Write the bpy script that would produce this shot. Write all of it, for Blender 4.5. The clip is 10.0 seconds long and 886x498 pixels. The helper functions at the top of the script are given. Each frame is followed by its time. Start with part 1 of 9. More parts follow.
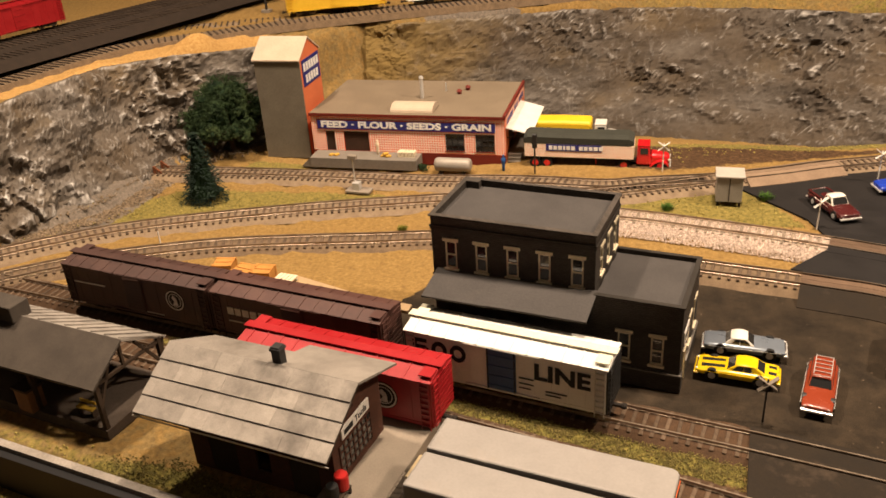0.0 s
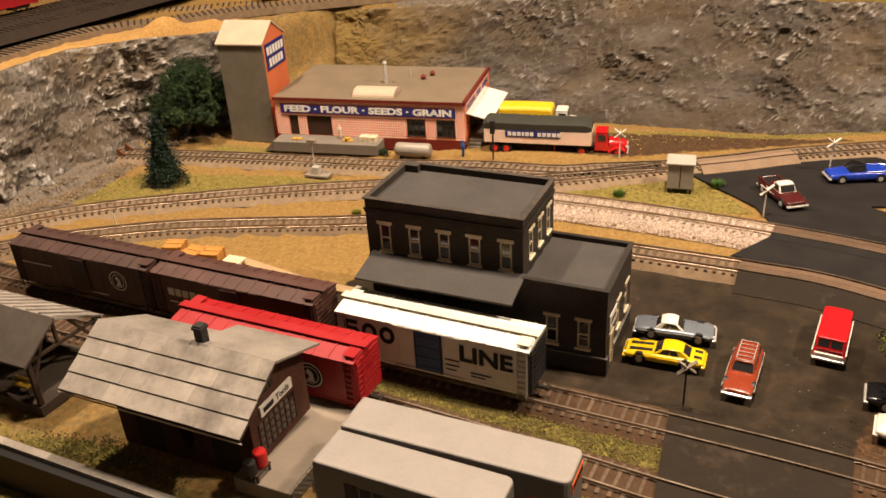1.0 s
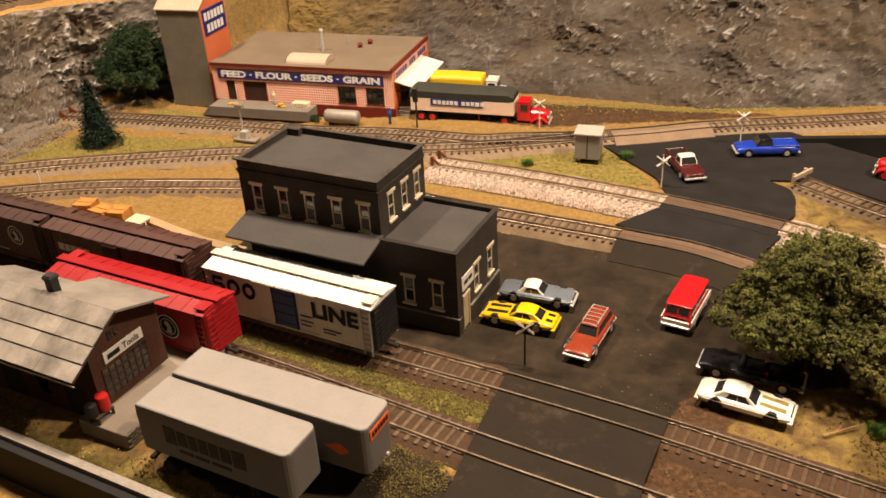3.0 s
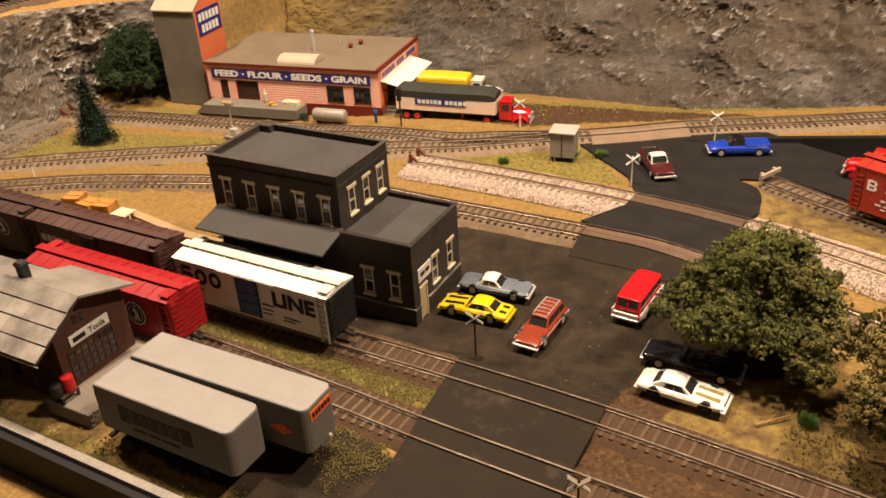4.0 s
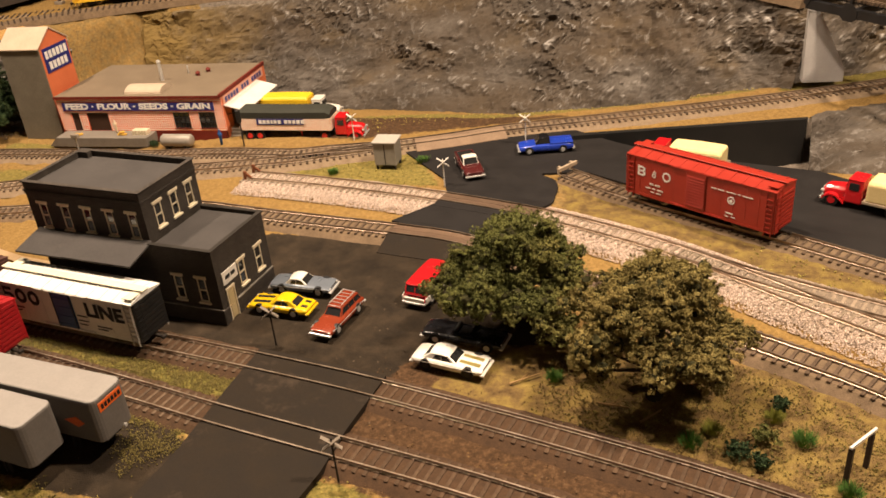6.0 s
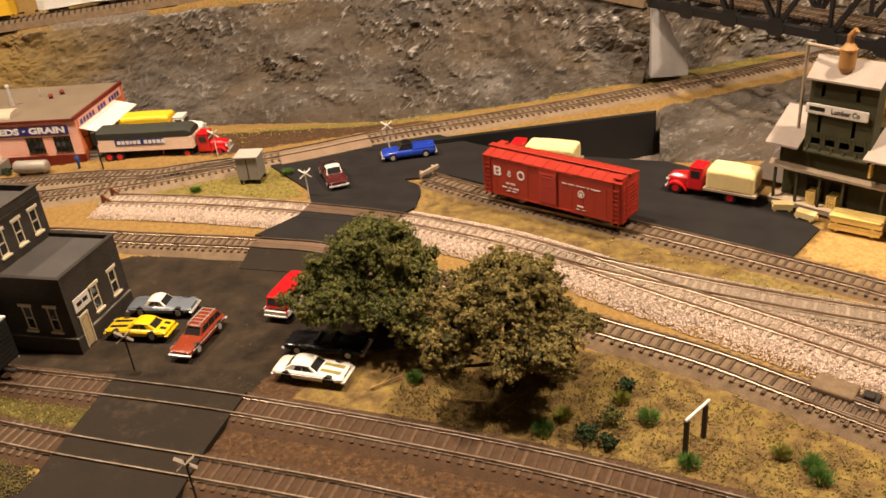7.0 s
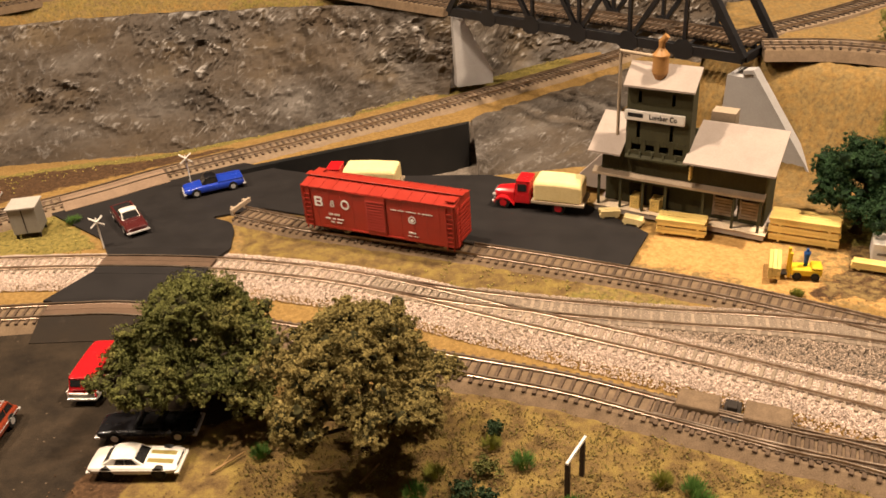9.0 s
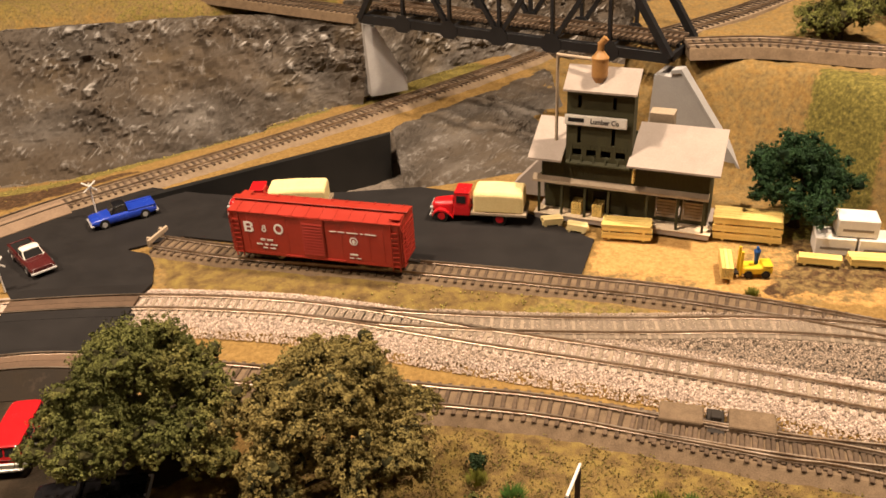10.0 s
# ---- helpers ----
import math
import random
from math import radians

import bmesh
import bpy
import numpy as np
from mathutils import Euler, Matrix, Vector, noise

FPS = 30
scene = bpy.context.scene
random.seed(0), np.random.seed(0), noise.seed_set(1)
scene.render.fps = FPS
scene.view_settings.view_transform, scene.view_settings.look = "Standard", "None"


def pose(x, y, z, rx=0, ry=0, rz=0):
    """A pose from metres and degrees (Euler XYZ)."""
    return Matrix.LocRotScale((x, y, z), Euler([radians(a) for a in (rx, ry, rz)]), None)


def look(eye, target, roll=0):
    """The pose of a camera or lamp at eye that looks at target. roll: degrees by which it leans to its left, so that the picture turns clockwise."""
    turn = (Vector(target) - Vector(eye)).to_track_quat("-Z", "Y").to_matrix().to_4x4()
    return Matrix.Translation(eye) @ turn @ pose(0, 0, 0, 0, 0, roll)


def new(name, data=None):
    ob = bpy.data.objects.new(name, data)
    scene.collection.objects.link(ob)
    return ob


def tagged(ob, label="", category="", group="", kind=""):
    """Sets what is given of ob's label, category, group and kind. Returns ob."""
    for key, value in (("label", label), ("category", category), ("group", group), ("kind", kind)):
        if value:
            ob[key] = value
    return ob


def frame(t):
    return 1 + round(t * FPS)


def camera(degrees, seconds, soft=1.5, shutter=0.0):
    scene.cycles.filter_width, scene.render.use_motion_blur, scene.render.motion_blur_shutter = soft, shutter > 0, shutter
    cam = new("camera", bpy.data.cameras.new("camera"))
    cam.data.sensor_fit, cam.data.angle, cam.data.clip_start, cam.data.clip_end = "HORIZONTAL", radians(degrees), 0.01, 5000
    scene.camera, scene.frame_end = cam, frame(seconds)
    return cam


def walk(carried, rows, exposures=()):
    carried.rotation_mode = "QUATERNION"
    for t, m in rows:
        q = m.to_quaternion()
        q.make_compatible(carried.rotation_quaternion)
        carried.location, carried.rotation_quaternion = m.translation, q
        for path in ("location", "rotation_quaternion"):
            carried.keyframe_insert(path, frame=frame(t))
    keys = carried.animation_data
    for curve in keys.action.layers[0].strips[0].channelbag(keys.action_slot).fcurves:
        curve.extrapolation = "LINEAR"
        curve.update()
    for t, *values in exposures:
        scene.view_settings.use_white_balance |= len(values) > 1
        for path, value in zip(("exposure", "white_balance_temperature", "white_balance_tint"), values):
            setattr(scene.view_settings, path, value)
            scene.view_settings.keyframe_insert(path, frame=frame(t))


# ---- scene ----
cam = camera(55.0, 10.0, soft=1.65)
PATH = [
    (0, (0.107, 0.061, 0.353), (-0.499, 1.734, -0.561), -3.8),
    (0.5, (0.131, 0.065, 0.353), (-0.474, 1.73, -0.576), -3.6),
    (1, (0.155, 0.069, 0.351), (-0.453, 1.726, -0.589), -3.4),
    (1.5, (0.179, 0.071, 0.351), (-0.424, 1.721, -0.605), -3.4),
    (2, (0.219, 0.081, 0.349), (-0.379, 1.723, -0.622), -3.1),
    (2.5, (0.246, 0.088, 0.347), (-0.378, 1.712, -0.639), -3.0),
    (4, (0.321, 0.086, 0.35), (-0.39, 1.674, -0.636), -3.5),
    (4.5, (0.351, 0.079, 0.352), (-0.377, 1.664, -0.625), -3.7),
    (5, (0.379, 0.077, 0.353), (-0.344, 1.669, -0.617), -4.1),
    (5.5, (0.412, 0.07, 0.353), (-0.269, 1.685, -0.61), -4.7),
    (6, (0.444, 0.062, 0.358), (-0.132, 1.722, -0.597), -5.3),
    (7.5, (0.487, 0.064, 0.357), (0.236, 1.802, -0.601), -5.5),
    (8, (0.492, 0.078, 0.357), (0.343, 1.829, -0.599), -5.3),
    (8.5, (0.474, 0.102, 0.359), (0.453, 1.852, -0.609), -4.8),
    (9, (0.449, 0.121, 0.356), (0.564, 1.857, -0.63), -4.0),
    (9.5, (0.428, 0.138, 0.356), (0.658, 1.858, -0.64), -3.6),
    (10, (0.407, 0.165, 0.352), (0.788, 1.858, -0.642), -3.2),
]
walk(cam, [(t, look(eye, target, roll)) for t, eye, target, roll in PATH])

# ---- light: unseen warm lamps, placed under the ceiling of a dim room ----
world = bpy.data.worlds.new("room_air")
scene.world = world
world.use_nodes = True
world.node_tree.nodes["Background"].inputs[0].default_value = (1.0, 0.72, 0.45, 1)
world.node_tree.nodes["Background"].inputs[1].default_value = 0.07
# first lamp set from shadow directions, the other four added as fill
LAMPS = [(0.14, 0.66, 1.24, 20.0, 0.07), (-0.55, 0.66, 1.3, 19.0, 0.09), (1.05, 0.62, 1.3, 31.0, 0.09), (-0.4, -0.75, 1.4, 0.7, 0.2), (0.95, -0.75, 1.4, 1.4, 0.2)]
WARM = (1.0, 0.775, 0.575)


# ---- materials ----
def nodes_of(name):
    m = bpy.data.materials.new(name)
    m.use_nodes = True
    nt = m.node_tree
    return m, nt, nt.nodes["Principled BSDF"]


def node(nt, kind, **inputs):
    n = nt.nodes.new(kind)
    for k, v in inputs.items():
        n.inputs[k.replace("_", " ")].default_value = v
    return n


def surf(name, c, c2=None, rough=0.6, metal=0.0, fine=600.0, coarse=60.0, bump=0.2, vary=0.0, sub=None, dirt=None, dirt_at=0.62):
    """A surface in two colours that mix by fine grain and coarse stains, with relief, in metres of the thing's own space."""
    m, nt, p = nodes_of(name)
    L = nt.links.new
    co = node(nt, "ShaderNodeTexCoord")
    c2 = c2 or tuple(0.75 * v for v in c)
    n1 = node(nt, "ShaderNodeTexNoise", Scale=fine, Detail=4.0, Roughness=0.65)
    n2 = node(nt, "ShaderNodeTexNoise", Scale=coarse, Detail=5.0, Roughness=0.6)
    for n in (n1, n2):
        L(co.outputs["Object"], n.inputs["Vector"])
    mul = node(nt, "ShaderNodeMath")
    mul.operation = "MULTIPLY_ADD"
    L(n1.outputs["Fac"], mul.inputs[0])
    mul.inputs[1].default_value = 0.5
    half = node(nt, "ShaderNodeMath")
    half.operation = "MULTIPLY"
    half.inputs[1].default_value = 0.5
    L(n2.outputs["Fac"], half.inputs[0])
    L(half.outputs[0], mul.inputs[2])
    ramp = node(nt, "ShaderNodeValToRGB")
    ramp.color_ramp.elements[0].position, ramp.color_ramp.elements[1].position = 0.36, 0.64
    ramp.color_ramp.elements[0].color, ramp.color_ramp.elements[1].color = (*c2, 1), (*c, 1)
    L(mul.outputs[0], ramp.inputs[0])
    out = ramp.outputs["Color"]
    if dirt:
        n3 = node(nt, "ShaderNodeTexNoise", Scale=coarse * 0.45, Detail=8.0, Roughness=0.7)
        L(co.outputs["Object"], n3.inputs["Vector"])
        r3 = node(nt, "ShaderNodeValToRGB")
        r3.color_ramp.elements[0].position, r3.color_ramp.elements[1].position = dirt_at - 0.12, dirt_at + 0.12
        L(n3.outputs["Fac"], r3.inputs[0])
        mx = node(nt, "ShaderNodeMixRGB")
        mx.inputs["Color2"].default_value = (*dirt, 1)
        L(r3.outputs["Color"], mx.inputs["Fac"])
        L(out, mx.inputs["Color1"])
        out = mx.outputs[0]
    if vary:
        oi = node(nt, "ShaderNodeObjectInfo")
        ge = node(nt, "ShaderNodeNewGeometry")
        add = node(nt, "ShaderNodeMath")
        add.operation = "ADD"
        L(oi.outputs["Random"], add.inputs[0])
        L(ge.outputs["Random Per Island"], add.inputs[1])
        fr = node(nt, "ShaderNodeMath")
        fr.operation = "FRACT"
        L(add.outputs[0], fr.inputs[0])
        mr = node(nt, "ShaderNodeMapRange")
        mr.inputs["To Min"].default_value, mr.inputs["To Max"].default_value = 1 - vary, 1 + vary
        L(fr.outputs[0], mr.inputs["Value"])
        hs = node(nt, "ShaderNodeHueSaturation")
        L(mr.outputs[0], hs.inputs["Value"])
        L(out, hs.inputs["Color"])
        out = hs.outputs[0]
    L(out, p.inputs["Base Color"])
    rr = node(nt, "ShaderNodeMapRange")
    rr.inputs["To Min"].default_value, rr.inputs["To Max"].default_value = max(rough - 0.12, 0.03), min(rough + 0.12, 1)
    L(n2.outputs["Fac"], rr.inputs["Value"])
    L(rr.outputs[0], p.inputs["Roughness"])
    p.inputs["Metallic"].default_value = metal
    p.inputs["Specular IOR Level"].default_value = 0.5 if rough < 0.6 else 0.22
    if bump:
        b = node(nt, "ShaderNodeBump", Strength=bump, Distance=0.0006)
        L(mul.outputs[0], b.inputs["Height"])
        L(b.outputs[0], p.inputs["Normal"])
    return m


def checks(name, a, b, cell, rough=0.55):
    """A printed check in two colours."""
    m, nt, p = nodes_of(name)
    L = nt.links.new
    co = node(nt, "ShaderNodeTexCoord")
    mp = node(nt, "ShaderNodeMapping")
    mp.inputs["Rotation"].default_value = (0, radians(45), 0)
    mp.inputs["Location"].default_value = (0.0003, 0.0004, 0.0002)
    ck = node(nt, "ShaderNodeTexChecker", Scale=1 / cell)
    ck.inputs["Color1"].default_value, ck.inputs["Color2"].default_value = (*a, 1), (*b, 1)
    L(co.outputs["Object"], mp.inputs["Vector"])
    L(mp.outputs[0], ck.inputs["Vector"])
    ns = node(nt, "ShaderNodeTexNoise", Scale=90.0, Detail=4.0)
    L(co.outputs["Object"], ns.inputs["Vector"])
    hs = node(nt, "ShaderNodeHueSaturation")
    mr = node(nt, "ShaderNodeMapRange")
    mr.inputs["To Min"].default_value, mr.inputs["To Max"].default_value = 0.8, 1.15
    L(ns.outputs["Fac"], mr.inputs["Value"])
    L(mr.outputs[0], hs.inputs["Value"])
    L(ck.outputs["Color"], hs.inputs["Color"])
    L(hs.outputs[0], p.inputs["Base Color"])
    p.inputs["Roughness"].default_value = rough
    return m


def bricks(name, c, c2, mortar, rough=0.75, w=0.0025, h=0.0009, bump=0.5):
    """Small moulded brickwork, in relief, for upright faces."""
    m, nt, p = nodes_of(name)
    L = nt.links.new
    co = node(nt, "ShaderNodeTexCoord")
    sep = node(nt, "ShaderNodeSeparateXYZ")
    add = node(nt, "ShaderNodeMath")
    add.operation = "ADD"
    com = node(nt, "ShaderNodeCombineXYZ")
    L(co.outputs["Object"], sep.inputs[0])
    L(sep.outputs["X"], add.inputs[0])
    L(sep.outputs["Y"], add.inputs[1])
    L(add.outputs[0], com.inputs["X"])
    L(sep.outputs["Z"], com.inputs["Y"])
    br = node(nt, "ShaderNodeTexBrick", Scale=1.0)
    br.inputs["Brick Width"].default_value, br.inputs["Row Height"].default_value = w, h
    br.inputs["Mortar Size"].default_value = h * 0.12
    br.inputs["Color1"].default_value, br.inputs["Color2"].default_value, br.inputs["Mortar"].default_value = (*c, 1), (*c2, 1), (*mortar, 1)
    L(com.outputs[0], br.inputs["Vector"])
    ns = node(nt, "ShaderNodeTexNoise", Scale=70.0, Detail=6.0)
    L(co.outputs["Object"], ns.inputs["Vector"])
    hs = node(nt, "ShaderNodeHueSaturation")
    mr = node(nt, "ShaderNodeMapRange")
    mr.inputs["To Min"].default_value, mr.inputs["To Max"].default_value = 0.6, 1.4
    L(ns.outputs["Fac"], mr.inputs["Value"])
    L(mr.outputs[0], hs.inputs["Value"])
    L(br.outputs["Color"], hs.inputs["Color"])
    L(hs.outputs[0], p.inputs["Base Color"])
    p.inputs["Roughness"].default_value = rough
    p.inputs["Specular IOR Level"].default_value = 0.2
    b = node(nt, "ShaderNodeBump", Strength=bump, Distance=0.0003)
    b.invert = True
    L(br.outputs["Fac"], b.inputs["Height"])
    L(b.outputs[0], p.inputs["Normal"])
    return m


def ground_mat():
    m, nt, p = nodes_of("scenery_ground")
    L = nt.links.new
    co = node(nt, "ShaderNodeTexCoord")

    def noise_of(scale, detail=6.0):
        n = node(nt, "ShaderNodeTexNoise", Scale=scale, Detail=detail, Roughness=0.65)
        L(co.outputs["Object"], n.inputs["Vector"])
        return n.outputs["Fac"]

    def ramp_of(fac, stops):
        r = node(nt, "ShaderNodeValToRGB")
        el = r.color_ramp.elements
        while len(el) < len(stops):
            el.new(0.5)
        for e, (pos, c) in zip(el, stops):
            e.position, e.color = pos, (*c, 1)
        L(fac, r.inputs[0])
        return r.outputs["Color"]

    def mix(fac, a, b):
        x = node(nt, "ShaderNodeMixRGB")
        L(fac, x.inputs["Fac"])
        L(a, x.inputs["Color1"])
        L(b, x.inputs["Color2"])
        return x.outputs[0]

    def zone(name):
        a = node(nt, "ShaderNodeAttribute")
        a.attribute_name = name
        # ragged edge
        mm = node(nt, "ShaderNodeMath")
        mm.operation = "MULTIPLY_ADD"
        L(noise_of(130.0), mm.inputs[0])
        mm.inputs[1].default_value = 1.3
        L(a.outputs["Fac"], mm.inputs[2])
        r = node(nt, "ShaderNodeMapRange")
        r.inputs["From Min"].default_value, r.inputs["From Max"].default_value = 1.0, 1.22
        L(mm.outputs[0], r.inputs["Value"])
        return r.outputs[0]

    fine = noise_of(1100.0, 3.0)
    mid = noise_of(290.0, 8.0)
    sand = ramp_of(mid, [(0.3, (0.17, 0.099, 0.03)), (0.5, (0.24, 0.146, 0.045)), (0.7, (0.315, 0.2, 0.068))])
    turf = ramp_of(mid, [(0.28, (0.06, 0.05, 0.013)), (0.42, (0.135, 0.11, 0.028)), (0.55, (0.21, 0.165, 0.042)), (0.72, (0.29, 0.205, 0.06))])
    brown = ramp_of(mid, [(0.3, (0.03, 0.0165, 0.0074)), (0.5, (0.066, 0.035, 0.0155)), (0.7, (0.118, 0.066, 0.031))])
    olive = ramp_of(mid, [(0.3, (0.05, 0.045, 0.014)), (0.5, (0.13, 0.11, 0.025)), (0.68, (0.25, 0.2, 0.05))])
    grey = ramp_of(mid, [(0.3, (0.09, 0.075, 0.06)), (0.55, (0.17, 0.14, 0.11)), (0.75, (0.25, 0.21, 0.17))])
    lot = ramp_of(noise_of(38.0), [(0.3, (0.0135, 0.0094, 0.0055)), (0.5, (0.0265, 0.0185, 0.0107)), (0.66, (0.043, 0.0295, 0.0172)), (0.76, (0.07, 0.047, 0.028))])
    dune = ramp_of(mid, [(0.3, (0.33, 0.18, 0.055)), (0.5, (0.43, 0.25, 0.082)), (0.7, (0.52, 0.33, 0.12))])
    col = mix(zone("turf"), mix(zone("dune"), sand, dune), turf)
    col = mix(zone("brown"), col, brown)
    earth = ramp_of(mid, [(0.3, (0.12, 0.08, 0.032)), (0.5, (0.19, 0.13, 0.05)), (0.7, (0.27, 0.18, 0.07))])
    col = mix(zone("earth"), col, earth)
    patch = ramp_of(noise_of(75.0, 9.0), [(0.34, (0.085, 0.052, 0.02)), (0.46, (0.142, 0.091, 0.032)), (0.56, (0.19, 0.13, 0.038)), (0.7, (0.25, 0.18, 0.048))])
    col = mix(zone("patch"), col, patch)
    col = mix(zone("olive"), col, olive)
    col = mix(zone("grey"), col, grey)
    col = mix(zone("lot"), col, lot)
    speck = node(nt, "ShaderNodeTexVoronoi", Scale=170.0)
    L(co.outputs["Object"], speck.inputs["Vector"])
    grit = node(nt, "ShaderNodeRGB")
    grit.outputs[0].default_value = (0.2, 0.145, 0.095, 1)
    few = node(nt, "ShaderNodeMath")
    few.operation = "MULTIPLY"
    L(ramp_of(speck.outputs["Distance"], [(0.05, (0.8, 0.8, 0.8)), (0.12, (0, 0, 0))]), few.inputs[0])
    L(ramp_of(noise_of(60.0, 3.0), [(0.5, (0, 0, 0)), (0.58, (1, 1, 1))]), few.inputs[1])
    col = mix(few.outputs[0], col, grit.outputs[0])
    g = node(nt, "ShaderNodeMapRange")
    g.inputs["To Min"].default_value, g.inputs["To Max"].default_value = 0.5, 1.5
    L(fine, g.inputs["Value"])
    hs = node(nt, "ShaderNodeHueSaturation")
    L(g.outputs[0], hs.inputs["Value"])
    L(col, hs.inputs["Color"])
    L(hs.outputs[0], p.inputs["Base Color"])
    p.inputs["Roughness"].default_value = 0.92
    p.inputs["Specular IOR Level"].default_value = 0.22
    b = node(nt, "ShaderNodeBump", Strength=0.6, Distance=0.0012)
    L(fine, b.inputs["Height"])
    L(b.outputs[0], p.inputs["Normal"])
    return m


def rock_mat(name, tone=1.0, pale=0.6, earthy=None):
    """Cast rock: grey-brown washes, with white dry-brushed on; tone scales the paint, pale the white; west of earthy it turns to brown soil."""
    m, nt, p = nodes_of(name)
    L = nt.links.new
    co = node(nt, "ShaderNodeTexCoord")
    mp = node(nt, "ShaderNodeMapping")
    mp.inputs["Scale"].default_value = (0.75, 1.2, 1.5)
    mp.inputs["Rotation"].default_value = (0.0, radians(-18), 0.0)
    L(co.outputs["Object"], mp.inputs["Vector"])

    def nz(scale, detail, rough):
        n = node(nt, "ShaderNodeTexNoise", Scale=scale, Detail=detail, Roughness=rough)
        L(mp.outputs[0], n.inputs["Vector"])
        return n.outputs["Fac"]

    def ramp(fac, stops):
        r = node(nt, "ShaderNodeValToRGB")
        el = r.color_ramp.elements
        while len(el) < len(stops):
            el.new(0.5)
        for e, (pos, c) in zip(el, stops):
            e.position, e.color = pos, (*c, 1)
        L(fac, r.inputs[0])
        return r.outputs["Color"]

    def toned(*c):
        return tuple(v * tone for v in c)

    base = ramp(nz(15.0, 12.0, 0.66), [(0.3, toned(0.034, 0.0275, 0.022)), (0.44, toned(0.07, 0.058, 0.046)), (0.56, toned(0.112, 0.096, 0.08)), (0.74, toned(0.19, 0.17, 0.147))])
    wash = node(nt, "ShaderNodeMixRGB")
    wash.inputs["Color2"].default_value = (*toned(0.085, 0.062, 0.04), 1)
    L(ramp(nz(7.0, 5.0, 0.55), [(0.42, (0, 0, 0)), (0.62, (0.75, 0.75, 0.75))]), wash.inputs["Fac"])
    L(base, wash.inputs["Color1"])
    ochre = node(nt, "ShaderNodeMixRGB")
    ochre.inputs["Color2"].default_value = (*toned(0.15, 0.108, 0.06), 1)
    L(ramp(nz(12.0, 6.0, 0.6), [(0.54, (0, 0, 0)), (0.72, (0.55, 0.55, 0.55))]), ochre.inputs["Fac"])
    L(wash.outputs[0], ochre.inputs["Color1"])
    # dry-brushed white: on proud edges, and in soft streaks down the face
    ge = node(nt, "ShaderNodeNewGeometry")
    fall = node(nt, "ShaderNodeMapping")
    fall.inputs["Scale"].default_value = (1.0, 1.0, 0.22)
    L(co.outputs["Object"], fall.inputs["Vector"])
    drip = node(nt, "ShaderNodeTexNoise", Scale=95.0, Detail=7.0, Roughness=0.7, Distortion=0.5)
    L(fall.outputs[0], drip.inputs["Vector"])
    streak = node(nt, "ShaderNodeMath")
    streak.operation = "MULTIPLY"
    L(ramp(drip.outputs["Fac"], [(0.54, (0, 0, 0)), (0.74, (pale * 0.62,) * 3)]), streak.inputs[0])
    L(ramp(nz(17.0, 7.0, 0.7), [(0.47 - 0.08 * pale, (0.12, 0.12, 0.12)), (0.64 - 0.08 * pale, (1, 1, 1))]), streak.inputs[1])
    mul = node(nt, "ShaderNodeMath")
    mul.operation = "MULTIPLY"
    L(ramp(ge.outputs["Pointiness"], [(0.515, (0, 0, 0)), (0.585, (min(1.0, pale + 0.2),) * 3)]), mul.inputs[0])
    L(ramp(nz(24.0, 8.0, 0.7), [(0.52 - 0.12 * pale, (0, 0, 0)), (0.64 - 0.12 * pale, (1, 1, 1))]), mul.inputs[1])
    both = node(nt, "ShaderNodeMath")
    both.operation = "MAXIMUM"
    L(mul.outputs[0], both.inputs[0])
    L(streak.outputs[0], both.inputs[1])
    white = node(nt, "ShaderNodeMixRGB")
    white.inputs["Color2"].default_value = (0.5, 0.475, 0.44, 1)
    L(both.outputs[0], white.inputs["Fac"])
    L(ochre.outputs[0], white.inputs["Color1"])
    if earthy is None:
        L(white.outputs[0], p.inputs["Base Color"])
    else:
        sep = node(nt, "ShaderNodeSeparateXYZ")
        L(co.outputs["Object"], sep.inputs[0])
        shift = node(nt, "ShaderNodeMath")
        shift.operation = "MULTIPLY_ADD"
        L(nz(26.0, 6.0, 0.6), shift.inputs[0])
        shift.inputs[1].default_value = 0.16
        L(sep.outputs[0], shift.inputs[2])
        soil = node(nt, "ShaderNodeMapRange")
        soil.inputs["From Min"].default_value, soil.inputs["From Max"].default_value = earthy + 0.0, earthy + 0.16
        soil.inputs["To Min"].default_value, soil.inputs["To Max"].default_value = 1.0, 0.0
        L(shift.outputs[0], soil.inputs["Value"])
        dirt = node(nt, "ShaderNodeMixRGB")
        dirt.inputs["Color2"].default_value = (0.19, 0.127, 0.042, 1)
        L(soil.outputs[0], dirt.inputs["Fac"])
        L(white.outputs[0], dirt.inputs["Color1"])
        L(dirt.outputs[0], p.inputs["Base Color"])
    p.inputs["Roughness"].default_value = 0.88
    p.inputs["Specular IOR Level"].default_value = 0.2
    b = node(nt, "ShaderNodeBump", Strength=0.55, Distance=0.003)
    L(nz(70.0, 10.0, 0.7), b.inputs["Height"])
    L(b.outputs[0], p.inputs["Normal"])
    return m


def glass_mat(name, tint=(0.02, 0.02, 0.02), rough=0.08):
    m, nt, p = nodes_of(name)
    p.inputs["Base Color"].default_value = (*tint, 1)
    p.inputs["Roughness"].default_value = rough
    p.inputs["Coat Weight"].default_value = 0.5
    return m


def paint(name, c, rough=0.25, coat=0.6, metal=0.0):
    m = surf(name, c, tuple(v * 0.86 for v in c), rough=rough, metal=metal, bump=0.03, fine=900, coarse=90)
    m.node_tree.nodes["Principled BSDF"].inputs["Coat Weight"].default_value = coat
    return m


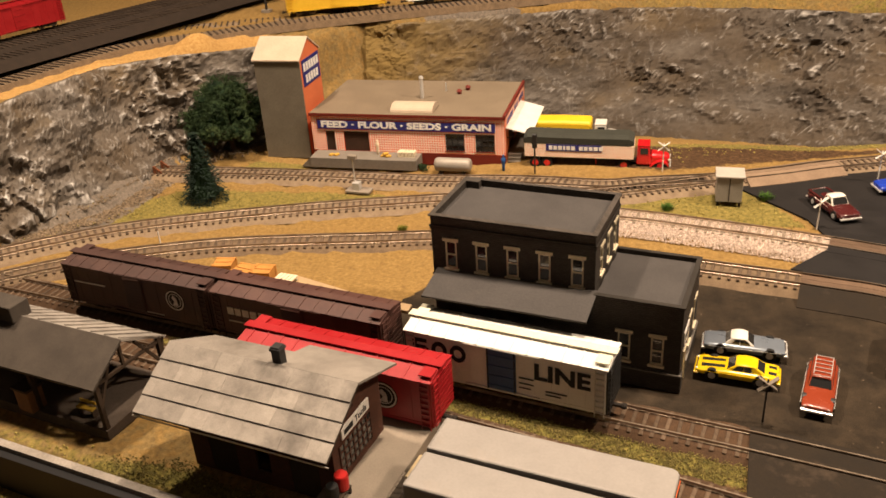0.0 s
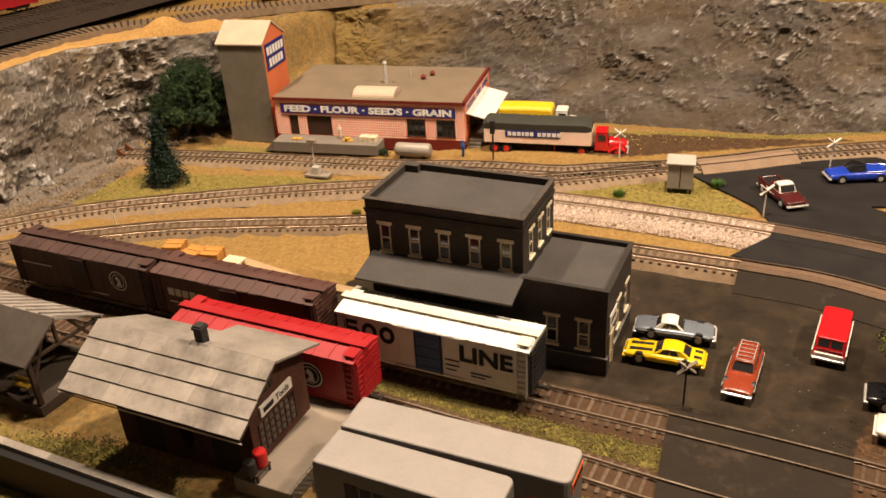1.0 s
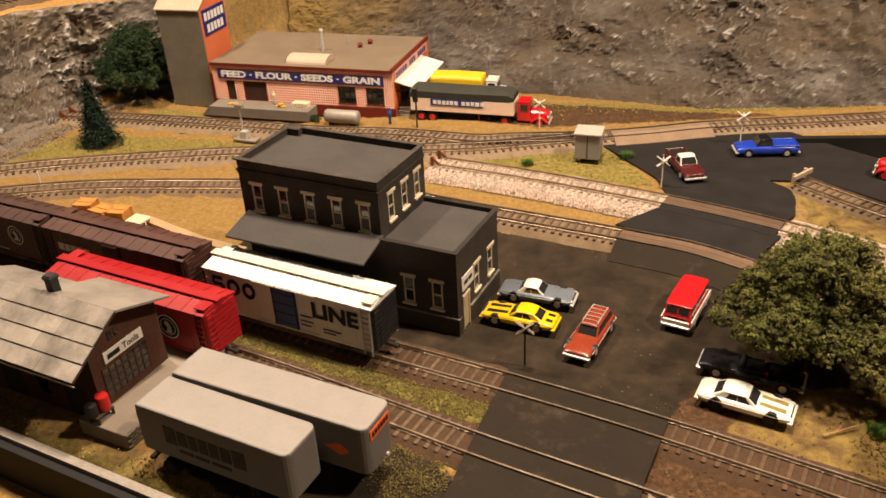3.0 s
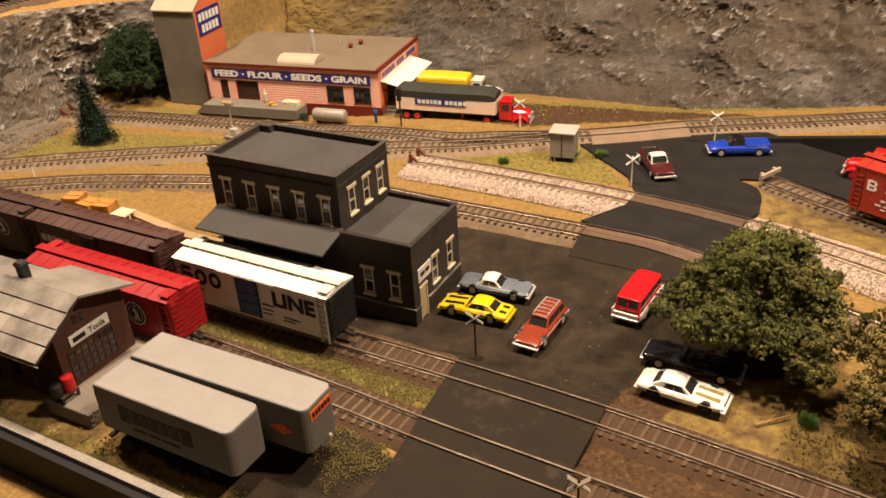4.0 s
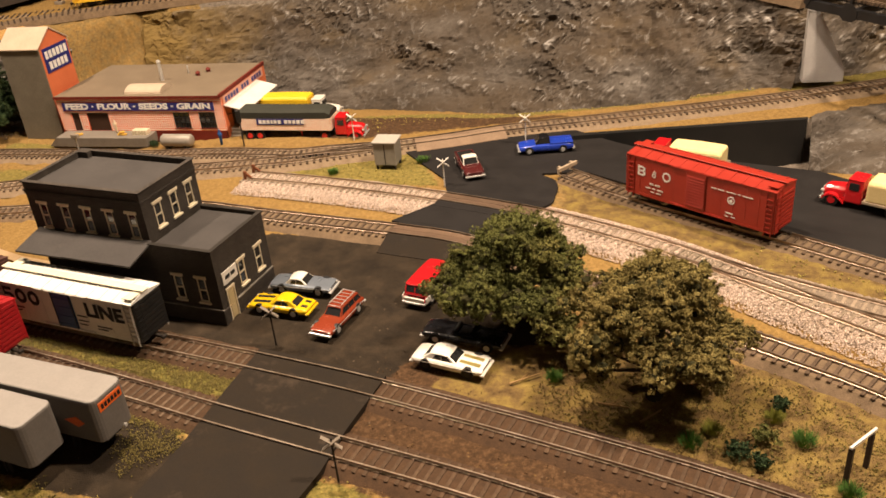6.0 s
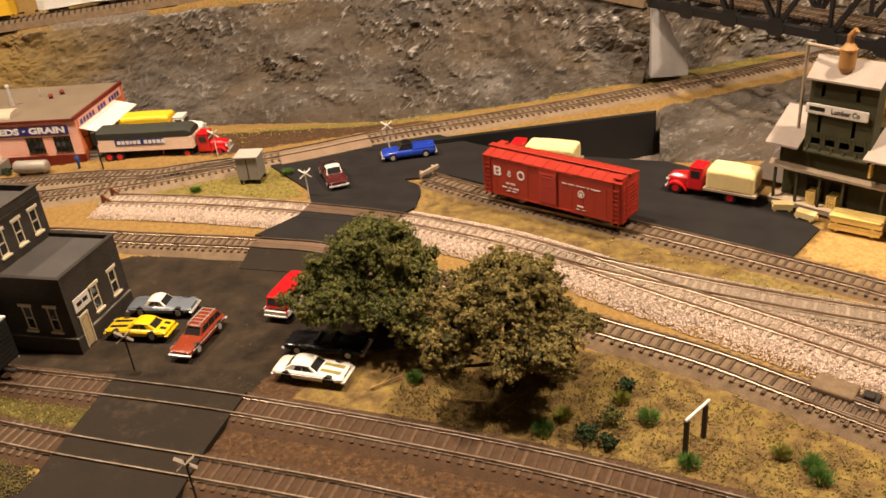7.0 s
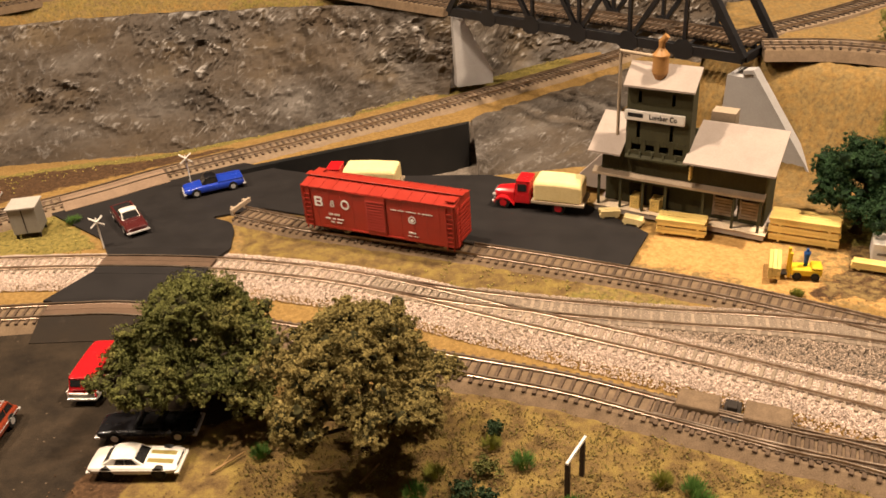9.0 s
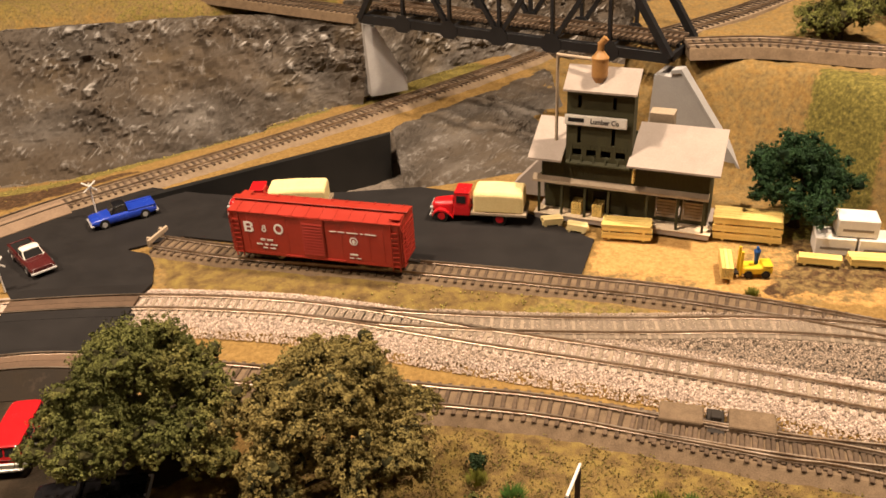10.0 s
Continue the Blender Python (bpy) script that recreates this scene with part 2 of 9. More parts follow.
GROUND, ROCK, ROCK_PALE = ground_mat(), rock_mat("cast_rock", 0.95, 0.68, -0.29), rock_mat("pale_cast_rock", 1.15, 0.9)
RAIL = surf("rail_steel", (0.5, 0.41, 0.32), (0.24, 0.17, 0.11), rough=0.4, metal=0.85, bump=0.05)
TIE = surf("weathered_tie", (0.138, 0.094, 0.06), (0.058, 0.039, 0.026), rough=0.85, vary=0.3, fine=1500, coarse=300)
TIE_PALE = surf("pale_tie", (0.3, 0.24, 0.18), (0.2, 0.15, 0.1), rough=0.85, vary=0.22, fine=1500, coarse=300)
BED = surf("roadbed", (0.2, 0.14, 0.085), (0.11, 0.075, 0.045), rough=0.95, bump=0.7, fine=1200, coarse=120)
BED_TAN = surf("tan_roadbed", (0.27, 0.2, 0.13), (0.17, 0.12, 0.075), rough=0.95, bump=0.7, fine=1200, coarse=120)
STONE = surf("pale_ballast", (0.64, 0.52, 0.43), (0.4, 0.31, 0.25), rough=0.9, vary=0.35, fine=2000, coarse=500)
STONE_GREY = surf("grey_ballast", (0.42, 0.33, 0.25), (0.27, 0.205, 0.15), rough=0.9, vary=0.35, fine=2000, coarse=500)
ASPHALT = surf("black_road", (0.019, 0.0165, 0.0155), (0.011, 0.0095, 0.009), rough=0.7, fine=1500, coarse=40, bump=0.15)
ASPHALT_OLD = surf("worn_road", (0.0225, 0.0155, 0.0089), (0.0125, 0.0085, 0.005), rough=0.8, fine=1200, coarse=50, bump=0.4, dirt=(0.08, 0.055, 0.036), dirt_at=0.68)
BLACK = surf("black_plastic", (0.012, 0.011, 0.01), (0.006, 0.006, 0.006), rough=0.55, bump=0.05)
TYRE = surf("tyre_rubber", (0.014, 0.013, 0.012), rough=0.8, bump=0.05)
CHROME = surf("chrome", (0.8, 0.78, 0.74), (0.66, 0.64, 0.6), rough=0.24, metal=0.5, bump=0.0)
GLASS_DARK = glass_mat("dark_glass")
WHITE = surf("white_paint", (0.78, 0.75, 0.69), (0.62, 0.58, 0.52), rough=0.5, bump=0.08, dirt=(0.4, 0.33, 0.24), dirt_at=0.74)
INK = surf("black_lettering", (0.015, 0.014, 0.014), rough=0.6, bump=0.0)
INK_WHITE = surf("white_lettering", (0.86, 0.84, 0.8), rough=0.6, bump=0.0)


# ---- mesh helpers: shapes are laid down in millimetres ----
MM = 0.001


def box(bm, x0, x1, y0, y1, z0, z1, bev=0.0, seg=1, m=None):
    """A box between limits in millimetres, with rounded edges if bev is given."""
    mat = Matrix.LocRotScale(((x0 + x1) / 2, (y0 + y1) / 2, (z0 + z1) / 2), None, (abs(x1 - x0), abs(y1 - y0), abs(z1 - z0)))
    if m is not None:
        mat = m @ mat
    r = bmesh.ops.create_cube(bm, size=1.0, matrix=mat)
    if bev:
        es = list({e for v in r["verts"] for e in v.link_edges})
        bmesh.ops.bevel(bm, geom=es, offset=bev, segments=seg, affect="EDGES", profile=0.5)
    return bm


def cyl(bm, p, q, r0, r1=None, n=12):
    """A round bar from p to q, millimetres."""
    p, q = Vector(p), Vector(q)
    d = q - p
    m = Matrix.Translation((p + q) / 2) @ d.to_track_quat("Z", "Y").to_matrix().to_4x4()
    bmesh.ops.create_cone(bm, cap_ends=True, segments=n, radius1=r0, radius2=r0 if r1 is None else r1, depth=d.length, matrix=m)
    return bm


def bar(bm, p, q, w, h=None):
    """A square bar from p to q, millimetres."""
    p, q = Vector(p), Vector(q)
    d = q - p
    m = Matrix.Translation((p + q) / 2) @ d.to_track_quat("Z", "Y").to_matrix().to_4x4() @ Matrix.Diagonal((w, h or w, d.length, 1))
    bmesh.ops.create_cube(bm, size=1.0, matrix=m)
    return bm


def prism(bm, pts, a, b, axis="y"):
    """A polygon, pushed from a to b along an axis: pts are (x, z) for y, (y, z) for x, (x, y) for z."""
    def at(p, k):
        return {"y": (p[0], k, p[1]), "x": (k, p[0], p[1]), "z": (p[0], p[1], k)}[axis]
    lo = [bm.verts.new(at(p, a)) for p in pts]
    hi = [bm.verts.new(at(p, b)) for p in pts]
    bm.faces.new(lo)
    bm.faces.new(hi[::-1])
    n = len(pts)
    for i in range(n):
        bm.faces.new((lo[i], hi[i], hi[(i + 1) % n], lo[(i + 1) % n]))
    bmesh.ops.recalc_face_normals(bm, faces=bm.faces)
    return bm


def loft(bm, rings, cap=True):
    vs = [[bm.verts.new(p) for p in r] for r in rings]
    n = len(rings[0])
    for a, b in zip(vs, vs[1:]):
        for i in range(n):
            bm.faces.new((a[i], a[(i + 1) % n], b[(i + 1) % n], b[i]))
    if cap:
        bm.faces.new(vs[0][::-1])
        bm.faces.new(vs[-1])
    bmesh.ops.recalc_face_normals(bm, faces=bm.faces)
    return bm


def finish(name, bm, mats, smooth=False, scale=MM):
    me = bpy.data.meshes.new(name)
    bmesh.ops.scale(bm, vec=(scale, scale, scale), verts=bm.verts)
    if smooth:
        for f in bm.faces:
            f.smooth = True
    bm.to_mesh(me)
    bm.free()
    for m in (mats if isinstance(mats, (list, tuple)) else [mats]):
        me.materials.append(m)
    return me


def part(name, bm, material, parent, label="", smooth=False, at=None):
    """One mesh under a thing or a part."""
    ob = new(name, finish(name, bm, material, smooth))
    ob.parent = parent
    if at is not None:
        ob.matrix_basis = at
    return tagged(ob, label)


def thing(name, m, label, category, group="", kind=""):
    ob = new(name)
    ob.empty_display_size = 0.01
    ob.matrix_basis = m
    return tagged(ob, label, category, group, kind)


def single(name, bm, material, m, label, category, group="", kind="", smooth=False):
    ob = new(name, finish(name, bm, material, smooth))
    ob.matrix_basis = m
    return tagged(ob, label, category, group, kind)


def words(name, text, size, m, material, parent, thick=0.15, squeeze=1.0, bold=0.0):
    """Lettering as a thin mesh; size in millimetres, the pose in the parent's metres."""
    cu = bpy.data.curves.new(name, "FONT")
    cu.body, cu.size, cu.extrude, cu.align_x, cu.align_y, cu.offset = text, size * MM, thick * MM / 2, "CENTER", "CENTER", bold * MM
    cu.resolution_u = 3
    tmp = bpy.data.objects.new("lettering_curve", cu)
    me = bpy.data.meshes.new_from_object(tmp)
    bpy.data.objects.remove(tmp)
    bpy.data.curves.remove(cu)
    me.materials.clear()
    me.materials.append(material)
    ob = new(name, me)
    ob.parent = parent
    ob.matrix_basis = m @ Matrix.Diagonal((squeeze, 1, 1, 1))
    return ob


def on_front(x, y, z):
    """A pose on an upright face that looks towards -y (metres)."""
    return pose(x, y, z, 90, 0, 0)


def lerp(table, x):
    for (a, va), (b, vb) in zip(table, table[1:]):
        if x <= b:
            k = min(max((x - a) / (b - a), 0), 1)
            return va + (vb - va) * k
    return table[-1][1]


def smooth01(t):
    t = min(max(t, 0.0), 1.0)
    return t * t * (3 - 2 * t)


def spline(pts, step=0.004):
    """Points at even steps along a smooth line through pts."""
    P = [Vector((*p, 0)) for p in pts]
    P = [2 * P[0] - P[1]] + P + [2 * P[-1] - P[-2]]
    dense = []
    for i in range(1, len(P) - 2):
        a, b, c, d = P[i - 1:i + 3]
        for k in range(40):
            t = k / 40
            dense.append(0.5 * ((2 * b) + (c - a) * t + (2 * a - 5 * b + 4 * c - d) * t * t + (3 * b - a - 3 * c + d) * t ** 3))
    dense.append(P[-2])
    out, need = [dense[0]], step
    for a, b in zip(dense, dense[1:]):
        seg = (b - a).length
        at = 0.0
        while seg - at >= need:
            at += need
            out.append(a.lerp(b, at / seg))
            need = step
        need -= seg - at
    return out


# ---- lines of the plan ----
TRACKS = {
    "front": [(-0.62, 0.572), (-0.39, 0.5515), (-0.25, 0.5385), (-0.1, 0.523), (0.05, 0.506), (0.15, 0.495), (0.25, 0.481), (0.4, 0.452), (0.5, 0.427), (0.62, 0.388), (0.75, 0.335)],
    "near": [(-0.6, 0.522), (-0.35, 0.499), (-0.19, 0.4825), (-0.05, 0.4675), (0.07, 0.449), (0.145, 0.436), (0.24, 0.422), (0.35, 0.404), (0.5, 0.37), (0.7, 0.31)],
    "middle": [(-0.6, 0.465), (-0.482, 0.579), (-0.403, 0.636), (-0.312, 0.685), (-0.156, 0.731), (-0.05, 0.727), (0.037, 0.717), (0.103, 0.711), (0.186, 0.703), (0.253, 0.69), (0.37, 0.638), (0.479, 0.582), (0.55, 0.547), (0.61, 0.508), (0.665, 0.472), (0.707, 0.447), (0.85, 0.34)],
    "passing": [(-0.63, 0.505), (-0.521, 0.621), (-0.45, 0.696), (-0.353, 0.752), (-0.189, 0.815), (-0.076, 0.828), (-0.005, 0.848), (0.055, 0.877), (0.1, 0.9)],
    "mill": [(-0.528, 0.842), (-0.345, 0.861), (-0.145, 0.872), (-0.02, 0.867), (0.033, 0.882), (0.1, 0.903), (0.16, 0.93), (0.222, 0.963), (0.339, 1.01), (0.467, 1.064), (0.612, 1.132), (0.76, 1.21), (0.9, 1.3)],
    "spur": [(-0.03, 0.806), (0.068, 0.798), (0.19, 0.78), (0.296, 0.755), (0.389, 0.719), (0.45, 0.686), (0.527, 0.635), (0.598, 0.59), (0.662, 0.548), (0.736, 0.497), (0.88, 0.395)],
    "lead": [(0.43, 0.699), (0.49, 0.667), (0.568, 0.634), (0.645, 0.607), (0.718, 0.584), (0.78, 0.556), (0.86, 0.507)],
    "lumber": [(0.311, 0.85), (0.382, 0.805), (0.52, 0.733), (0.624, 0.675), (0.697, 0.631), (0.778, 0.57), (0.87, 0.49)],
    "branch": [(0.6, 0.516), (0.665, 0.476), (0.72, 0.447), (0.88, 0.37)],
}
RAILTOP = {"front": 5.2, "near": 5.2}
MILL_LINE = [(p[0], p[1]) for p in TRACKS["mill"]]
# foot of the high rock wall, and of the wall of rock beside the siding's end
FOOT = [(-0.45, 1.02), (-0.4, 1.06), (-0.35, 1.16), (-0.25, 1.2), (-0.13, 1.245), (0.05, 1.25), (0.2, 1.235), (0.346, 1.2), (0.47, 1.17), (0.5, 1.2), (0.54, 1.34), (0.8, 1.42), (1.4, 1.5)]
LEFT_FOOT = [(0.3, -0.62), (0.55, -0.585), (0.665, -0.56), (0.74, -0.522), (0.86, -0.53), (0.93, -0.5), (0.99, -0.44), (1.05, -0.42), (1.2, -0.42), (1.6, -0.6)]


def dip(x, y):
    """The far left of the layout lies a little lower."""
    return -0.01 * smooth01((-0.02 - x) / 0.2) * smooth01((y - 0.6) / 0.15)


HIGH_LINE = [(-0.583, 1.062), (-0.508, 1.132), (-0.406, 1.2), (-0.3, 1.262), (-0.2, 1.316), (-0.1, 1.37), (0.0, 1.425), (0.12, 1.47)]
CLIFF_TOP = [(-0.6, 1.0), (-0.45, 1.1), (-0.4, 1.185), (-0.35, 1.2), (-0.25, 1.25), (-0.13, 1.32), (0.05, 1.372), (0.2, 1.355)]


def ground_z(x, y):
    """Height of the scenery, metres."""
    my = lerp(MILL_LINE, x) if x < 0.9 else 1.3
    edge = max(1.0, my + 0.045)
    foot = lerp(FOOT, x)
    left = 1 - smooth01((x + 0.405 - 0.25 * (y - 1.13) - 0.03 * noise.noise((x * 20, y * 20, 4.0))) / 0.085)
    low = -0.078 * (1 - left) - 0.01 * left
    z = dip(x, y) if y < edge else dip(x, edge)
    if y > edge:
        z += (low - z) * smooth01((y - edge) / max(foot - edge, 0.02)) if x < 0.42 else -0.035 * smooth01((y - edge) / 0.12)
    if y > foot:
        zf = z
        top = 0.078 + 0.018 * smooth01((x - 0.3) / 0.15) + 0.02 * smooth01((-0.36 - x) / 0.12)
        z = zf + (top - zf) * smooth01((y - foot - 0.03 - 0.03 * smooth01((x + 0.4) / 0.08)) / (0.085 + 0.07 * left))
        z += 0.022 * (1 - smooth01((x - 0.3) / 0.15)) * smooth01((x + 0.4) / 0.08) * smooth01((y - foot - 0.112) / 0.026)
        if y > foot + 0.3:
            z += 0.12 * (y - foot - 0.3) * (1 if x < 0.5 else 0.3)
        # shelf that carries the high track
        if -0.56 < x < 0.14:
            off = abs(y - lerp(HIGH_LINE, x)) * 0.87
            shelf = (1 - smooth01((off - 0.026) / 0.05)) * smooth01((y - lerp(CLIFF_TOP, x) + 0.004) / 0.012)
            z += max(0.0, 0.0925 - z) * shelf
    lf = lerp(LEFT_FOOT, y)
    if x < lf and y > 0.52:
        k = smooth01((lf - x - 0.045) / 0.07) * smooth01((y - 0.52) / 0.15)
        z = max(z, 0.096 * k)
        z += 0.024 * math.exp(-(((x + 0.548) / 0.035) ** 2 + ((y - 1.0) / 0.032) ** 2)) + 0.012 * math.exp(-(((x + 0.62) / 0.03) ** 2 + ((y - 0.88) / 0.05) ** 2))
    # basin behind the lumber yard
    if 0.29 < x < 0.72 and y > 0.885:
        rim = lerp([(0.29, 0.953), (0.545, 1.0245), (0.57, 1.03), (0.6, 1.045), (0.68, 1.08), (0.78, 1.14)], x)
        if y < rim:
            z = -0.046 * smooth01((y - 0.885) / 0.05) * smooth01((x - 0.29) / 0.05) * (1 - smooth01((x - 0.66) / 0.06))
    # hillside that carries the bridge's far end
    d = (x - 0.835) * 0.735 + (y - 0.76) * 0.678 + 0.024 * smooth01((x - 0.87) / 0.05)
    if x > 0.74:
        h = 0.1 * smooth01((d + 0.0) / 0.075)
        if y < 1.08 - max(0, 0.86 - x) * 1.8:
            z = max(z, h)
    return z


def inside(poly, x, y):
    ok = False
    for (x0, y0), (x1, y1) in zip(poly, poly[1:] + poly[:1]):
        if (y0 > y) != (y1 > y) and x < (x1 - x0) * (y - y0) / (y1 - y0) + x0:
            ok = not ok
    return ok


ZONES = {
    "dune": [
        [(0.635, 0.688), (0.675, 0.745), (0.8, 0.705), (0.87, 0.64), (0.83, 0.575), (0.7, 0.645)],
        [(-0.74, 0.66), (-0.62, 0.84), (-0.585, 0.93), (-0.51, 0.985), (-0.48, 1.03), (-0.5, 1.1), (-0.52, 1.12), (-0.6, 1.06), (-0.66, 0.98), (-0.76, 0.72)],
    ],
    "turf": [
        [(-0.56, 0.6), (-0.5, 0.66), (-0.42, 0.71), (-0.3, 0.762), (-0.18, 0.81), (-0.06, 0.84), (0.02, 0.865), (-0.15, 0.845), (-0.34, 0.825), (-0.47, 0.81), (-0.53, 0.73)],
        [(-0.02, 0.83), (0.07, 0.868), (0.13, 0.9), (0.19, 0.81), (0.1, 0.815)],
        [(-0.43, 0.9), (-0.36, 0.9), (-0.355, 0.88), (-0.45, 0.875)],
        [(0.42, 0.715), (0.54, 0.66), (0.7, 0.605), (0.62, 0.66), (0.5, 0.725)],
        [(0.02, 0.95), (0.1, 0.99), (0.25, 1.03), (0.38, 1.08), (0.5, 1.13), (0.5, 1.2), (0.3, 1.08), (0.0, 1.0)],
        [(-0.4, 1.355), (0.25, 1.35), (0.5, 1.24), (0.56, 1.29), (0.56, 1.7), (-0.4, 1.7)],
        [(0.515, 1.122), (0.6, 1.155), (0.72, 1.215), (0.7, 1.27), (0.6, 1.25), (0.56, 1.2)],
        [(0.34, 0.54), (0.5, 0.55), (0.6, 0.49), (0.68, 0.43), (0.7, 0.37), (0.5, 0.44), (0.36, 0.475)],
        [(-0.34, 0.36), (-0.34, 0.4), (-0.2, 0.385), (-0.1, 0.372), (0.03, 0.357), (0.12, 0.35), (0.12, 0.335)],
        [(0.2, 0.40), (0.27, 0.395), (0.3, 0.36), (0.2, 0.36)],
    ],
    "brown": [
        [(-0.42, 0.54), (-0.05, 0.504), (0.14, 0.484), (0.14, 0.452), (-0.05, 0.474), (-0.42, 0.512)],
        [(0.232, 0.5), (0.235, 0.40), (0.5, 0.35), (0.8, 0.25), (0.8, 0.33), (0.62, 0.4), (0.45, 0.45), (0.33, 0.5), (0.36, 0.53), (0.24, 0.545)],
        [(-0.1, 0.935), (0.06, 0.935), (0.2, 0.99), (0.3, 1.03), (0.2, 1.02), (0.0, 1.0), (-0.1, 1.0)],
        [(0.74, 0.62), (0.84, 0.6), (0.95, 0.62), (0.84, 0.74), (0.8, 0.66)],
    ],
    "earth": [
        [(-0.5, 1.0), (-0.3, 1.0), (-0.24, 1.3), (-0.52, 1.16)],
        [(0.76, 0.6), (1.3, 0.5), (1.3, 1.5), (0.76, 1.3)],
        [(0.33, 0.56), (0.5, 0.56), (0.72, 0.43), (0.72, 0.33), (0.45, 0.43)],
        [(0.3, 0.86), (0.36, 0.85), (0.72, 0.66), (0.7, 0.6), (0.4, 0.72), (0.3, 0.78)],
        [(-0.4, 1.36), (0.56, 1.27), (0.56, 1.7), (-0.4, 1.7)],
        [(-0.62, 0.42), (-0.1, 0.44), (0.14, 0.4), (0.12, 0.335), (-0.6, 0.4)],
    ],
    "patch": [
        [(0.325, 0.56), (0.5, 0.56), (0.6, 0.5), (0.7, 0.44), (0.73, 0.33), (0.5, 0.415), (0.33, 0.47), (0.27, 0.5)],
        [(0.31, 0.84), (0.39, 0.79), (0.53, 0.715), (0.6, 0.675), (0.57, 0.655), (0.45, 0.712), (0.32, 0.765)],
    ],
    "olive": [
        [(-0.3, 0.516), (-0.06, 0.5), (0.05, 0.49), (0.14, 0.479), (0.138, 0.455), (0.05, 0.466), (-0.05, 0.48), (-0.3, 0.506)],
        [(0.075, 0.437), (0.132, 0.427), (0.13, 0.392), (0.108, 0.38), (0.095, 0.395), (0.085, 0.42)],
        [(-0.03, 0.366), (0.03, 0.356), (0.09, 0.352), (0.09, 0.346), (0.0, 0.354), (-0.06, 0.366)],
        [(-0.26, 0.385), (-0.2, 0.395), (-0.12, 0.38), (-0.16, 0.372), (-0.25, 0.374)],
        [(-0.4, 0.6), (-0.3, 0.555), (-0.1, 0.545), (-0.12, 0.53), (-0.42, 0.57)],
        [(0.8, 0.7), (0.9, 0.8), (0.95, 0.75), (0.86, 0.66)],
    ],
    "grey": [
        [(-0.56, 0.62), (-0.49, 0.7), (-0.49, 0.76), (-0.49, 0.85), (-0.56, 0.9), (-0.6, 0.7)],
        [(-0.32, 1.12), (0.0, 1.08), (0.3, 1.1), (0.42, 1.15), (0.42, 1.25), (-0.32, 1.3)],
        [(0.5, 0.88), (0.68, 0.9), (0.72, 1.05), (0.58, 1.05), (0.3, 0.96), (0.3, 0.88)],
        [(0.5, 0.655), (0.6, 0.622), (0.72, 0.588), (0.87, 0.51), (0.9, 0.44), (0.8, 0.485), (0.7, 0.54), (0.62, 0.59), (0.55, 0.63)],
        [(0.56, 0.61), (0.68, 0.58), (0.8, 0.53), (0.86, 0.45), (0.9, 0.46), (0.84, 0.55), (0.7, 0.605), (0.6, 0.635)],
    ],
    "lot": [
        [(-0.13, 0.545), (0.14, 0.512), (0.24, 0.494), (0.26, 0.55), (0.36, 0.56), (0.34, 0.62), (0.26, 0.675), (0.18, 0.69), (0.06, 0.69), (0.0, 0.68), (-0.1, 0.69), (-0.13, 0.62)],
        [(-0.06, 0.43), (-0.05, 0.385), (0.0, 0.366), (0.05, 0.36), (0.1, 0.355), (0.135, 0.36), (0.137, 0.41), (0.1, 0.428), (0.06, 0.41), (0.0, 0.43)],
    ],
}

EDGE_Y = lambda x: 0.3455 - 0.113 * x
# ground: one sheet, finer where the camera passes
def build_ground():
    xs = list(np.arange(-1.5, -0.7, 0.05)) + list(np.arange(-0.7, 0.95, 0.006)) + list(np.arange(0.95, 1.9, 0.05))
    ys = list(np.arange(0.299, 1.35, 0.006)) + list(np.arange(1.35, 2.4, 0.05))
    verts, masks = [], {k: [] for k in ZONES}
    boxes = {k: [(min(p[0] for p in q) - 0.01, max(p[0] for p in q) + 0.01, min(p[1] for p in q) - 0.01, max(p[1] for p in q) + 0.01, q) for q in v] for k, v in ZONES.items()}
    for y in ys:
        for x in xs:
            n = noise.noise((x * 45, y * 45, 0.3)) * 0.0007 + noise.noise((x * 160, y * 160, 1.3)) * 0.0005
            z = ground_z(x, y)
            flat = any(a < x < b and c < y < d and inside(q, x, y) for a, b, c, d, q in boxes["lot"])
            steep = 1.0 if abs(z) < 0.004 else 3.5
            if x < 0.128 and y < EDGE_Y(x):
                z = -0.03
            verts.append((x, y, z - 0.0012 + n * steep * (0.25 if flat else 1)))
            for k in ZONES:
                masks[k].append(1.0 if any(a < x < b and c < y < d and inside(q, x, y) for a, b, c, d, q in boxes[k]) else 0.0)
    nx = len(xs)
    faces = [(j * nx + i, j * nx + i + 1, (j + 1) * nx + i + 1, (j + 1) * nx + i) for j in range(len(ys) - 1) for i in range(nx - 1)]
    me = bpy.data.meshes.new("ground")
    me.from_pydata(verts, [], faces)
    for k, v in masks.items():
        a = np.array(v).reshape(len(ys), nx)
        b = a.copy()
        b[1:-1, 1:-1] = (a[1:-1, 1:-1] * 2 + a[:-2, 1:-1] + a[2:, 1:-1] + a[1:-1, :-2] + a[1:-1, 2:]) / 6
        at = me.attributes.new(k, "FLOAT", "POINT")
        at.data.foreach_set("value", (b.ravel() * {"lot": 1.15, "earth": 0.47, "patch": 0.95}.get(k, 0.75)).astype(np.float32))
    for p in me.polygons:
        p.use_smooth = True
    me.materials.append(GROUND)
    return tagged(new("ground", me), "sculpted tan and grassy ground of a model railway layout", "ground", kind="structure")


build_ground()


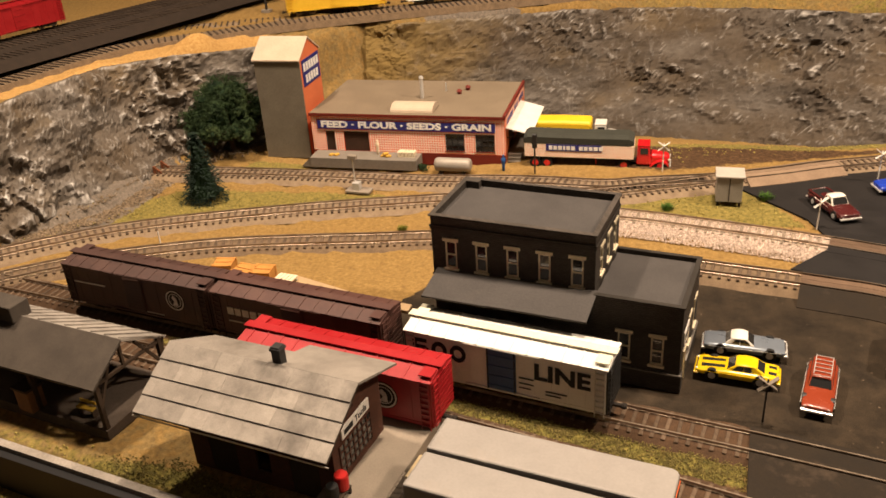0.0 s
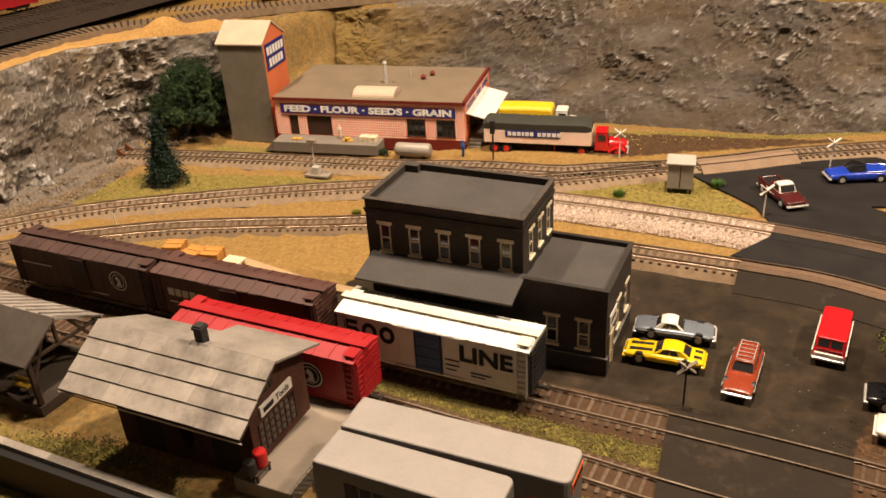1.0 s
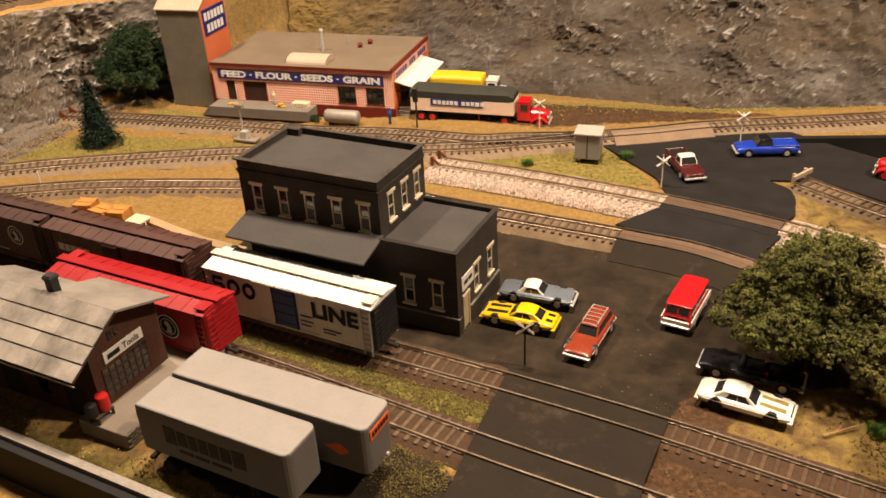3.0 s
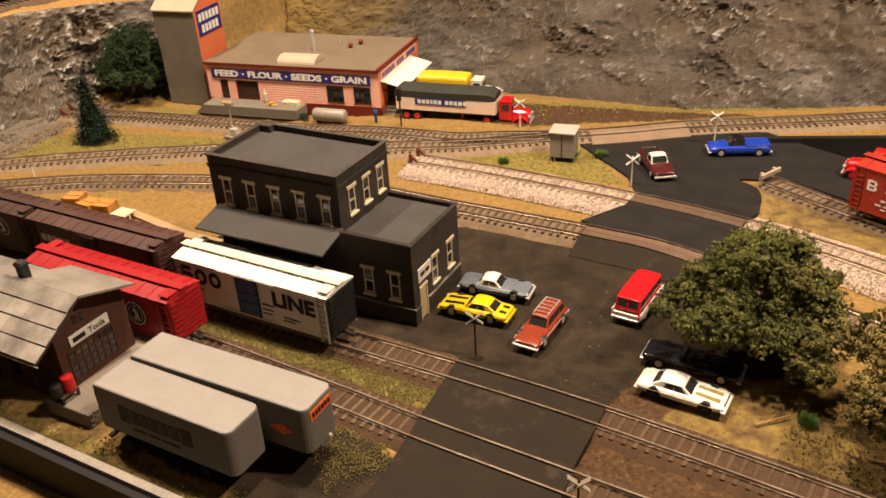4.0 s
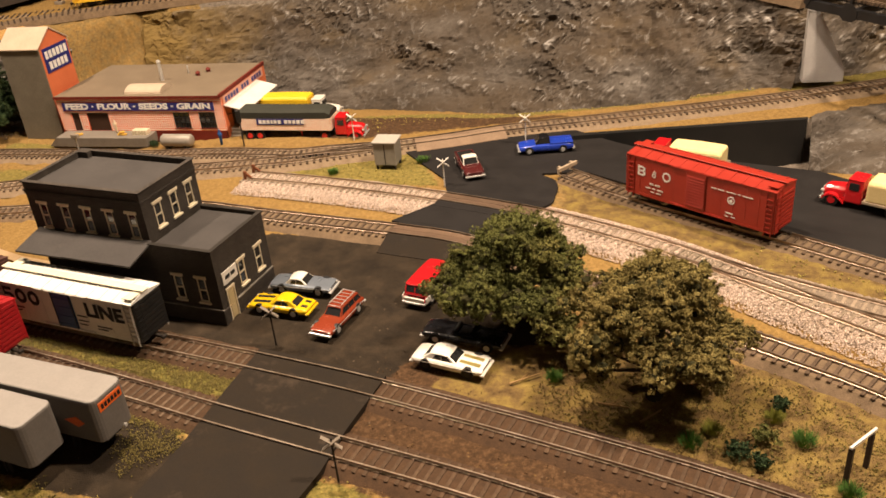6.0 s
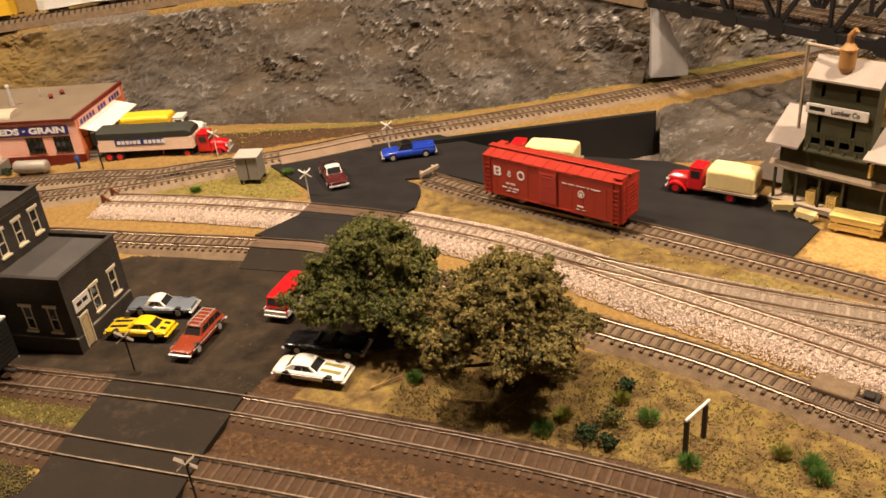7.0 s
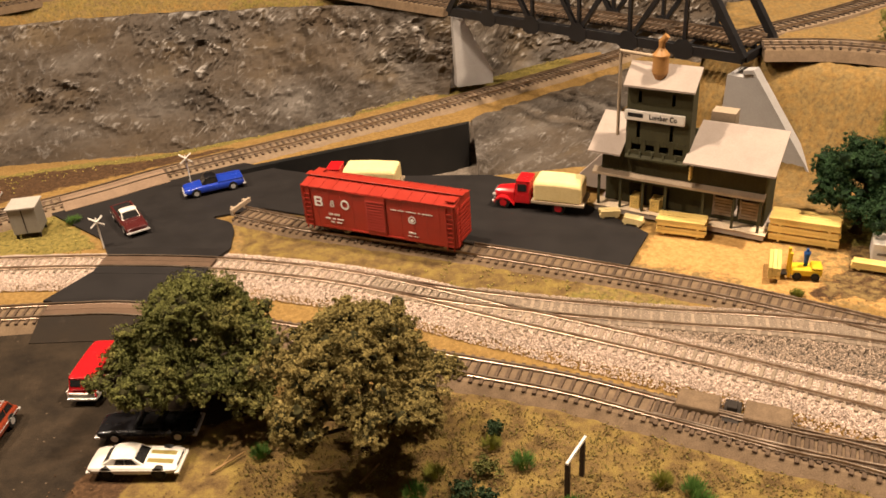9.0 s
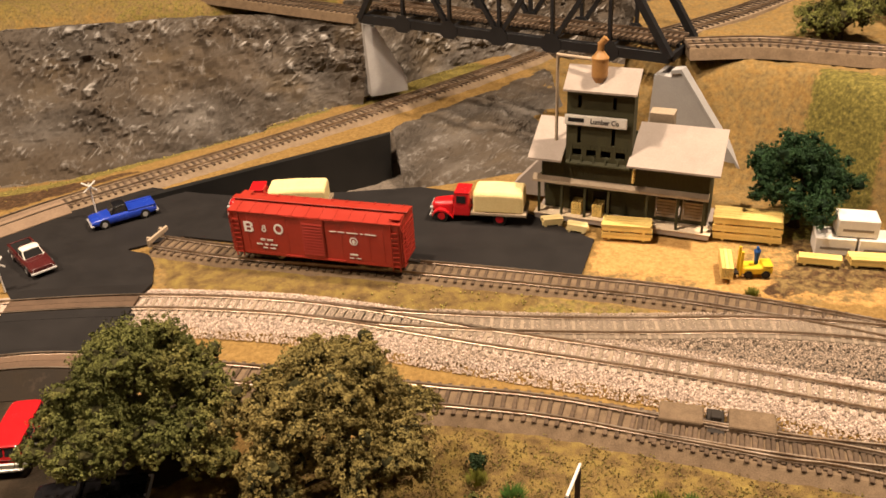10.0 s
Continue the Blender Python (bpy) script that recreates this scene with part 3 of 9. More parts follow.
def rock_sheet(name, rows, label, out, depth=0.016, seed=0.0, res=0.0032, crest=1.1, bias=0.0, material=None):
    """A face of cast rock: rows are (foot x, foot y, foot z, top x, top y, top z), joined by a broken surface that stands out along out(x, y)."""
    L = sum((Vector(b[:3]) - Vector(a[:3])).length for a, b in zip(rows, rows[1:]))
    n = int(L / res)
    m = int(max((Vector(r[3:]) - Vector(r[:3])).length for r in rows) / res)
    cum = [0]
    for a, b in zip(rows, rows[1:]):
        cum.append(cum[-1] + (Vector(b[:3]) - Vector(a[:3])).length)
    verts = []
    for i in range(n + 1):
        s = L * i / n
        r = [lerp([(c, q[k]) for c, q in zip(cum, rows)], s) for k in range(6)]
        lo, hi = Vector(r[:3]), Vector(r[3:])
        d = Vector(out(lo.x, lo.y)).normalized()
        for j in range(m + 1):
            v = j / m
            p = lo.lerp(hi, v)
            if v > 0.86:
                p = hi + Vector((-d.x, -d.y, 0)).normalized() * 0.04 * (v - 0.86) / 0.14 - Vector((0, 0, 0.012)) * ((v - 0.86) / 0.14) ** 2
            else:
                p = lo.lerp(hi, v / 0.86)
            q = Vector((p.x * 22 + seed, p.y * 22, p.z * 34))
            tilt = p.z + p.x * 0.18
            w = noise.fractal(q, 0.7, 2.1, 8)
            bend = noise.noise_vector(Vector((p.x * 30 + seed, p.y * 30, p.z * 30))) * 0.35
            ridge = noise.ridged_multi_fractal(Vector((p.x * 22 + seed, p.y * 22, tilt * 27)) + bend, 0.85, 2.2, 6, 1.0, 2.0)
            cell = noise.voronoi(Vector((p.x * 24 + seed, p.y * 24, tilt * 27)) + bend * 1.6)[0]
            crag = min(cell[1] - cell[0], 0.5)
            ledge = noise.noise(Vector((p.x * 7 + seed, p.y * 7, tilt * 95)))
            amp = min(1.0, 4 * v * (1 - v) + 0.3)
            big = noise.noise(Vector((p.x * 8 + seed, p.y * 8, p.z * 12)))
            patch = smooth01(0.24 + 1.9 * noise.noise(Vector((p.x * 9 + 3 + seed, p.y * 9, p.z * 12))) + (v - 0.5) * crest + bias)
            grit = noise.noise(p * 210) * 0.16 + noise.noise(p * 420) * 0.1
            k = depth * amp * (0.26 * w + 0.2 * (ridge - 1) + (1.05 * crag + 0.4 * (ridge - 1.0) - 0.15 + grit) * patch + 0.1 * grit + 0.1 * ledge + 0.7 * big)
            verts.append(p + d * k + Vector((0, 0, 0.003 * w * amp)))
    faces = [(i * (m + 1) + j, (i + 1) * (m + 1) + j, (i + 1) * (m + 1) + j + 1, i * (m + 1) + j + 1) for i in range(n) for j in range(m)]
    me = bpy.data.meshes.new(name)
    me.from_pydata([tuple(v) for v in verts], [], faces)
    me.materials.append(material or ROCK)
    return tagged(new(name, me), label, "rock face", kind="structure")


rock_sheet("cliff", [(-0.41, 1.165, -0.012, -0.425, 1.2, 0.05), (-0.385, 1.145, -0.01, -0.395, 1.185, 0.086), (-0.345, 1.15, -0.05, -0.35, 1.2, 0.087), (-0.25, 1.185, -0.085, -0.25, 1.25, 0.085), (-0.13, 1.22, -0.085, -0.13, 1.32, 0.083), (0.05, 1.225, -0.085, 0.05, 1.372, 0.076),
                     (0.2, 1.21, -0.085, 0.2, 1.355, 0.076), (0.346, 1.175, -0.085, 0.35, 1.315, 0.08), (0.45, 1.15, -0.05, 0.47, 1.235, 0.092), (0.53, 1.125, -0.03, 0.558, 1.15, 0.095)],
           "long weathered grey rock face with white-flecked ledges", lambda x, y: (0.0, -1.0, 0.35), depth=0.0155)
rock_sheet("side_cliff", [(-0.585, 0.5, -0.032, -0.66, 0.5, 0.07), (-0.55, 0.645, -0.032, -0.635, 0.67, 0.095), (-0.515, 0.74, -0.032, -0.625, 0.78, 0.104), (-0.522, 0.86, -0.032, -0.6, 0.88, 0.105),
                          (-0.5, 0.925, -0.032, -0.55, 0.945, 0.104), (-0.44, 0.96, -0.03, -0.47, 1.0, 0.1), (-0.40, 0.99, -0.03, -0.42, 1.04, 0.09)],
           "craggy grey rock bank with white streaks beside the spruce", lambda x, y: (0.8, -0.5, 0.3), depth=0.026, seed=9.0, res=0.0028, crest=0.0, bias=0.45, material=ROCK_PALE)
rock_sheet("bank_rock", [(0.55, 0.965, -0.05, 0.552, 1.016, 0.003), (0.562, 0.91, -0.045, 0.572, 1.034, 0.003), (0.575, 0.885, -0.035, 0.6, 1.055, 0.003), (0.63, 0.885, -0.012, 0.68, 1.09, 0.003), (0.72, 0.88, -0.012, 0.78, 1.15, 0.004)],
           "smooth grey rock bank below the raised track", lambda x, y: (0.0, -0.6, 0.8), depth=0.01, seed=3.0, crest=0.0)
rock_sheet("gorge_rock", [(0.53, 1.19, -0.03, 0.54, 1.24, 0.098), (0.575, 1.215, -0.03, 0.6, 1.27, 0.092), (0.63, 1.24, -0.03, 0.66, 1.31, 0.08), (0.72, 1.24, -0.03, 0.76, 1.31, 0.075), (0.82, 1.2, -0.03, 0.87, 1.25, 0.08), (0.92, 1.1, -0.02, 0.96, 1.15, 0.085), (0.98, 0.98, 0.0, 1.02, 1.03, 0.09)],
           "dark broken rock behind the truss bridge", lambda x, y: (-0.3, -0.9, 0.3), depth=0.022, seed=17.0, crest=0.3)


RUBBLE = surf("rubble", (0.26, 0.19, 0.12), (0.12, 0.09, 0.06), rough=0.95, vary=0.4, bump=0.2, fine=1500, coarse=300)


def rubble(name, line, n, spread, seed, label):
    """Loose crumbs of rock along the foot of a face, in one mesh."""
    rnd = random.Random(seed)
    verts, faces = [], []
    shape = [(1, 0, 0), (-1, 0, 0), (0, 1, 0), (0, -1, 0), (0, 0, 1), (0, 0, -1)]
    tri = [(0, 2, 4), (2, 1, 4), (1, 3, 4), (3, 0, 4), (2, 0, 5), (1, 2, 5), (3, 1, 5), (0, 3, 5)]
    pts = spline(line, 0.003)
    for _ in range(n):
        p = pts[rnd.randrange(len(pts))] + Vector((rnd.gauss(0, spread), rnd.gauss(0, spread), 0))
        p.z = ground_z(p.x, p.y) - 0.0006
        r = rnd.choice((0.0005, 0.0007, 0.0009, 0.0013, 0.002)) * rnd.uniform(0.7, 1.2)
        e = Euler((rnd.uniform(0, 6), rnd.uniform(0, 6), rnd.uniform(0, 6)))
        b = len(verts)
        for q in shape:
            v = Vector(q) * r * rnd.uniform(0.6, 1.2)
            v.rotate(e)
            verts.append(p + v)
        faces += [tuple(b + c for c in t) for t in tri]
    me = bpy.data.meshes.new(name)
    me.from_pydata([tuple(v) for v in verts], [], faces)
    me.materials.append(RUBBLE)
    return tagged(new(name, me), label, "rubble", kind="stuff")


rubble("rubble", [(-0.55, 0.64), (-0.515, 0.73), (-0.512, 0.8), (-0.515, 0.86), (-0.49, 0.92), (-0.44, 0.955)], 5200, 0.009, 12, "brown and grey rubble along the foot of the rock")
rubble("rubble", [(-0.3, 1.14), (-0.1, 1.19), (0.1, 1.2), (0.3, 1.16), (0.45, 1.13)], 4200, 0.012, 13, "brown and grey rubble along the foot of the rock")


# ---- tracks ----
def rail_mesh(pts, side, top):
    """One rail: a head and a foot swept along a line."""
    bm = bmesh.new()
    prof = [(-0.9, -2.3), (-0.9, -2.0), (-0.3, -1.7), (-0.3, -0.8), (-0.55, -0.6), (-0.55, 0), (0.55, 0), (0.55, -0.6), (0.3, -0.8), (0.3, -1.7), (0.9, -2.0), (0.9, -2.3)]
    rings = []
    for i, p in enumerate(pts):
        d = (pts[min(i + 1, len(pts) - 1)] - pts[max(i - 1, 0)]).normalized()
        nrm = Vector((-d.y, d.x, 0))
        rings.append([(p + nrm * (side * 8.75 + u) * MM) * 1000 + Vector((0, 0, top + v + 1000 * dip(p.x, p.y))) for u, v in prof])
    return loft(bm, rings)


def heading(pts, i):
    d = pts[min(i + 1, len(pts) - 1)] - pts[max(i - 1, 0)]
    return math.degrees(math.atan2(d.y, d.x))


def tie_mesh(name, material, w=2.5, l=29.0, h=1.9):
    bm = box(bmesh.new(), -w / 2, w / 2, -l / 2, l / 2, -h, 0, 0.25)
    for s in (-1, 1):
        box(bm, -0.9, 0.9, s * 8.75 - 1.6, s * 8.75 + 1.6, 0, 0.35)
    return finish(name, bm, material)


TIE_DARK = surf("sooty_tie", (0.07, 0.048, 0.032), (0.03, 0.021, 0.015), rough=0.85, vary=0.3, fine=1500, coarse=300)
TIE_RUST = surf("earthy_tie", (0.105, 0.066, 0.04), (0.055, 0.034, 0.02), rough=0.9, vary=0.25, fine=1500, coarse=300)
TIE_MESH, TIE_PALE_MESH, TIE_DARK_MESH, TIE_RUST_MESH = tie_mesh("tie", TIE), tie_mesh("tie", TIE_PALE), tie_mesh("tie", TIE_DARK), tie_mesh("tie", TIE_RUST)


def lay_track(key, label, bed=None, pale=False, pitch=0.0072, top=7.6, bed_w=41, hide=(), bed_drop=3.9):
    """A track: two rails, its ties and its bed of ballast."""
    top = RAILTOP.get(key, top)
    root = thing("railway_track", Matrix(), label, "track", "model railway tracks", "structure")
    pts = spline(TRACKS[key], 0.006)
    for s in (-1, 1):
        part("rail", rail_mesh(pts, s, top), RAIL, root)
    if bed:
        bm = bmesh.new()
        rings = []
        for i, p in enumerate(pts):
            a = radians(heading(pts, i))
            nrm = Vector((-math.sin(a), math.cos(a), 0))
            wob = noise.noise(p * 60) * 2.0
            prof = [(-bed_w / 2 - wob, -1.5), (-13.2, top - bed_drop), (13.2, top - bed_drop), (bed_w / 2 + wob, -1.5)]
            rings.append([p * 1000 + nrm * u + Vector((0, 0, v + 1000 * dip(p.x, p.y))) for u, v in prof])
        part("ballast_bed", loft(bm, rings), bed, root, "ballasted roadbed")
    ties = spline(TRACKS[key], pitch)
    rnd = random.Random(len(key))
    for i, p in enumerate(ties):
        if any(a < p.x < b for a, b in hide):
            continue
        ob = new("tie", TIE_PALE_MESH if pale else TIE_RUST_MESH if key in ("front", "near") and p.x > 0.24 else TIE_MESH)
        ob.parent = root
        ob.matrix_basis = pose(p.x, p.y, (top - 2.65) * MM + dip(p.x, p.y), 0, 0, heading(ties, i) + rnd.uniform(-1.5, 1.5))
    return root


STONE_BED = surf("pale_ballast_bed", (0.5, 0.4, 0.32), (0.28, 0.215, 0.165), rough=0.95, bump=0.9, fine=1300, coarse=300)
BED_GREY = surf("greyish_roadbed", (0.24, 0.19, 0.14), (0.13, 0.1, 0.072), rough=0.95, bump=0.9, fine=1300, coarse=250)
BED_DARK = surf("rusty_roadbed", (0.082, 0.046, 0.024), (0.044, 0.025, 0.0135), rough=0.95, bump=0.7, fine=1200, coarse=150)
lay_track("front", "weathered track with dull steel rails behind the freight house", BED_DARK, bed_w=40, bed_drop=3.2, hide=((0.142, 0.245),))
lay_track("near", "weathered track with dull steel rails beside the freight house", BED_DARK, bed_w=40, bed_drop=3.2, hide=((0.135, 0.24),))
lay_track("middle", "track curving past the dark brick depot on a brown roadbed", BED, hide=((0.175, 0.30),))
lay_track("passing", "curved track on a tan roadbed joining the mill siding", BED_TAN)
lay_track("mill", "long track past the feed mill on a tan roadbed", BED_TAN, hide=((0.13, 0.215),))
lay_track("spur", "stub track in pale stone ballast with bleached ties", STONE_BED, True, top=6.6, bed_w=52, hide=((0.198, 0.298),))
lay_track("lead", "track leaving a turnout in greyish ballast", BED_GREY, True, top=6.6, bed_drop=2.9, bed_w=36)
lay_track("lumber", "siding track in front of the lumber yard", BED, False, top=5.6, bed_drop=3.6, bed_w=34)
lay_track("branch", "diverging track of a turnout on a brown roadbed", None, top=7.6)


def stones(name, key, material, label, lo, hi, n, seed, x0=-9, x1=9, size=(0.5, 1.1)):
    """Loose ballast: many small broken stones along a track, in one mesh."""
    rnd = random.Random(seed)
    pts = [p for p in spline(TRACKS[key], 0.004) if x0 < p.x < x1]
    verts, faces = [], []
    shape = [(1, 0, 0), (-1, 0, 0), (0, 1, 0), (0, -1, 0), (0, 0, 1), (0, 0, -1)]
    tri = [(0, 2, 4), (2, 1, 4), (1, 3, 4), (3, 0, 4), (2, 0, 5), (1, 2, 5), (3, 1, 5), (0, 3, 5)]
    for _ in range(n):
        i = rnd.randrange(1, len(pts) - 1)
        d = (pts[i + 1] - pts[i - 1]).normalized()
        u = rnd.uniform(lo, hi)
        p = pts[i] + Vector((-d.y, d.x, 0)) * u * MM + d * rnd.uniform(-2, 2) * MM
        edge = min(abs(u - lo), abs(u - hi)) / 6
        p.z = (2.6 * min(1, edge) + rnd.uniform(-0.4, 0.4)) * MM if abs(u) > 9 else (3.2 + rnd.uniform(-0.5, 0.3)) * MM
        r = rnd.uniform(*size) * MM
        e = Euler((rnd.uniform(0, 6), rnd.uniform(0, 6), rnd.uniform(0, 6)))
        b = len(verts)
        for s in shape:
            v = Vector(s) * r * rnd.uniform(0.6, 1.15)
            v.rotate(e)
            verts.append(p + v)
        faces += [tuple(b + k for k in t) for t in tri]
    me = bpy.data.meshes.new(name)
    me.from_pydata([tuple(v) for v in verts], [], faces)
    me.materials.append(material)
    return tagged(new(name, me), label, "ballast", kind="stuff")


stones("ballast_stones", "spur", STONE, "pale crushed stone ballast along the stub track", -38, 18, 17000, 3, -0.05, 0.2)
stones("ballast_stones", "spur", STONE, "pale crushed stone ballast along the stub track", -38, 25, 36000, 4, 0.295, 0.9)
stones("ballast_stones", "lead", STONE_GREY, "greyish stone ballast round the turnout", -46, 22, 24000, 5, 0.5, 0.9)


def crossing(key, x0, x1, top, material, label, outer=()):
    """Planks laid between and beside the rails over a stretch of track."""
    root = thing("level_crossing", Matrix(), label, "crossing", "planked crossings", "structure")
    pts = [p for p in spline(TRACKS[key], 0.004) if x0 <= p.x <= x1]
    lanes = [(-6.9, -0.15, material, top, top), (0.15, 6.9, material, top, top)]
    for m2, a, b, out_z in outer:
        lanes.append((a, b, m2, top if abs(a) < abs(b) else out_z, out_z if abs(a) < abs(b) else top))
    for a, b, mt, za, zb in lanes:
        rings = []
        for i, p in enumerate(pts):
            h = radians(heading(pts, i))
            nrm = Vector((-math.sin(h), math.cos(h), 0))
            rings.append([p * 1000 + nrm * u + Vector((0, 0, v)) for u, v in ((a, za - 2.4), (b, zb - 2.4), (b, zb), (a, za))])
        part("plank", loft(bmesh.new(), rings), mt, root)
    return root


PLANK = surf("crossing_plank", (0.15, 0.095, 0.06), (0.09, 0.058, 0.038), rough=0.8, bump=0.3, vary=0.2)
PLANK_GREY = surf("grey_crossing_plank", (0.25, 0.175, 0.115), (0.17, 0.115, 0.075), rough=0.8, bump=0.3, vary=0.2)
crossing("spur", 0.197, 0.3, 6.0, PLANK, "brown planked crossing on the stub track", ((ASPHALT, 9.8, 30.0, 1.6), (ASPHALT, -20.0, -9.8, 5.4)))
crossing("middle", 0.172, 0.3, 6.6, PLANK, "brown planked crossing on the curved track", ((ASPHALT, 9.8, 17.0, 5.4), (ASPHALT_OLD, -34.0, -9.8, -0.6)))
crossing("mill", 0.125, 0.222, 6.8, PLANK_GREY, "grey-brown planked crossing on the mill track", ((PLANK_GREY, 9.8, 26.0, 0.6), (PLANK_GREY, -21.0, -9.8, 1.8)))


# ---- rolling stock ----
STEEL_DARK = surf("dark_truck_metal", (0.035, 0.028, 0.022), (0.018, 0.014, 0.011), rough=0.7, bump=0.1)
WHEEL = surf("worn_wheel", (0.3, 0.25, 0.2), (0.12, 0.09, 0.07), rough=0.4, metal=0.8, bump=0.05)
CAR_BROWN = surf("boxcar_brown", (0.075, 0.03, 0.022), (0.05, 0.02, 0.015), rough=0.55, bump=0.15, dirt=(0.1, 0.05, 0.035), dirt_at=0.64)
CAR_BROWN_DK = surf("dark_boxcar_brown", (0.06, 0.026, 0.02), (0.036, 0.017, 0.013), rough=0.55, bump=0.15, dirt=(0.09, 0.045, 0.03), dirt_at=0.66)
CAR_RED = surf("boxcar_red", (0.33, 0.011, 0.014), (0.25, 0.008, 0.0105), rough=0.42, bump=0.1, dirt=(0.22, 0.02, 0.016), dirt_at=0.72)
CAR_ORANGE_RED = surf("boxcar_bright_red", (0.34, 0.027, 0.014), (0.28, 0.021, 0.011), rough=0.45, bump=0.08)
CAR_WHITE = surf("boxcar_white", (0.72, 0.7, 0.65), (0.63, 0.61, 0.56), rough=0.5, bump=0.08, dirt=(0.5, 0.45, 0.37), dirt_at=0.76)
CAR_CREAM = surf("cream_roofwalk", (0.7, 0.67, 0.52), (0.56, 0.53, 0.4), rough=0.5, bump=0.1)
DOOR_BLUE = surf("door_blue", (0.022, 0.07, 0.2), (0.015, 0.05, 0.15), rough=0.45, bump=0.08)
SILVER = surf("silver_metal", (0.6, 0.58, 0.54), (0.45, 0.43, 0.4), rough=0.45, metal=0.3, bump=0.05)


INK_FADED = surf("faded_white_lettering", (0.7, 0.66, 0.6), (0.44, 0.4, 0.36), rough=0.6, bump=0.0, fine=1500, coarse=250)


def ring(bm, cx, cz, r0, r1, y, sx=1.0, n=24, thick=0.25):
    """A flat ring on a face that looks towards -y."""
    vs = []
    for k in range(n):
        a = 2 * math.pi * k / n
        vs.append([bm.verts.new((cx + sx * r * math.cos(a), yy, cz + r * math.sin(a))) for r, yy in ((r0, y), (r1, y), (r1, y + thick), (r0, y + thick))])
    for k in range(n):
        a, b = vs[k], vs[(k + 1) % n]
        for i in range(4):
            bm.faces.new((a[i], a[(i + 1) % 4], b[(i + 1) % 4], b[i]))
    bmesh.ops.recalc_face_normals(bm, faces=bm.faces)
    return bm


def disc(bm, cx, cz, r, y, thick=0.2, n=20):
    return prism(bm, [(cx + r * math.cos(2 * math.pi * k / n), cz + r * math.sin(2 * math.pi * k / n)) for k in range(n)], y, y + thick)


def truck_of(parent, x, top=0):
    """A bogie with two axles: frame, springs and four wheels."""
    bm = bmesh.new()
    for s in (-1, 1):
        prism(bm, [(-13, 4.2), (-13, 6.2), (-5, 7.4), (5, 7.4), (13, 6.2), (13, 4.2), (9, 3.6), (4, 2.2), (-4, 2.2), (-9, 3.6)], s * 11.4 - 1, s * 11.4 + 1)
        for k in (-1.6, 0, 1.6):
            cyl(bm, (k, s * 12.4, 3), (k, s * 12.4, 6.2), 0.7, n=8)
        for k in (-10.2, 10.2):
            box(bm, k - 1.9, k + 1.9, s * 12.2 - 0.9, s * 12.2 + 0.9, 3.4, 6.6, 0.4)
    box(bm, -3, 3, -12, 12, 4, 8, 0.5)
    ob = part("bogie", bm, STEEL_DARK, parent, "dark cast side frames", at=pose(x * MM, 0, 0))
    for k in (-10.2, 10.2):
        for s in (-1, 1):
            w = cyl(bmesh.new(), (0, -1, 0), (0, 1, 0), 5.1, n=18)
            cyl(w, (0, -1.2 * s, 0), (0, -1.9 * s, 0), 5.7, n=18)
            part("wheel", w, WHEEL, ob, "worn steel wheel", at=pose(k * MM, s * 8.4 * MM, 5.1 * MM))
    return ob


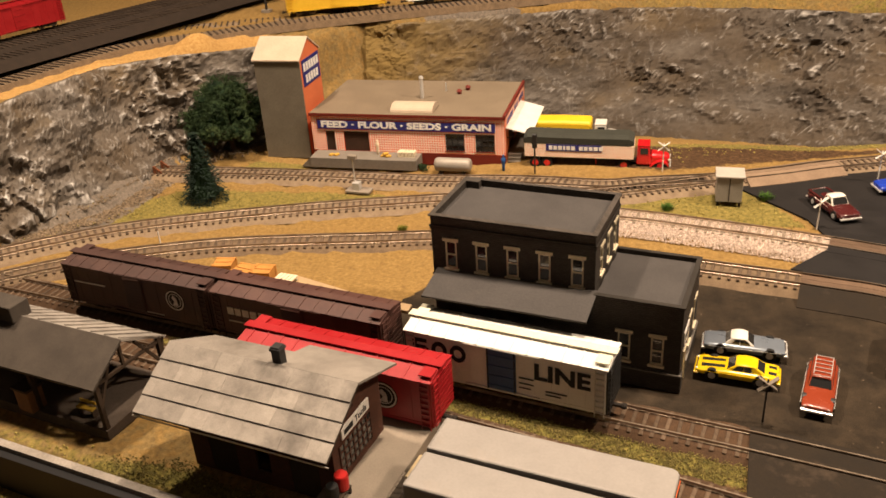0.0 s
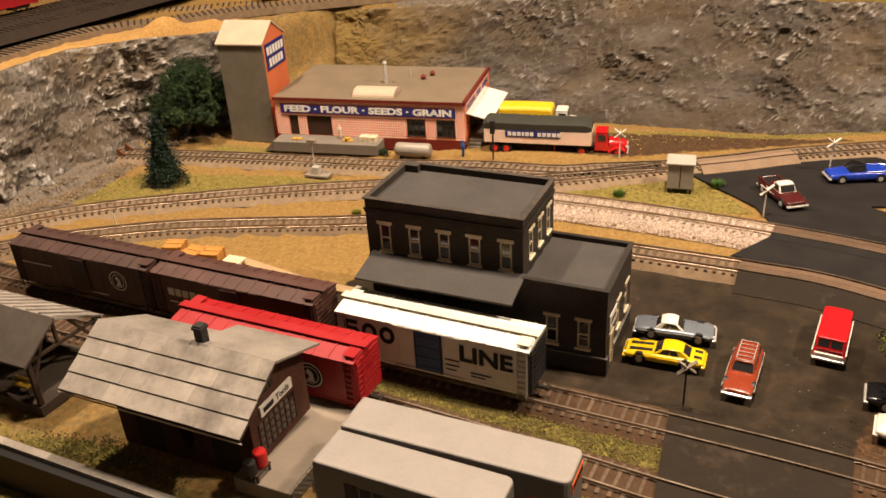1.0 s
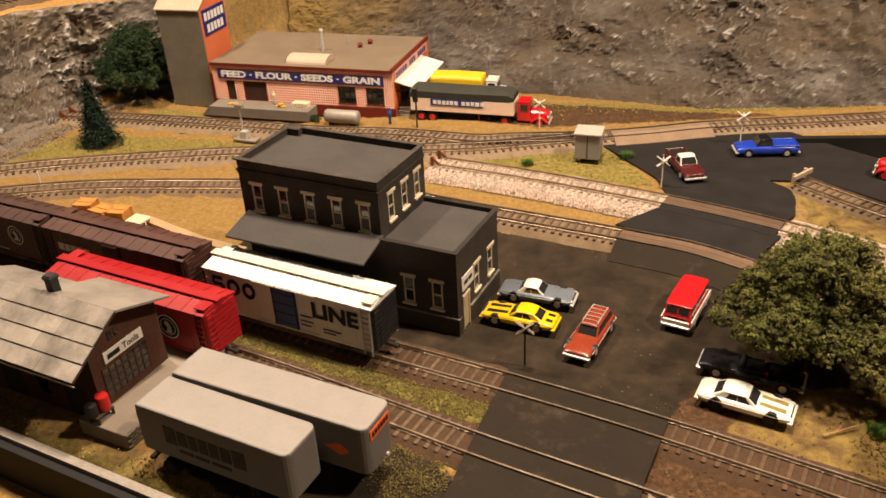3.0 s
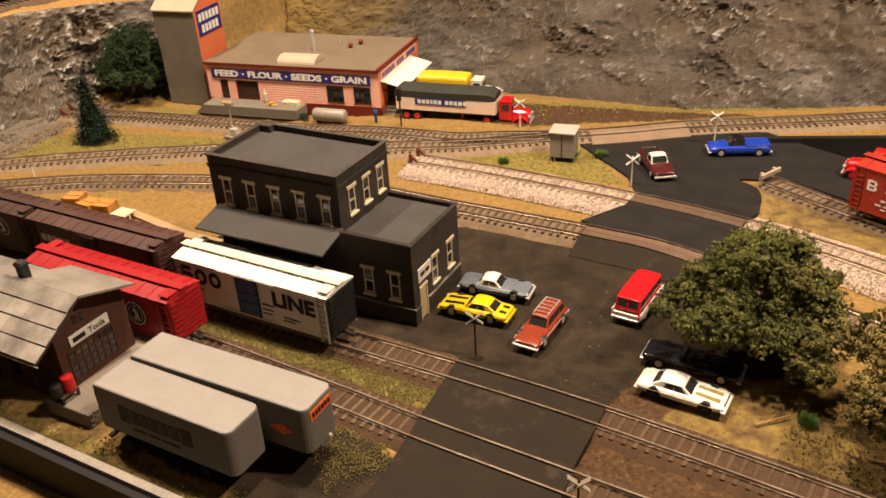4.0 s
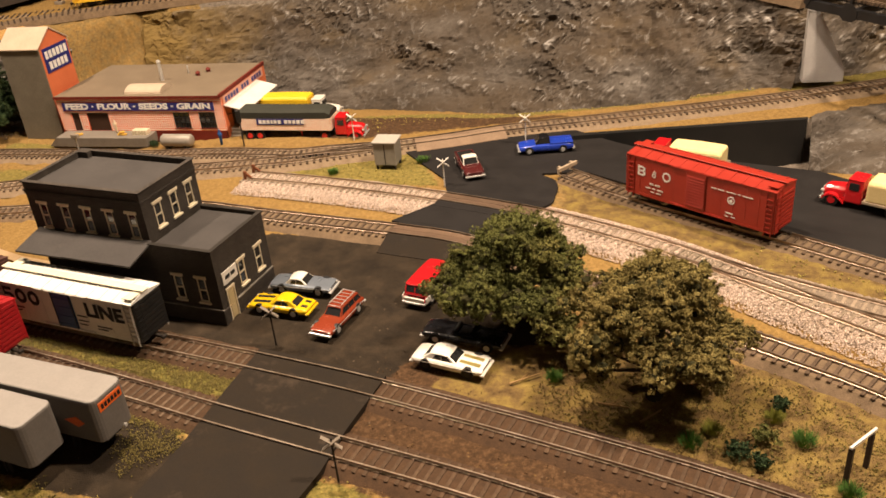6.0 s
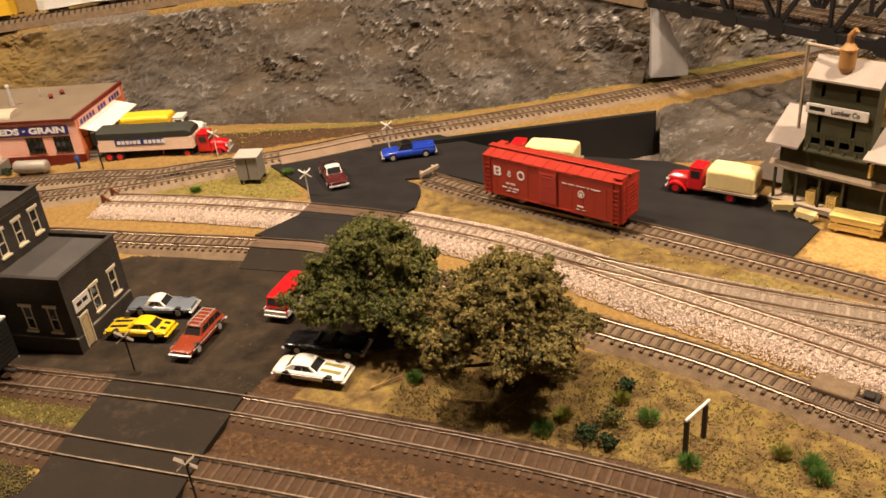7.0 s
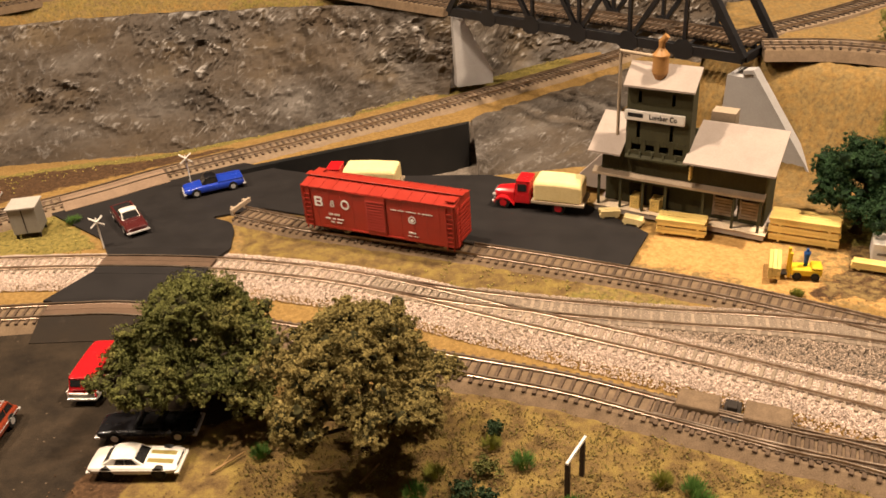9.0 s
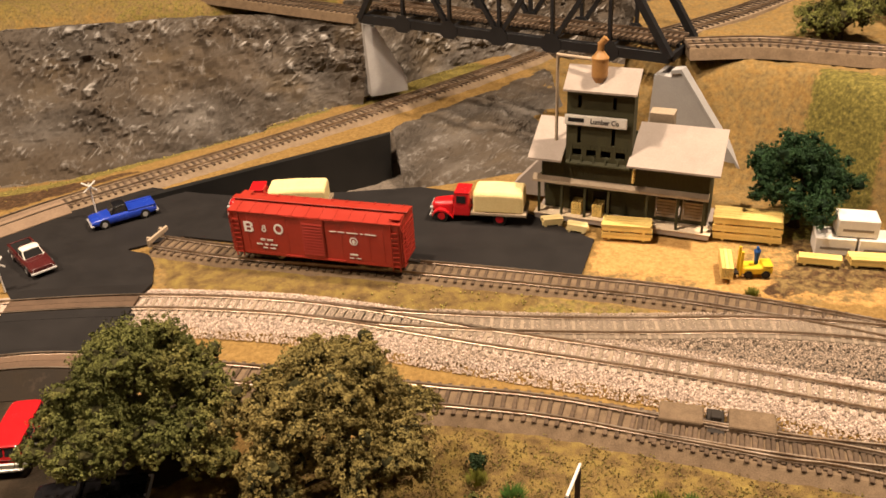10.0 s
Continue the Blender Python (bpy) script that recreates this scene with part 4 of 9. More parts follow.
def boxcar(m, label, body, roof=None, walk_mat=None, ends=None, door=None, L=142.0, door_x=(-9, 9), marks=(), ladder=None, louvre=False, tall=0.0):
    """A forty-foot boxcar on two bogies; marks: functions that draw on the near side."""
    root = thing("boxcar", m, label, "boxcar", "boxcars standing on the tracks")
    W, z0, z1, zr = 31.2, 7.0, 41.0 + tall, 44.2 + tall
    h = L / 2
    bm = box(bmesh.new(), -h, h, -W / 2, W / 2, z0, z1, 0.3)
    box(bm, -h + 1, h - 1, -W / 2 - 0.25, W / 2 + 0.25, z0, z0 + 2.2)
    part("body", bm, body, root)
    n = 13
    for s in (-1, 1):
        for i in range(n):
            x = -h + 2 + (L - 4) * i / (n - 1)
            if not door_x[0] - 3 < x < door_x[1] + 3:
                part("side_rib", box(bmesh.new(), x - 0.35, x + 0.35, s * W / 2 - 0.2, s * W / 2 + 0.22, z0 + 2.3, z1 - 1), body, root)
    # ends with pressed ribs
    for s in (-1, 1):
        e = box(bmesh.new(), s * h, s * (h + 0.8), -W / 2, W / 2, z0, z1)
        for i in range(9):
            z = z0 + 3 + i * 3.6
            er = bmesh.new()
            prism(er, [(-W / 2 + 1.5, z), (-W / 2 + 2.5, z + 1.1), (W / 2 - 2.5, z + 1.1), (W / 2 - 1.5, z), (W / 2 - 2.5, z - 1.1), (-W / 2 + 2.5, z - 1.1)], s * (h + 0.7), s * (h + 1.9), "x")
            part("end_rib", er, ends or body, root)
        prism(e, [(-W / 2, z1), (0, zr), (W / 2, z1)], s * h, s * (h + 0.8), "x")
        part("end_wall", e, ends or body, root, "black end" if ends else "")
        ld = bmesh.new()
        for i in range(8):
            z = z0 + 1 + i * 4.2
            bar(ld, (s * (h + 2.2), -W / 2 + 1, z), (s * (h + 2.2), -W / 2 + 7, z), 0.5)
        for y in (-W / 2 + 1, -W / 2 + 7):
            bar(ld, (s * (h + 2.1), y, z0), (s * (h + 2.1), y, z1), 0.5)
        part("end_ladder", ld, ends or body, root)
    # roof: low ridge with raised seams
    rb = bmesh.new()
    prism(rb, [(-W / 2 - 1.0, z1 - 0.9), (-W / 2 - 1.0, z1), (0, zr), (W / 2 + 1.0, z1), (W / 2 + 1.0, z1 - 0.9)], -h - 1, h + 1, "x")
    for i in range(12):
        x = -h + 6 + (L - 12) * i / 11
        sm = prism(bmesh.new(), [(-W / 2 - 1.1, z1 - 0.3), (-W / 2 - 1.1, z1 + 0.4), (0, zr + 0.5), (W / 2 + 1.1, z1 + 0.4), (W / 2 + 1.1, z1 - 0.3)], x - 0.5, x + 0.5, "x")
        part("roof_seam", sm, roof or body, root)
    part("roof", rb, roof or body, root)
    wb = bmesh.new()
    box(wb, -h - 3, h + 3, -3.6, 3.6, zr + 0.9, zr + 1.6, 0.15)
    for i in range(12):
        x = -h + 4 + (L - 8) * i / 11
        box(wb, x - 0.5, x + 0.5, -3.0, 3.0, zr - 0.5, zr + 0.9)
    for s in (-1, 1):
        box(wb, s * (h - 8), s * (h + 0.5), -s * 4, -s * 14, zr - 0.6, zr + 0.1)
    part("roof_walk", wb, walk_mat or roof or body, root)
    for s in (-1, 1):
        db = box(bmesh.new(), door_x[0], door_x[1], s * (W / 2 + 0.2), s * (W / 2 + 1.2), z0 + 2.2, z1 - 1.4, 0.2)
        dp = part("sliding_door", db, door or body, root)
        if louvre:
            for i in range(11):
                z = z0 + 5 + i * 2.6
                part("louvre", prism(bmesh.new(), [(s * (W / 2 + 1.2), z), (s * (W / 2 + 2.0), z + 0.4), (s * (W / 2 + 1.2), z + 1.9)], door_x[0] + 1, door_x[1] - 1, "x"), door or body, dp)
        else:
            for i in range(4):
                z = z0 + 5 + i * 7.6
                part("door_rib", box(bmesh.new(), door_x[0], door_x[1], s * (W / 2 + 1.1), s * (W / 2 + 1.6), z, z + 0.7), door or body, dp)
        tr = box(bmesh.new(), door_x[0] - 16, door_x[1] + 16, s * (W / 2), s * (W / 2 + 1.4), z0 + 1.2, z0 + 2.1)
        part("door_track", tr, body, root)
        part("door_track", box(bmesh.new(), door_x[0] - 16, door_x[1] + 16, s * (W / 2), s * (W / 2 + 1.4), z1 - 1.3, z1 - 0.6), body, root)
    for sx, sy in ((1, -1), (-1, -1), (1, 1), (-1, 1)):
        ld = bmesh.new()
        for i in range(8):
            z = z0 + 1 + i * 4.2
            box(ld, sx * (h - 1.2), sx * (h - 7), sy * (W / 2 + 0.3), sy * (W / 2 + 1.2), z - 0.35, z + 0.35)
        for k in (1.0, 7.0):
            box(ld, sx * (h - k) - 0.3, sx * (h - k) + 0.3, sy * (W / 2), sy * (W / 2 + 0.9), z0 - 3, z1 - 1)
        part("side_ladder", ld, ladder or body, root)
    ub = box(bmesh.new(), -h + 4, h - 4, -4.5, 4.5, 4.5, z0)
    box(ub, -20, -4, 5, 12, 3, 6.5, 0.5)
    cyl(ub, (8, 4, 5), (26, 4, 5), 2.6)
    for s in (-1, 1):
        box(ub, s * (h - 1), s * (h + 7.5), -1.3, 1.3, 3.6, 5.9, 0.4)
        box(ub, s * (h + 6), s * (h + 9.5), -2.2, 2.2, 3.2, 6.4, 0.8)
    part("underframe", ub, STEEL_DARK, root, "dark underframe with couplers")
    for x in (-h + 25, h - 25):
        truck_of(root, x)
    for f in marks:
        f(root, -W / 2 - 0.55)
    return root


def bars(name, rows, material, parent, y, label=""):
    """Bars on the near side in place of writing: (x0, x1, z0, z1)."""
    for a, b, c, d in rows:
        part(name, box(bmesh.new(), a, b, y - 0.12, y + 0.4, c, d), material, parent, label)


def emblem(x, z, r, material=None):
    def draw(root, y):
        badge = part("emblem", disc(bmesh.new(), x, z, r, y + 0.12, 0.4, 28), INK, root, "round black and white emblem")
        part("emblem_ring", ring(bmesh.new(), x, z, r * 0.84, r * 0.95, y, thick=0.3), material or INK_FADED, badge)
        part("emblem_ring", ring(bmesh.new(), x, z, r * 0.6, r * 0.66, y, thick=0.3), material or INK_FADED, badge)
        part("emblem_figure", prism(bmesh.new(), [(x - r * 0.3, z - r * 0.5), (x - r * 0.05, z - r * 0.1), (x - r * 0.3, z + r * 0.2), (x - r * 0.1, z + r * 0.48), (x + r * 0.22, z + r * 0.2), (x + r * 0.3, z - r * 0.5)], y, y + 0.3), material or INK_FADED, badge, "plain white shape")
    return draw


def soo_marks(root, y):
    # three round letter shapes, then a word
    for x in (-44, -30.5):
        part("letter", ring(bmesh.new(), x, 30, 3.4, 6.6, y, 0.86, thick=0.35), INK, root, "black letter")
    bm = bmesh.new()
    for a, b, c, d in ((-62, -53, 33.8, 36.6), (-63.5, -60.4, 30, 35), (-62, -53.6, 28.7, 31.4), (-55.2, -52, 25, 30), (-63, -53.6, 23.4, 26.2)):
        box(bm, a, b, y, y + 0.35, c, d)
    part("letter", bm, INK, root, "black letter")
    words("lettering", "LINE", 16.5, on_front(0.0405, (y - 0.05) * MM, 0.0285), INK, root, thick=0.3, squeeze=1.12, bold=0.55)
    bars("small_print", [(12, 22, 21.5, 22.3), (12, 22, 17.5, 18.1), (12, 20, 14, 14.6), (-64, -44, 19, 19.7), (-64, -48, 16, 16.7), (-64, -52, 13, 13.6), (30, 44, 15, 15.7), (30, 40, 12.5, 13.1)], INK, root, y)
    bars("door_gap", [(-9.6, -8.8, 9, 40), (8.8, 9.6, 9, 40)], INK, root, y - 0.8)


def white_bars(rows):
    return lambda root, y: bars("lettering_block", rows, INK_FADED, root, y, "white markings")


def on_track(key, x, top=None, flip=False, turn=0.0):
    """A pose on a track's rails at a place along it."""
    pts = spline(TRACKS[key], 0.004)
    i = min(range(len(pts)), key=lambda k: abs(pts[k].x - x))
    a = math.degrees(math.atan2(pts[min(i + 14, len(pts) - 1)].y - pts[max(i - 14, 0)].y, pts[min(i + 14, len(pts) - 1)].x - pts[max(i - 14, 0)].x))
    return pose(pts[i].x, pts[i].y, (RAILTOP.get(key, top or 6.6)) * MM, 0, 0, a + turn + (180 if flip else 0))


boxcar(on_track("front", -0.0158), "white boxcar with black letters and a blue door", CAR_WHITE, CAR_WHITE, CAR_CREAM, BLACK, DOOR_BLUE, marks=(soo_marks,), ladder=SILVER, door_x=(-10, 10), L=138.0)
boxcar(on_track("front", -0.173), "dark brown boxcar with faded white markings", CAR_BROWN, marks=(white_bars([(-58, -52.5, 24, 30), (-51, -46, 24, 30), (-44.5, -39, 24, 30), (-37.5, -32, 24, 30), (-30, -25, 24, 30), (-58, -40, 18, 19)]), emblem(44, 20, 6.5)), louvre=True)
boxcar(on_track("front", -0.322), "weathered brown boxcar with a round white emblem", CAR_BROWN_DK, marks=(emblem(40, 26, 9), white_bars([(-62, -30, 26, 27), (8, 26, 10, 10.8)])), louvre=True)
boxcar(on_track("near", -0.12), "bright red boxcar with a round white emblem", CAR_RED, marks=(emblem(38, 24, 10), white_bars([(-60, -30, 28, 31)])))


def bando(root, y):
    bm = bmesh.new()
    for a, b, c, d in ((-60, -58, 27, 36), (-58, -53.5, 34.4, 36), (-58, -53.5, 30.8, 32.2), (-58, -53.5, 27, 28.4), (-54.2, -52.2, 32, 35.2), (-54.2, -52, 27.8, 31)):
        box(bm, a, b, y, y + 0.35, c, d)
    part("letter", bm, INK_WHITE, root, "white letter")
    part("letter", ring(bmesh.new(), -30, 31.5, 3.0, 4.6, y, 0.9, thick=0.35), INK_WHITE, root, "white letter")
    am = ring(bmesh.new(), -42.5, 32.6, 0.7, 1.5, y, thick=0.35)
    part("letter", ring(am, -42.8, 29.8, 1.1, 2.0, y, thick=0.35), INK_WHITE, root, "white letter")
    bars("small_print", [(-47, -43, 20, 21.6), (-41.5, -36.5, 20, 21.6), (-51, -46, 16, 17.1), (-44, -41, 16, 17.1), (-39, -33, 16, 17.1), (-46, -42, 13, 13.7), (-40, -35, 13, 13.7), (14, 19, 33.7, 34.5), (20.5, 26, 33.7, 34.5), (28, 37, 33.7, 34.5), (39, 41, 33.7, 34.5), (43, 52, 33.7, 34.5), (29, 35.5, 14.4, 15.7), (28, 32, 11.6, 12.1), (34, 38, 11.6, 12.1)], INK_FADED, root, y)
    e = ring(bmesh.new(), 33, 27, 2.6, 3.4, y, thick=0.35)
    disc(e, 33, 26.6, 1.5, y)
    part("emblem", e, INK_WHITE, root, "small white round emblem")


boxcar(on_track("lumber", 0.4445, turn=-2.5), "bright red boxcar with white lettering by the lumber yard", CAR_ORANGE_RED, marks=(bando,), door_x=(-10, 9), louvre=True, tall=4.0)

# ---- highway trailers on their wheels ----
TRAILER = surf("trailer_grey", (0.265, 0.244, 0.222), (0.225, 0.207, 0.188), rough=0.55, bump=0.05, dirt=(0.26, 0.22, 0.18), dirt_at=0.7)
# darker copy for the sides: overhead light's shade put into the colour
TRAILER_SHADED = surf("trailer_shaded_grey", (0.15, 0.135, 0.12), (0.115, 0.103, 0.092), rough=0.55, bump=0.05)
ORANGE = surf("orange_paint", (0.75, 0.14, 0.015), (0.62, 0.1, 0.012), rough=0.5, bump=0.03)


def trailer(m, L, label, marks):
    root = thing("highway_trailer", m, label, "trailer", "grey trailers beside the freight house")
    W, H, z0 = 28.0, 47.5, 16.5
    # rounded plan and rolled roof edge
    r = 5.0

    def ringp(z, off):
        pts = []
        for cx, cy, a0 in ((L / 2 - r, W / 2 - r, 0), (-L / 2 + 1.5, W / 2 - 1.5, 90), (-L / 2 + 1.5, -W / 2 + 1.5, 180), (L / 2 - r, -W / 2 + r, 270)):
            rr = r if cx > 0 else 1.5
            for k in range(5):
                a = radians(a0 + 22.5 * k)
                pts.append((cx + (rr - off) * math.cos(a), cy + (rr - off) * math.sin(a), z))
        return pts
    bm = loft(bmesh.new(), [ringp(z0, 0), ringp(H - 1.6, 0), ringp(H - 0.5, 0.4), ringp(H, 1.2)])
    part("box_body", bm, TRAILER_SHADED, root, "grey sides, darkened as if shaded")
    part("roof_panel", loft(bmesh.new(), [ringp(H - 0.3, 0.3), ringp(H + 0.2, 0.9), ringp(H + 0.35, 1.6)]), TRAILER, root, "grey roof, lighter as if lit from above")
    ch = box(bmesh.new(), -L / 2 + 4, L / 2 - 6, -6, 6, 10, z0)
    for x in (L / 2 - 34, L / 2 - 30):
        for s in (-1, 1):
            bar(ch, (x, s * 8, 0.8), (x, s * 8, z0), 1.6)
    box(ch, -L / 2, -L / 2 + 3, -W / 2 + 1, W / 2 - 1, 6.5, 8.2)
    for s in (-1, 1):
        bar(ch, (-L / 2 + 1.5, s * 8, 7), (-L / 2 + 1.5, s * 8, z0), 1.3)
    part("chassis", ch, STEEL_DARK, root)
    for s in (-1, 1):
        for x in (-L / 2 + 16,):
            wb = cyl(bmesh.new(), (0, -2.8, 0), (0, 2.8, 0), 5.6, n=20)
            t = part("wheel", wb, TYRE, root, at=pose(x * MM, s * 10.6 * MM, 5.6 * MM))
            part("rim", cyl(bmesh.new(), (0, s * 2.4, 0), (0, s * 3.0, 0), 3.0, n=14), STEEL_DARK, t)
    dr = bmesh.new()
    for y in (-W / 4, W / 4):
        box(dr, -L / 2 - 0.5, -L / 2 + 0.2, y - W / 4 + 0.8, y + W / 4 - 0.3, z0 + 0.5, H - 6)
    part("rear_door", dr, TRAILER_SHADED, root)
    marks(root, L, W, H, z0)
    return root


INK_WORN = surf("worn_black_lettering", (0.02, 0.017, 0.016), (0.05, 0.044, 0.039), rough=0.6, bump=0.0, fine=900, coarse=160)


def preston(root, L, W, H, z0):
    y = -W / 2 - 0.15
    z = 33.0
    rows = []
    x = -33.0
    for w, k in ((8, 12), (6.5, 10), (6, 10), (6, 10), (6.5, 10), (7, 10), (8.5, 12)):
        rows += [(x, x + w, z - k / 2, z + k / 2)]
        x += w + 1.3
    bars("lettering_block", rows, INK_WORN, root, y, "worn black letter blocks")
    bars("small_print", [(-24, -14, 22.5, 24.5), (-12.5, -3, 22.5, 24.5), (-1, 12, 22.5, 24.5)], INK_WORN, root, y)


def cooper(root, L, W, H, z0):
    bm = box(bmesh.new(), L / 2 - 0.2, L / 2 + 0.35, -W / 2 + 4.2, W / 2 - 4.2, H - 10, H - 3.5)
    part("sign_board", bm, ORANGE, root, "orange band")
    bk = bmesh.new()
    for i in range(6):
        y = -8 + i * 2.9
        box(bk, L / 2 + 0.2, L / 2 + 0.6, y, y + 2.0, H - 8.4, H - 5.2)
    part("lettering_block", bk, INK, root)
    d = prism(bmesh.new(), [(L / 2 - 27, 30), (L / 2 - 17, 34), (L / 2 - 11, 30), (L / 2 - 17, 26)], -W / 2 - 0.35, -W / 2 + 0.1)
    part("side_emblem", d, ORANGE, root, "orange diamond")
    lh = cyl(bmesh.new(), (L / 2 - 0.2, 5, 16.5), (L / 2 + 1.2, 5, 16.5), 1.3)
    part("connector", lh, SILVER, root)


trailer(pose(0.0190, 0.3732, 0.0, 0, 0, -6.2), 104, "grey highway trailer with worn black lettering", preston)
trailer(pose(0.0350, 0.4030, 0.0, 0, 0, -5.1), 131, "grey highway trailer with an orange front band", cooper)

# ---- dark brick depot ----
DEPOT_BRICK = bricks("dark_painted_brick", (0.066, 0.055, 0.046), (0.049, 0.041, 0.034), (0.027, 0.023, 0.019), w=0.0032, h=0.0014, bump=0.8)
DEPOT_ROOF = surf("tarred_roof", (0.066, 0.06, 0.056), (0.042, 0.038, 0.036), rough=0.8, fine=900, coarse=35, bump=0.25, dirt=(0.1, 0.085, 0.07), dirt_at=0.72)
TRIM = surf("cream_trim", (0.7, 0.62, 0.45), (0.56, 0.48, 0.34), rough=0.6, bump=0.08)
PALE_DOOR = surf("cream_door", (0.5, 0.4, 0.22), (0.42, 0.33, 0.18), rough=0.6, bump=0.08)
# dark stand-in for the shade inside rooms and openings
ROOM_DARK = surf("interior_shade", (0.03, 0.025, 0.02), rough=0.9, bump=0)


def wall_with_holes(bm, length, z0, z1, t, holes, m):
    """An upright wall along x from 0, front face at y=0, with square openings (x0, x1, z0, z1) right through it."""
    xs = sorted({0, length, *(h[0] for h in holes), *(h[1] for h in holes)})
    zs = sorted({z0, z1, *(h[2] for h in holes), *(h[3] for h in holes)})
    for a, b in zip(xs, xs[1:]):
        for c, d in zip(zs, zs[1:]):
            if not any(h[0] <= a and b <= h[1] and h[2] <= c and d <= h[3] for h in holes):
                box(bm, a, b, 0, t, c, d, m=m)
    bmesh.ops.remove_doubles(bm, verts=bm.verts, dist=0.001)
    return bm


def sash_window(parent, m, w, h, frame_mat, lintel=True, sill=True, proud=0.6):
    """A two-over-two sash window in an opening w by h, bottom centre at m (millimetres in the pose's metres)."""
    bm = bmesh.new()
    f = 1.15
    for a, b, c, d in ((-w / 2, -w / 2 + f, 0, h), (w / 2 - f, w / 2, 0, h), (-w / 2, w / 2, 0, f), (-w / 2, w / 2, h - f, h), (-w / 2, w / 2, h / 2 - f / 2, h / 2 + f / 2)):
        box(bm, a, b, 0.2, 1.2, c, d)
    win = part("window", bm, frame_mat, parent, at=m)
    part("pane", box(bmesh.new(), -w / 2 + 0.1, w / 2 - 0.1, 0.9, 1.1, 0.1, h - 0.1), GLASS_DARK, win, "dark glass")
    if lintel:
        part("lintel", box(bmesh.new(), -w / 2 - 1.6, w / 2 + 1.6, -proud - 0.3, 0.6, h, h + 2.5, 0.1), frame_mat, win)
    if sill:
        part("sill", box(bmesh.new(), -w / 2 - 1.2, w / 2 + 1.2, -proud - 0.8, 0.6, -1.7, 0, 0.1), frame_mat, win)
    return win


def depot(m):
    root = thing("depot", m, "two-storey dark painted brick depot with cream windows", "building")
    # origin at the near right corner; x runs left as negative
    T0, T1, D, LD = -175.5, -58.7, 68.5, 71.3
    HT, HL, t = 106.0, 64.8, 2.5
    front = pose(T0 * MM, 0.003, 0)
    S = Matrix.Scale(1000, 4)

    def mm(x, y, z, rz=0):
        return Matrix.LocRotScale((x, y, z), Euler((0, 0, radians(rz))), None)
    up = [(10 + i * 22.6, 10 + i * 22.6 + 8.6, 67, 88) for i in range(5)]
    dn = [(14, 36, 0.5, 30), (52, 62, 8, 30), (80, 102, 0.5, 30)]
    part("front_wall", wall_with_holes(bmesh.new(), T1 - T0, 0, HT, t, up + dn, mm(T0, 4, 0)), DEPOT_BRICK, root)
    side = [(13 + i * 19.5, 21.6 + i * 19.5, 71, 91) for i in range(3)]
    part("side_wall", wall_with_holes(bmesh.new(), D - 2 * t, 0, HT, t, [(a - t, b - t, c, d) for a, b, c, d in side], mm(T1, 4 + t, 0, 90)), DEPOT_BRICK, root)
    part("side_wall", box(bmesh.new(), T0, T0 + t, 4 + t, 4 + D - t, 0, HT), DEPOT_BRICK, root)
    part("back_wall", box(bmesh.new(), T0, T1, 4 + D - t, 4 + D, 0, HT), DEPOT_BRICK, root)
    lw = -T1 + 0.0
    low = [(17, 25.5, 19, 40), (39, 47.5, 19, 40)]
    part("front_wall", wall_with_holes(bmesh.new(), lw - 0.1, 0, HL, t, low, mm(T1 + 0.1, 0, 0)), DEPOT_BRICK, root)
    sd = [(8, 17, 0.5, 26), (28, 37, 20, 41), (52, 61, 20, 41)]
    part("side_wall", wall_with_holes(bmesh.new(), LD - t, 0, HL, t, [(a - t, b - t, c, d) for a, b, c, d in sd], mm(0, t, 0, 90)), DEPOT_BRICK, root)
    part("back_wall", box(bmesh.new(), T1 + 0.1, -t, LD - t, LD, 0, HL), DEPOT_BRICK, root)
    # roofs lie behind parapets
    part("roof", box(bmesh.new(), T0 + t, T1 - t, 4 + t, 4 + D - t, HT - 6, HT - 4), DEPOT_ROOF, root, "tarred flat roof behind a parapet")
    part("roof", box(bmesh.new(), T1 + 0.2, -t, t, LD - t, HL - 4.5, HL - 2.5), DEPOT_ROOF, root, "tarred flat roof behind a parapet")
    cop = bmesh.new()
    for a, b, c, d in ((T0 - 1.2, T1 + 1.2, 2.6, 6.6), (T0 - 1.2, T1 + 1.2, D + 1.4, D + 5.2), (T0 - 1.2, T0 + 2.6, 6.6, D + 1.4), (T1 - 2.6, T1 + 1.2, 6.6, D + 1.4)):
        box(cop, a, b, c, d, HT, HT + 1.2, 0.15)
    box(cop, T0 + 3, T0 + 13, D - 4, D + 2, HT - 4, HT + 1.6)
    part("coping", cop, DEPOT_BRICK, root)
    cop = bmesh.new()
    for a, b, c, d in ((T1 + 0.2, 1.0, -1.0, 2.6), (-2.6, 1.0, 2.6, LD + 1), (T1 + 0.2, -2.6, LD - 2.6, LD + 1)):
        box(cop, a, b, c, d, HL, HL + 1.1, 0.15)
    part("coping", cop, DEPOT_BRICK, root)
    band = bmesh.new()
    for z, k in ((HT - 8, 1.0), (HT - 10, 0.6), (60, 0.7)):
        box(band, T0 - k, T1 + k, 4 - k, 4.2, z, z + 1.4)
        if z > 60:
            box(band, T1 - 0.2, T1 + k, 4, 4 + D, z, z + 1.4)
    part("string_course", band, DEPOT_BRICK, root)
    plinth = bmesh.new()
    box(plinth, T1, 1.3, -1.3, 0.1, 0, 13, 0.2)
    box(plinth, -0.1, 1.3, 0, 7, 0, 13, 0.2)
    box(plinth, -0.1, 1.3, 18, LD, 0, 13, 0.2)
    part("plinth", plinth, DEPOT_BRICK, root)
    cap = bmesh.new()
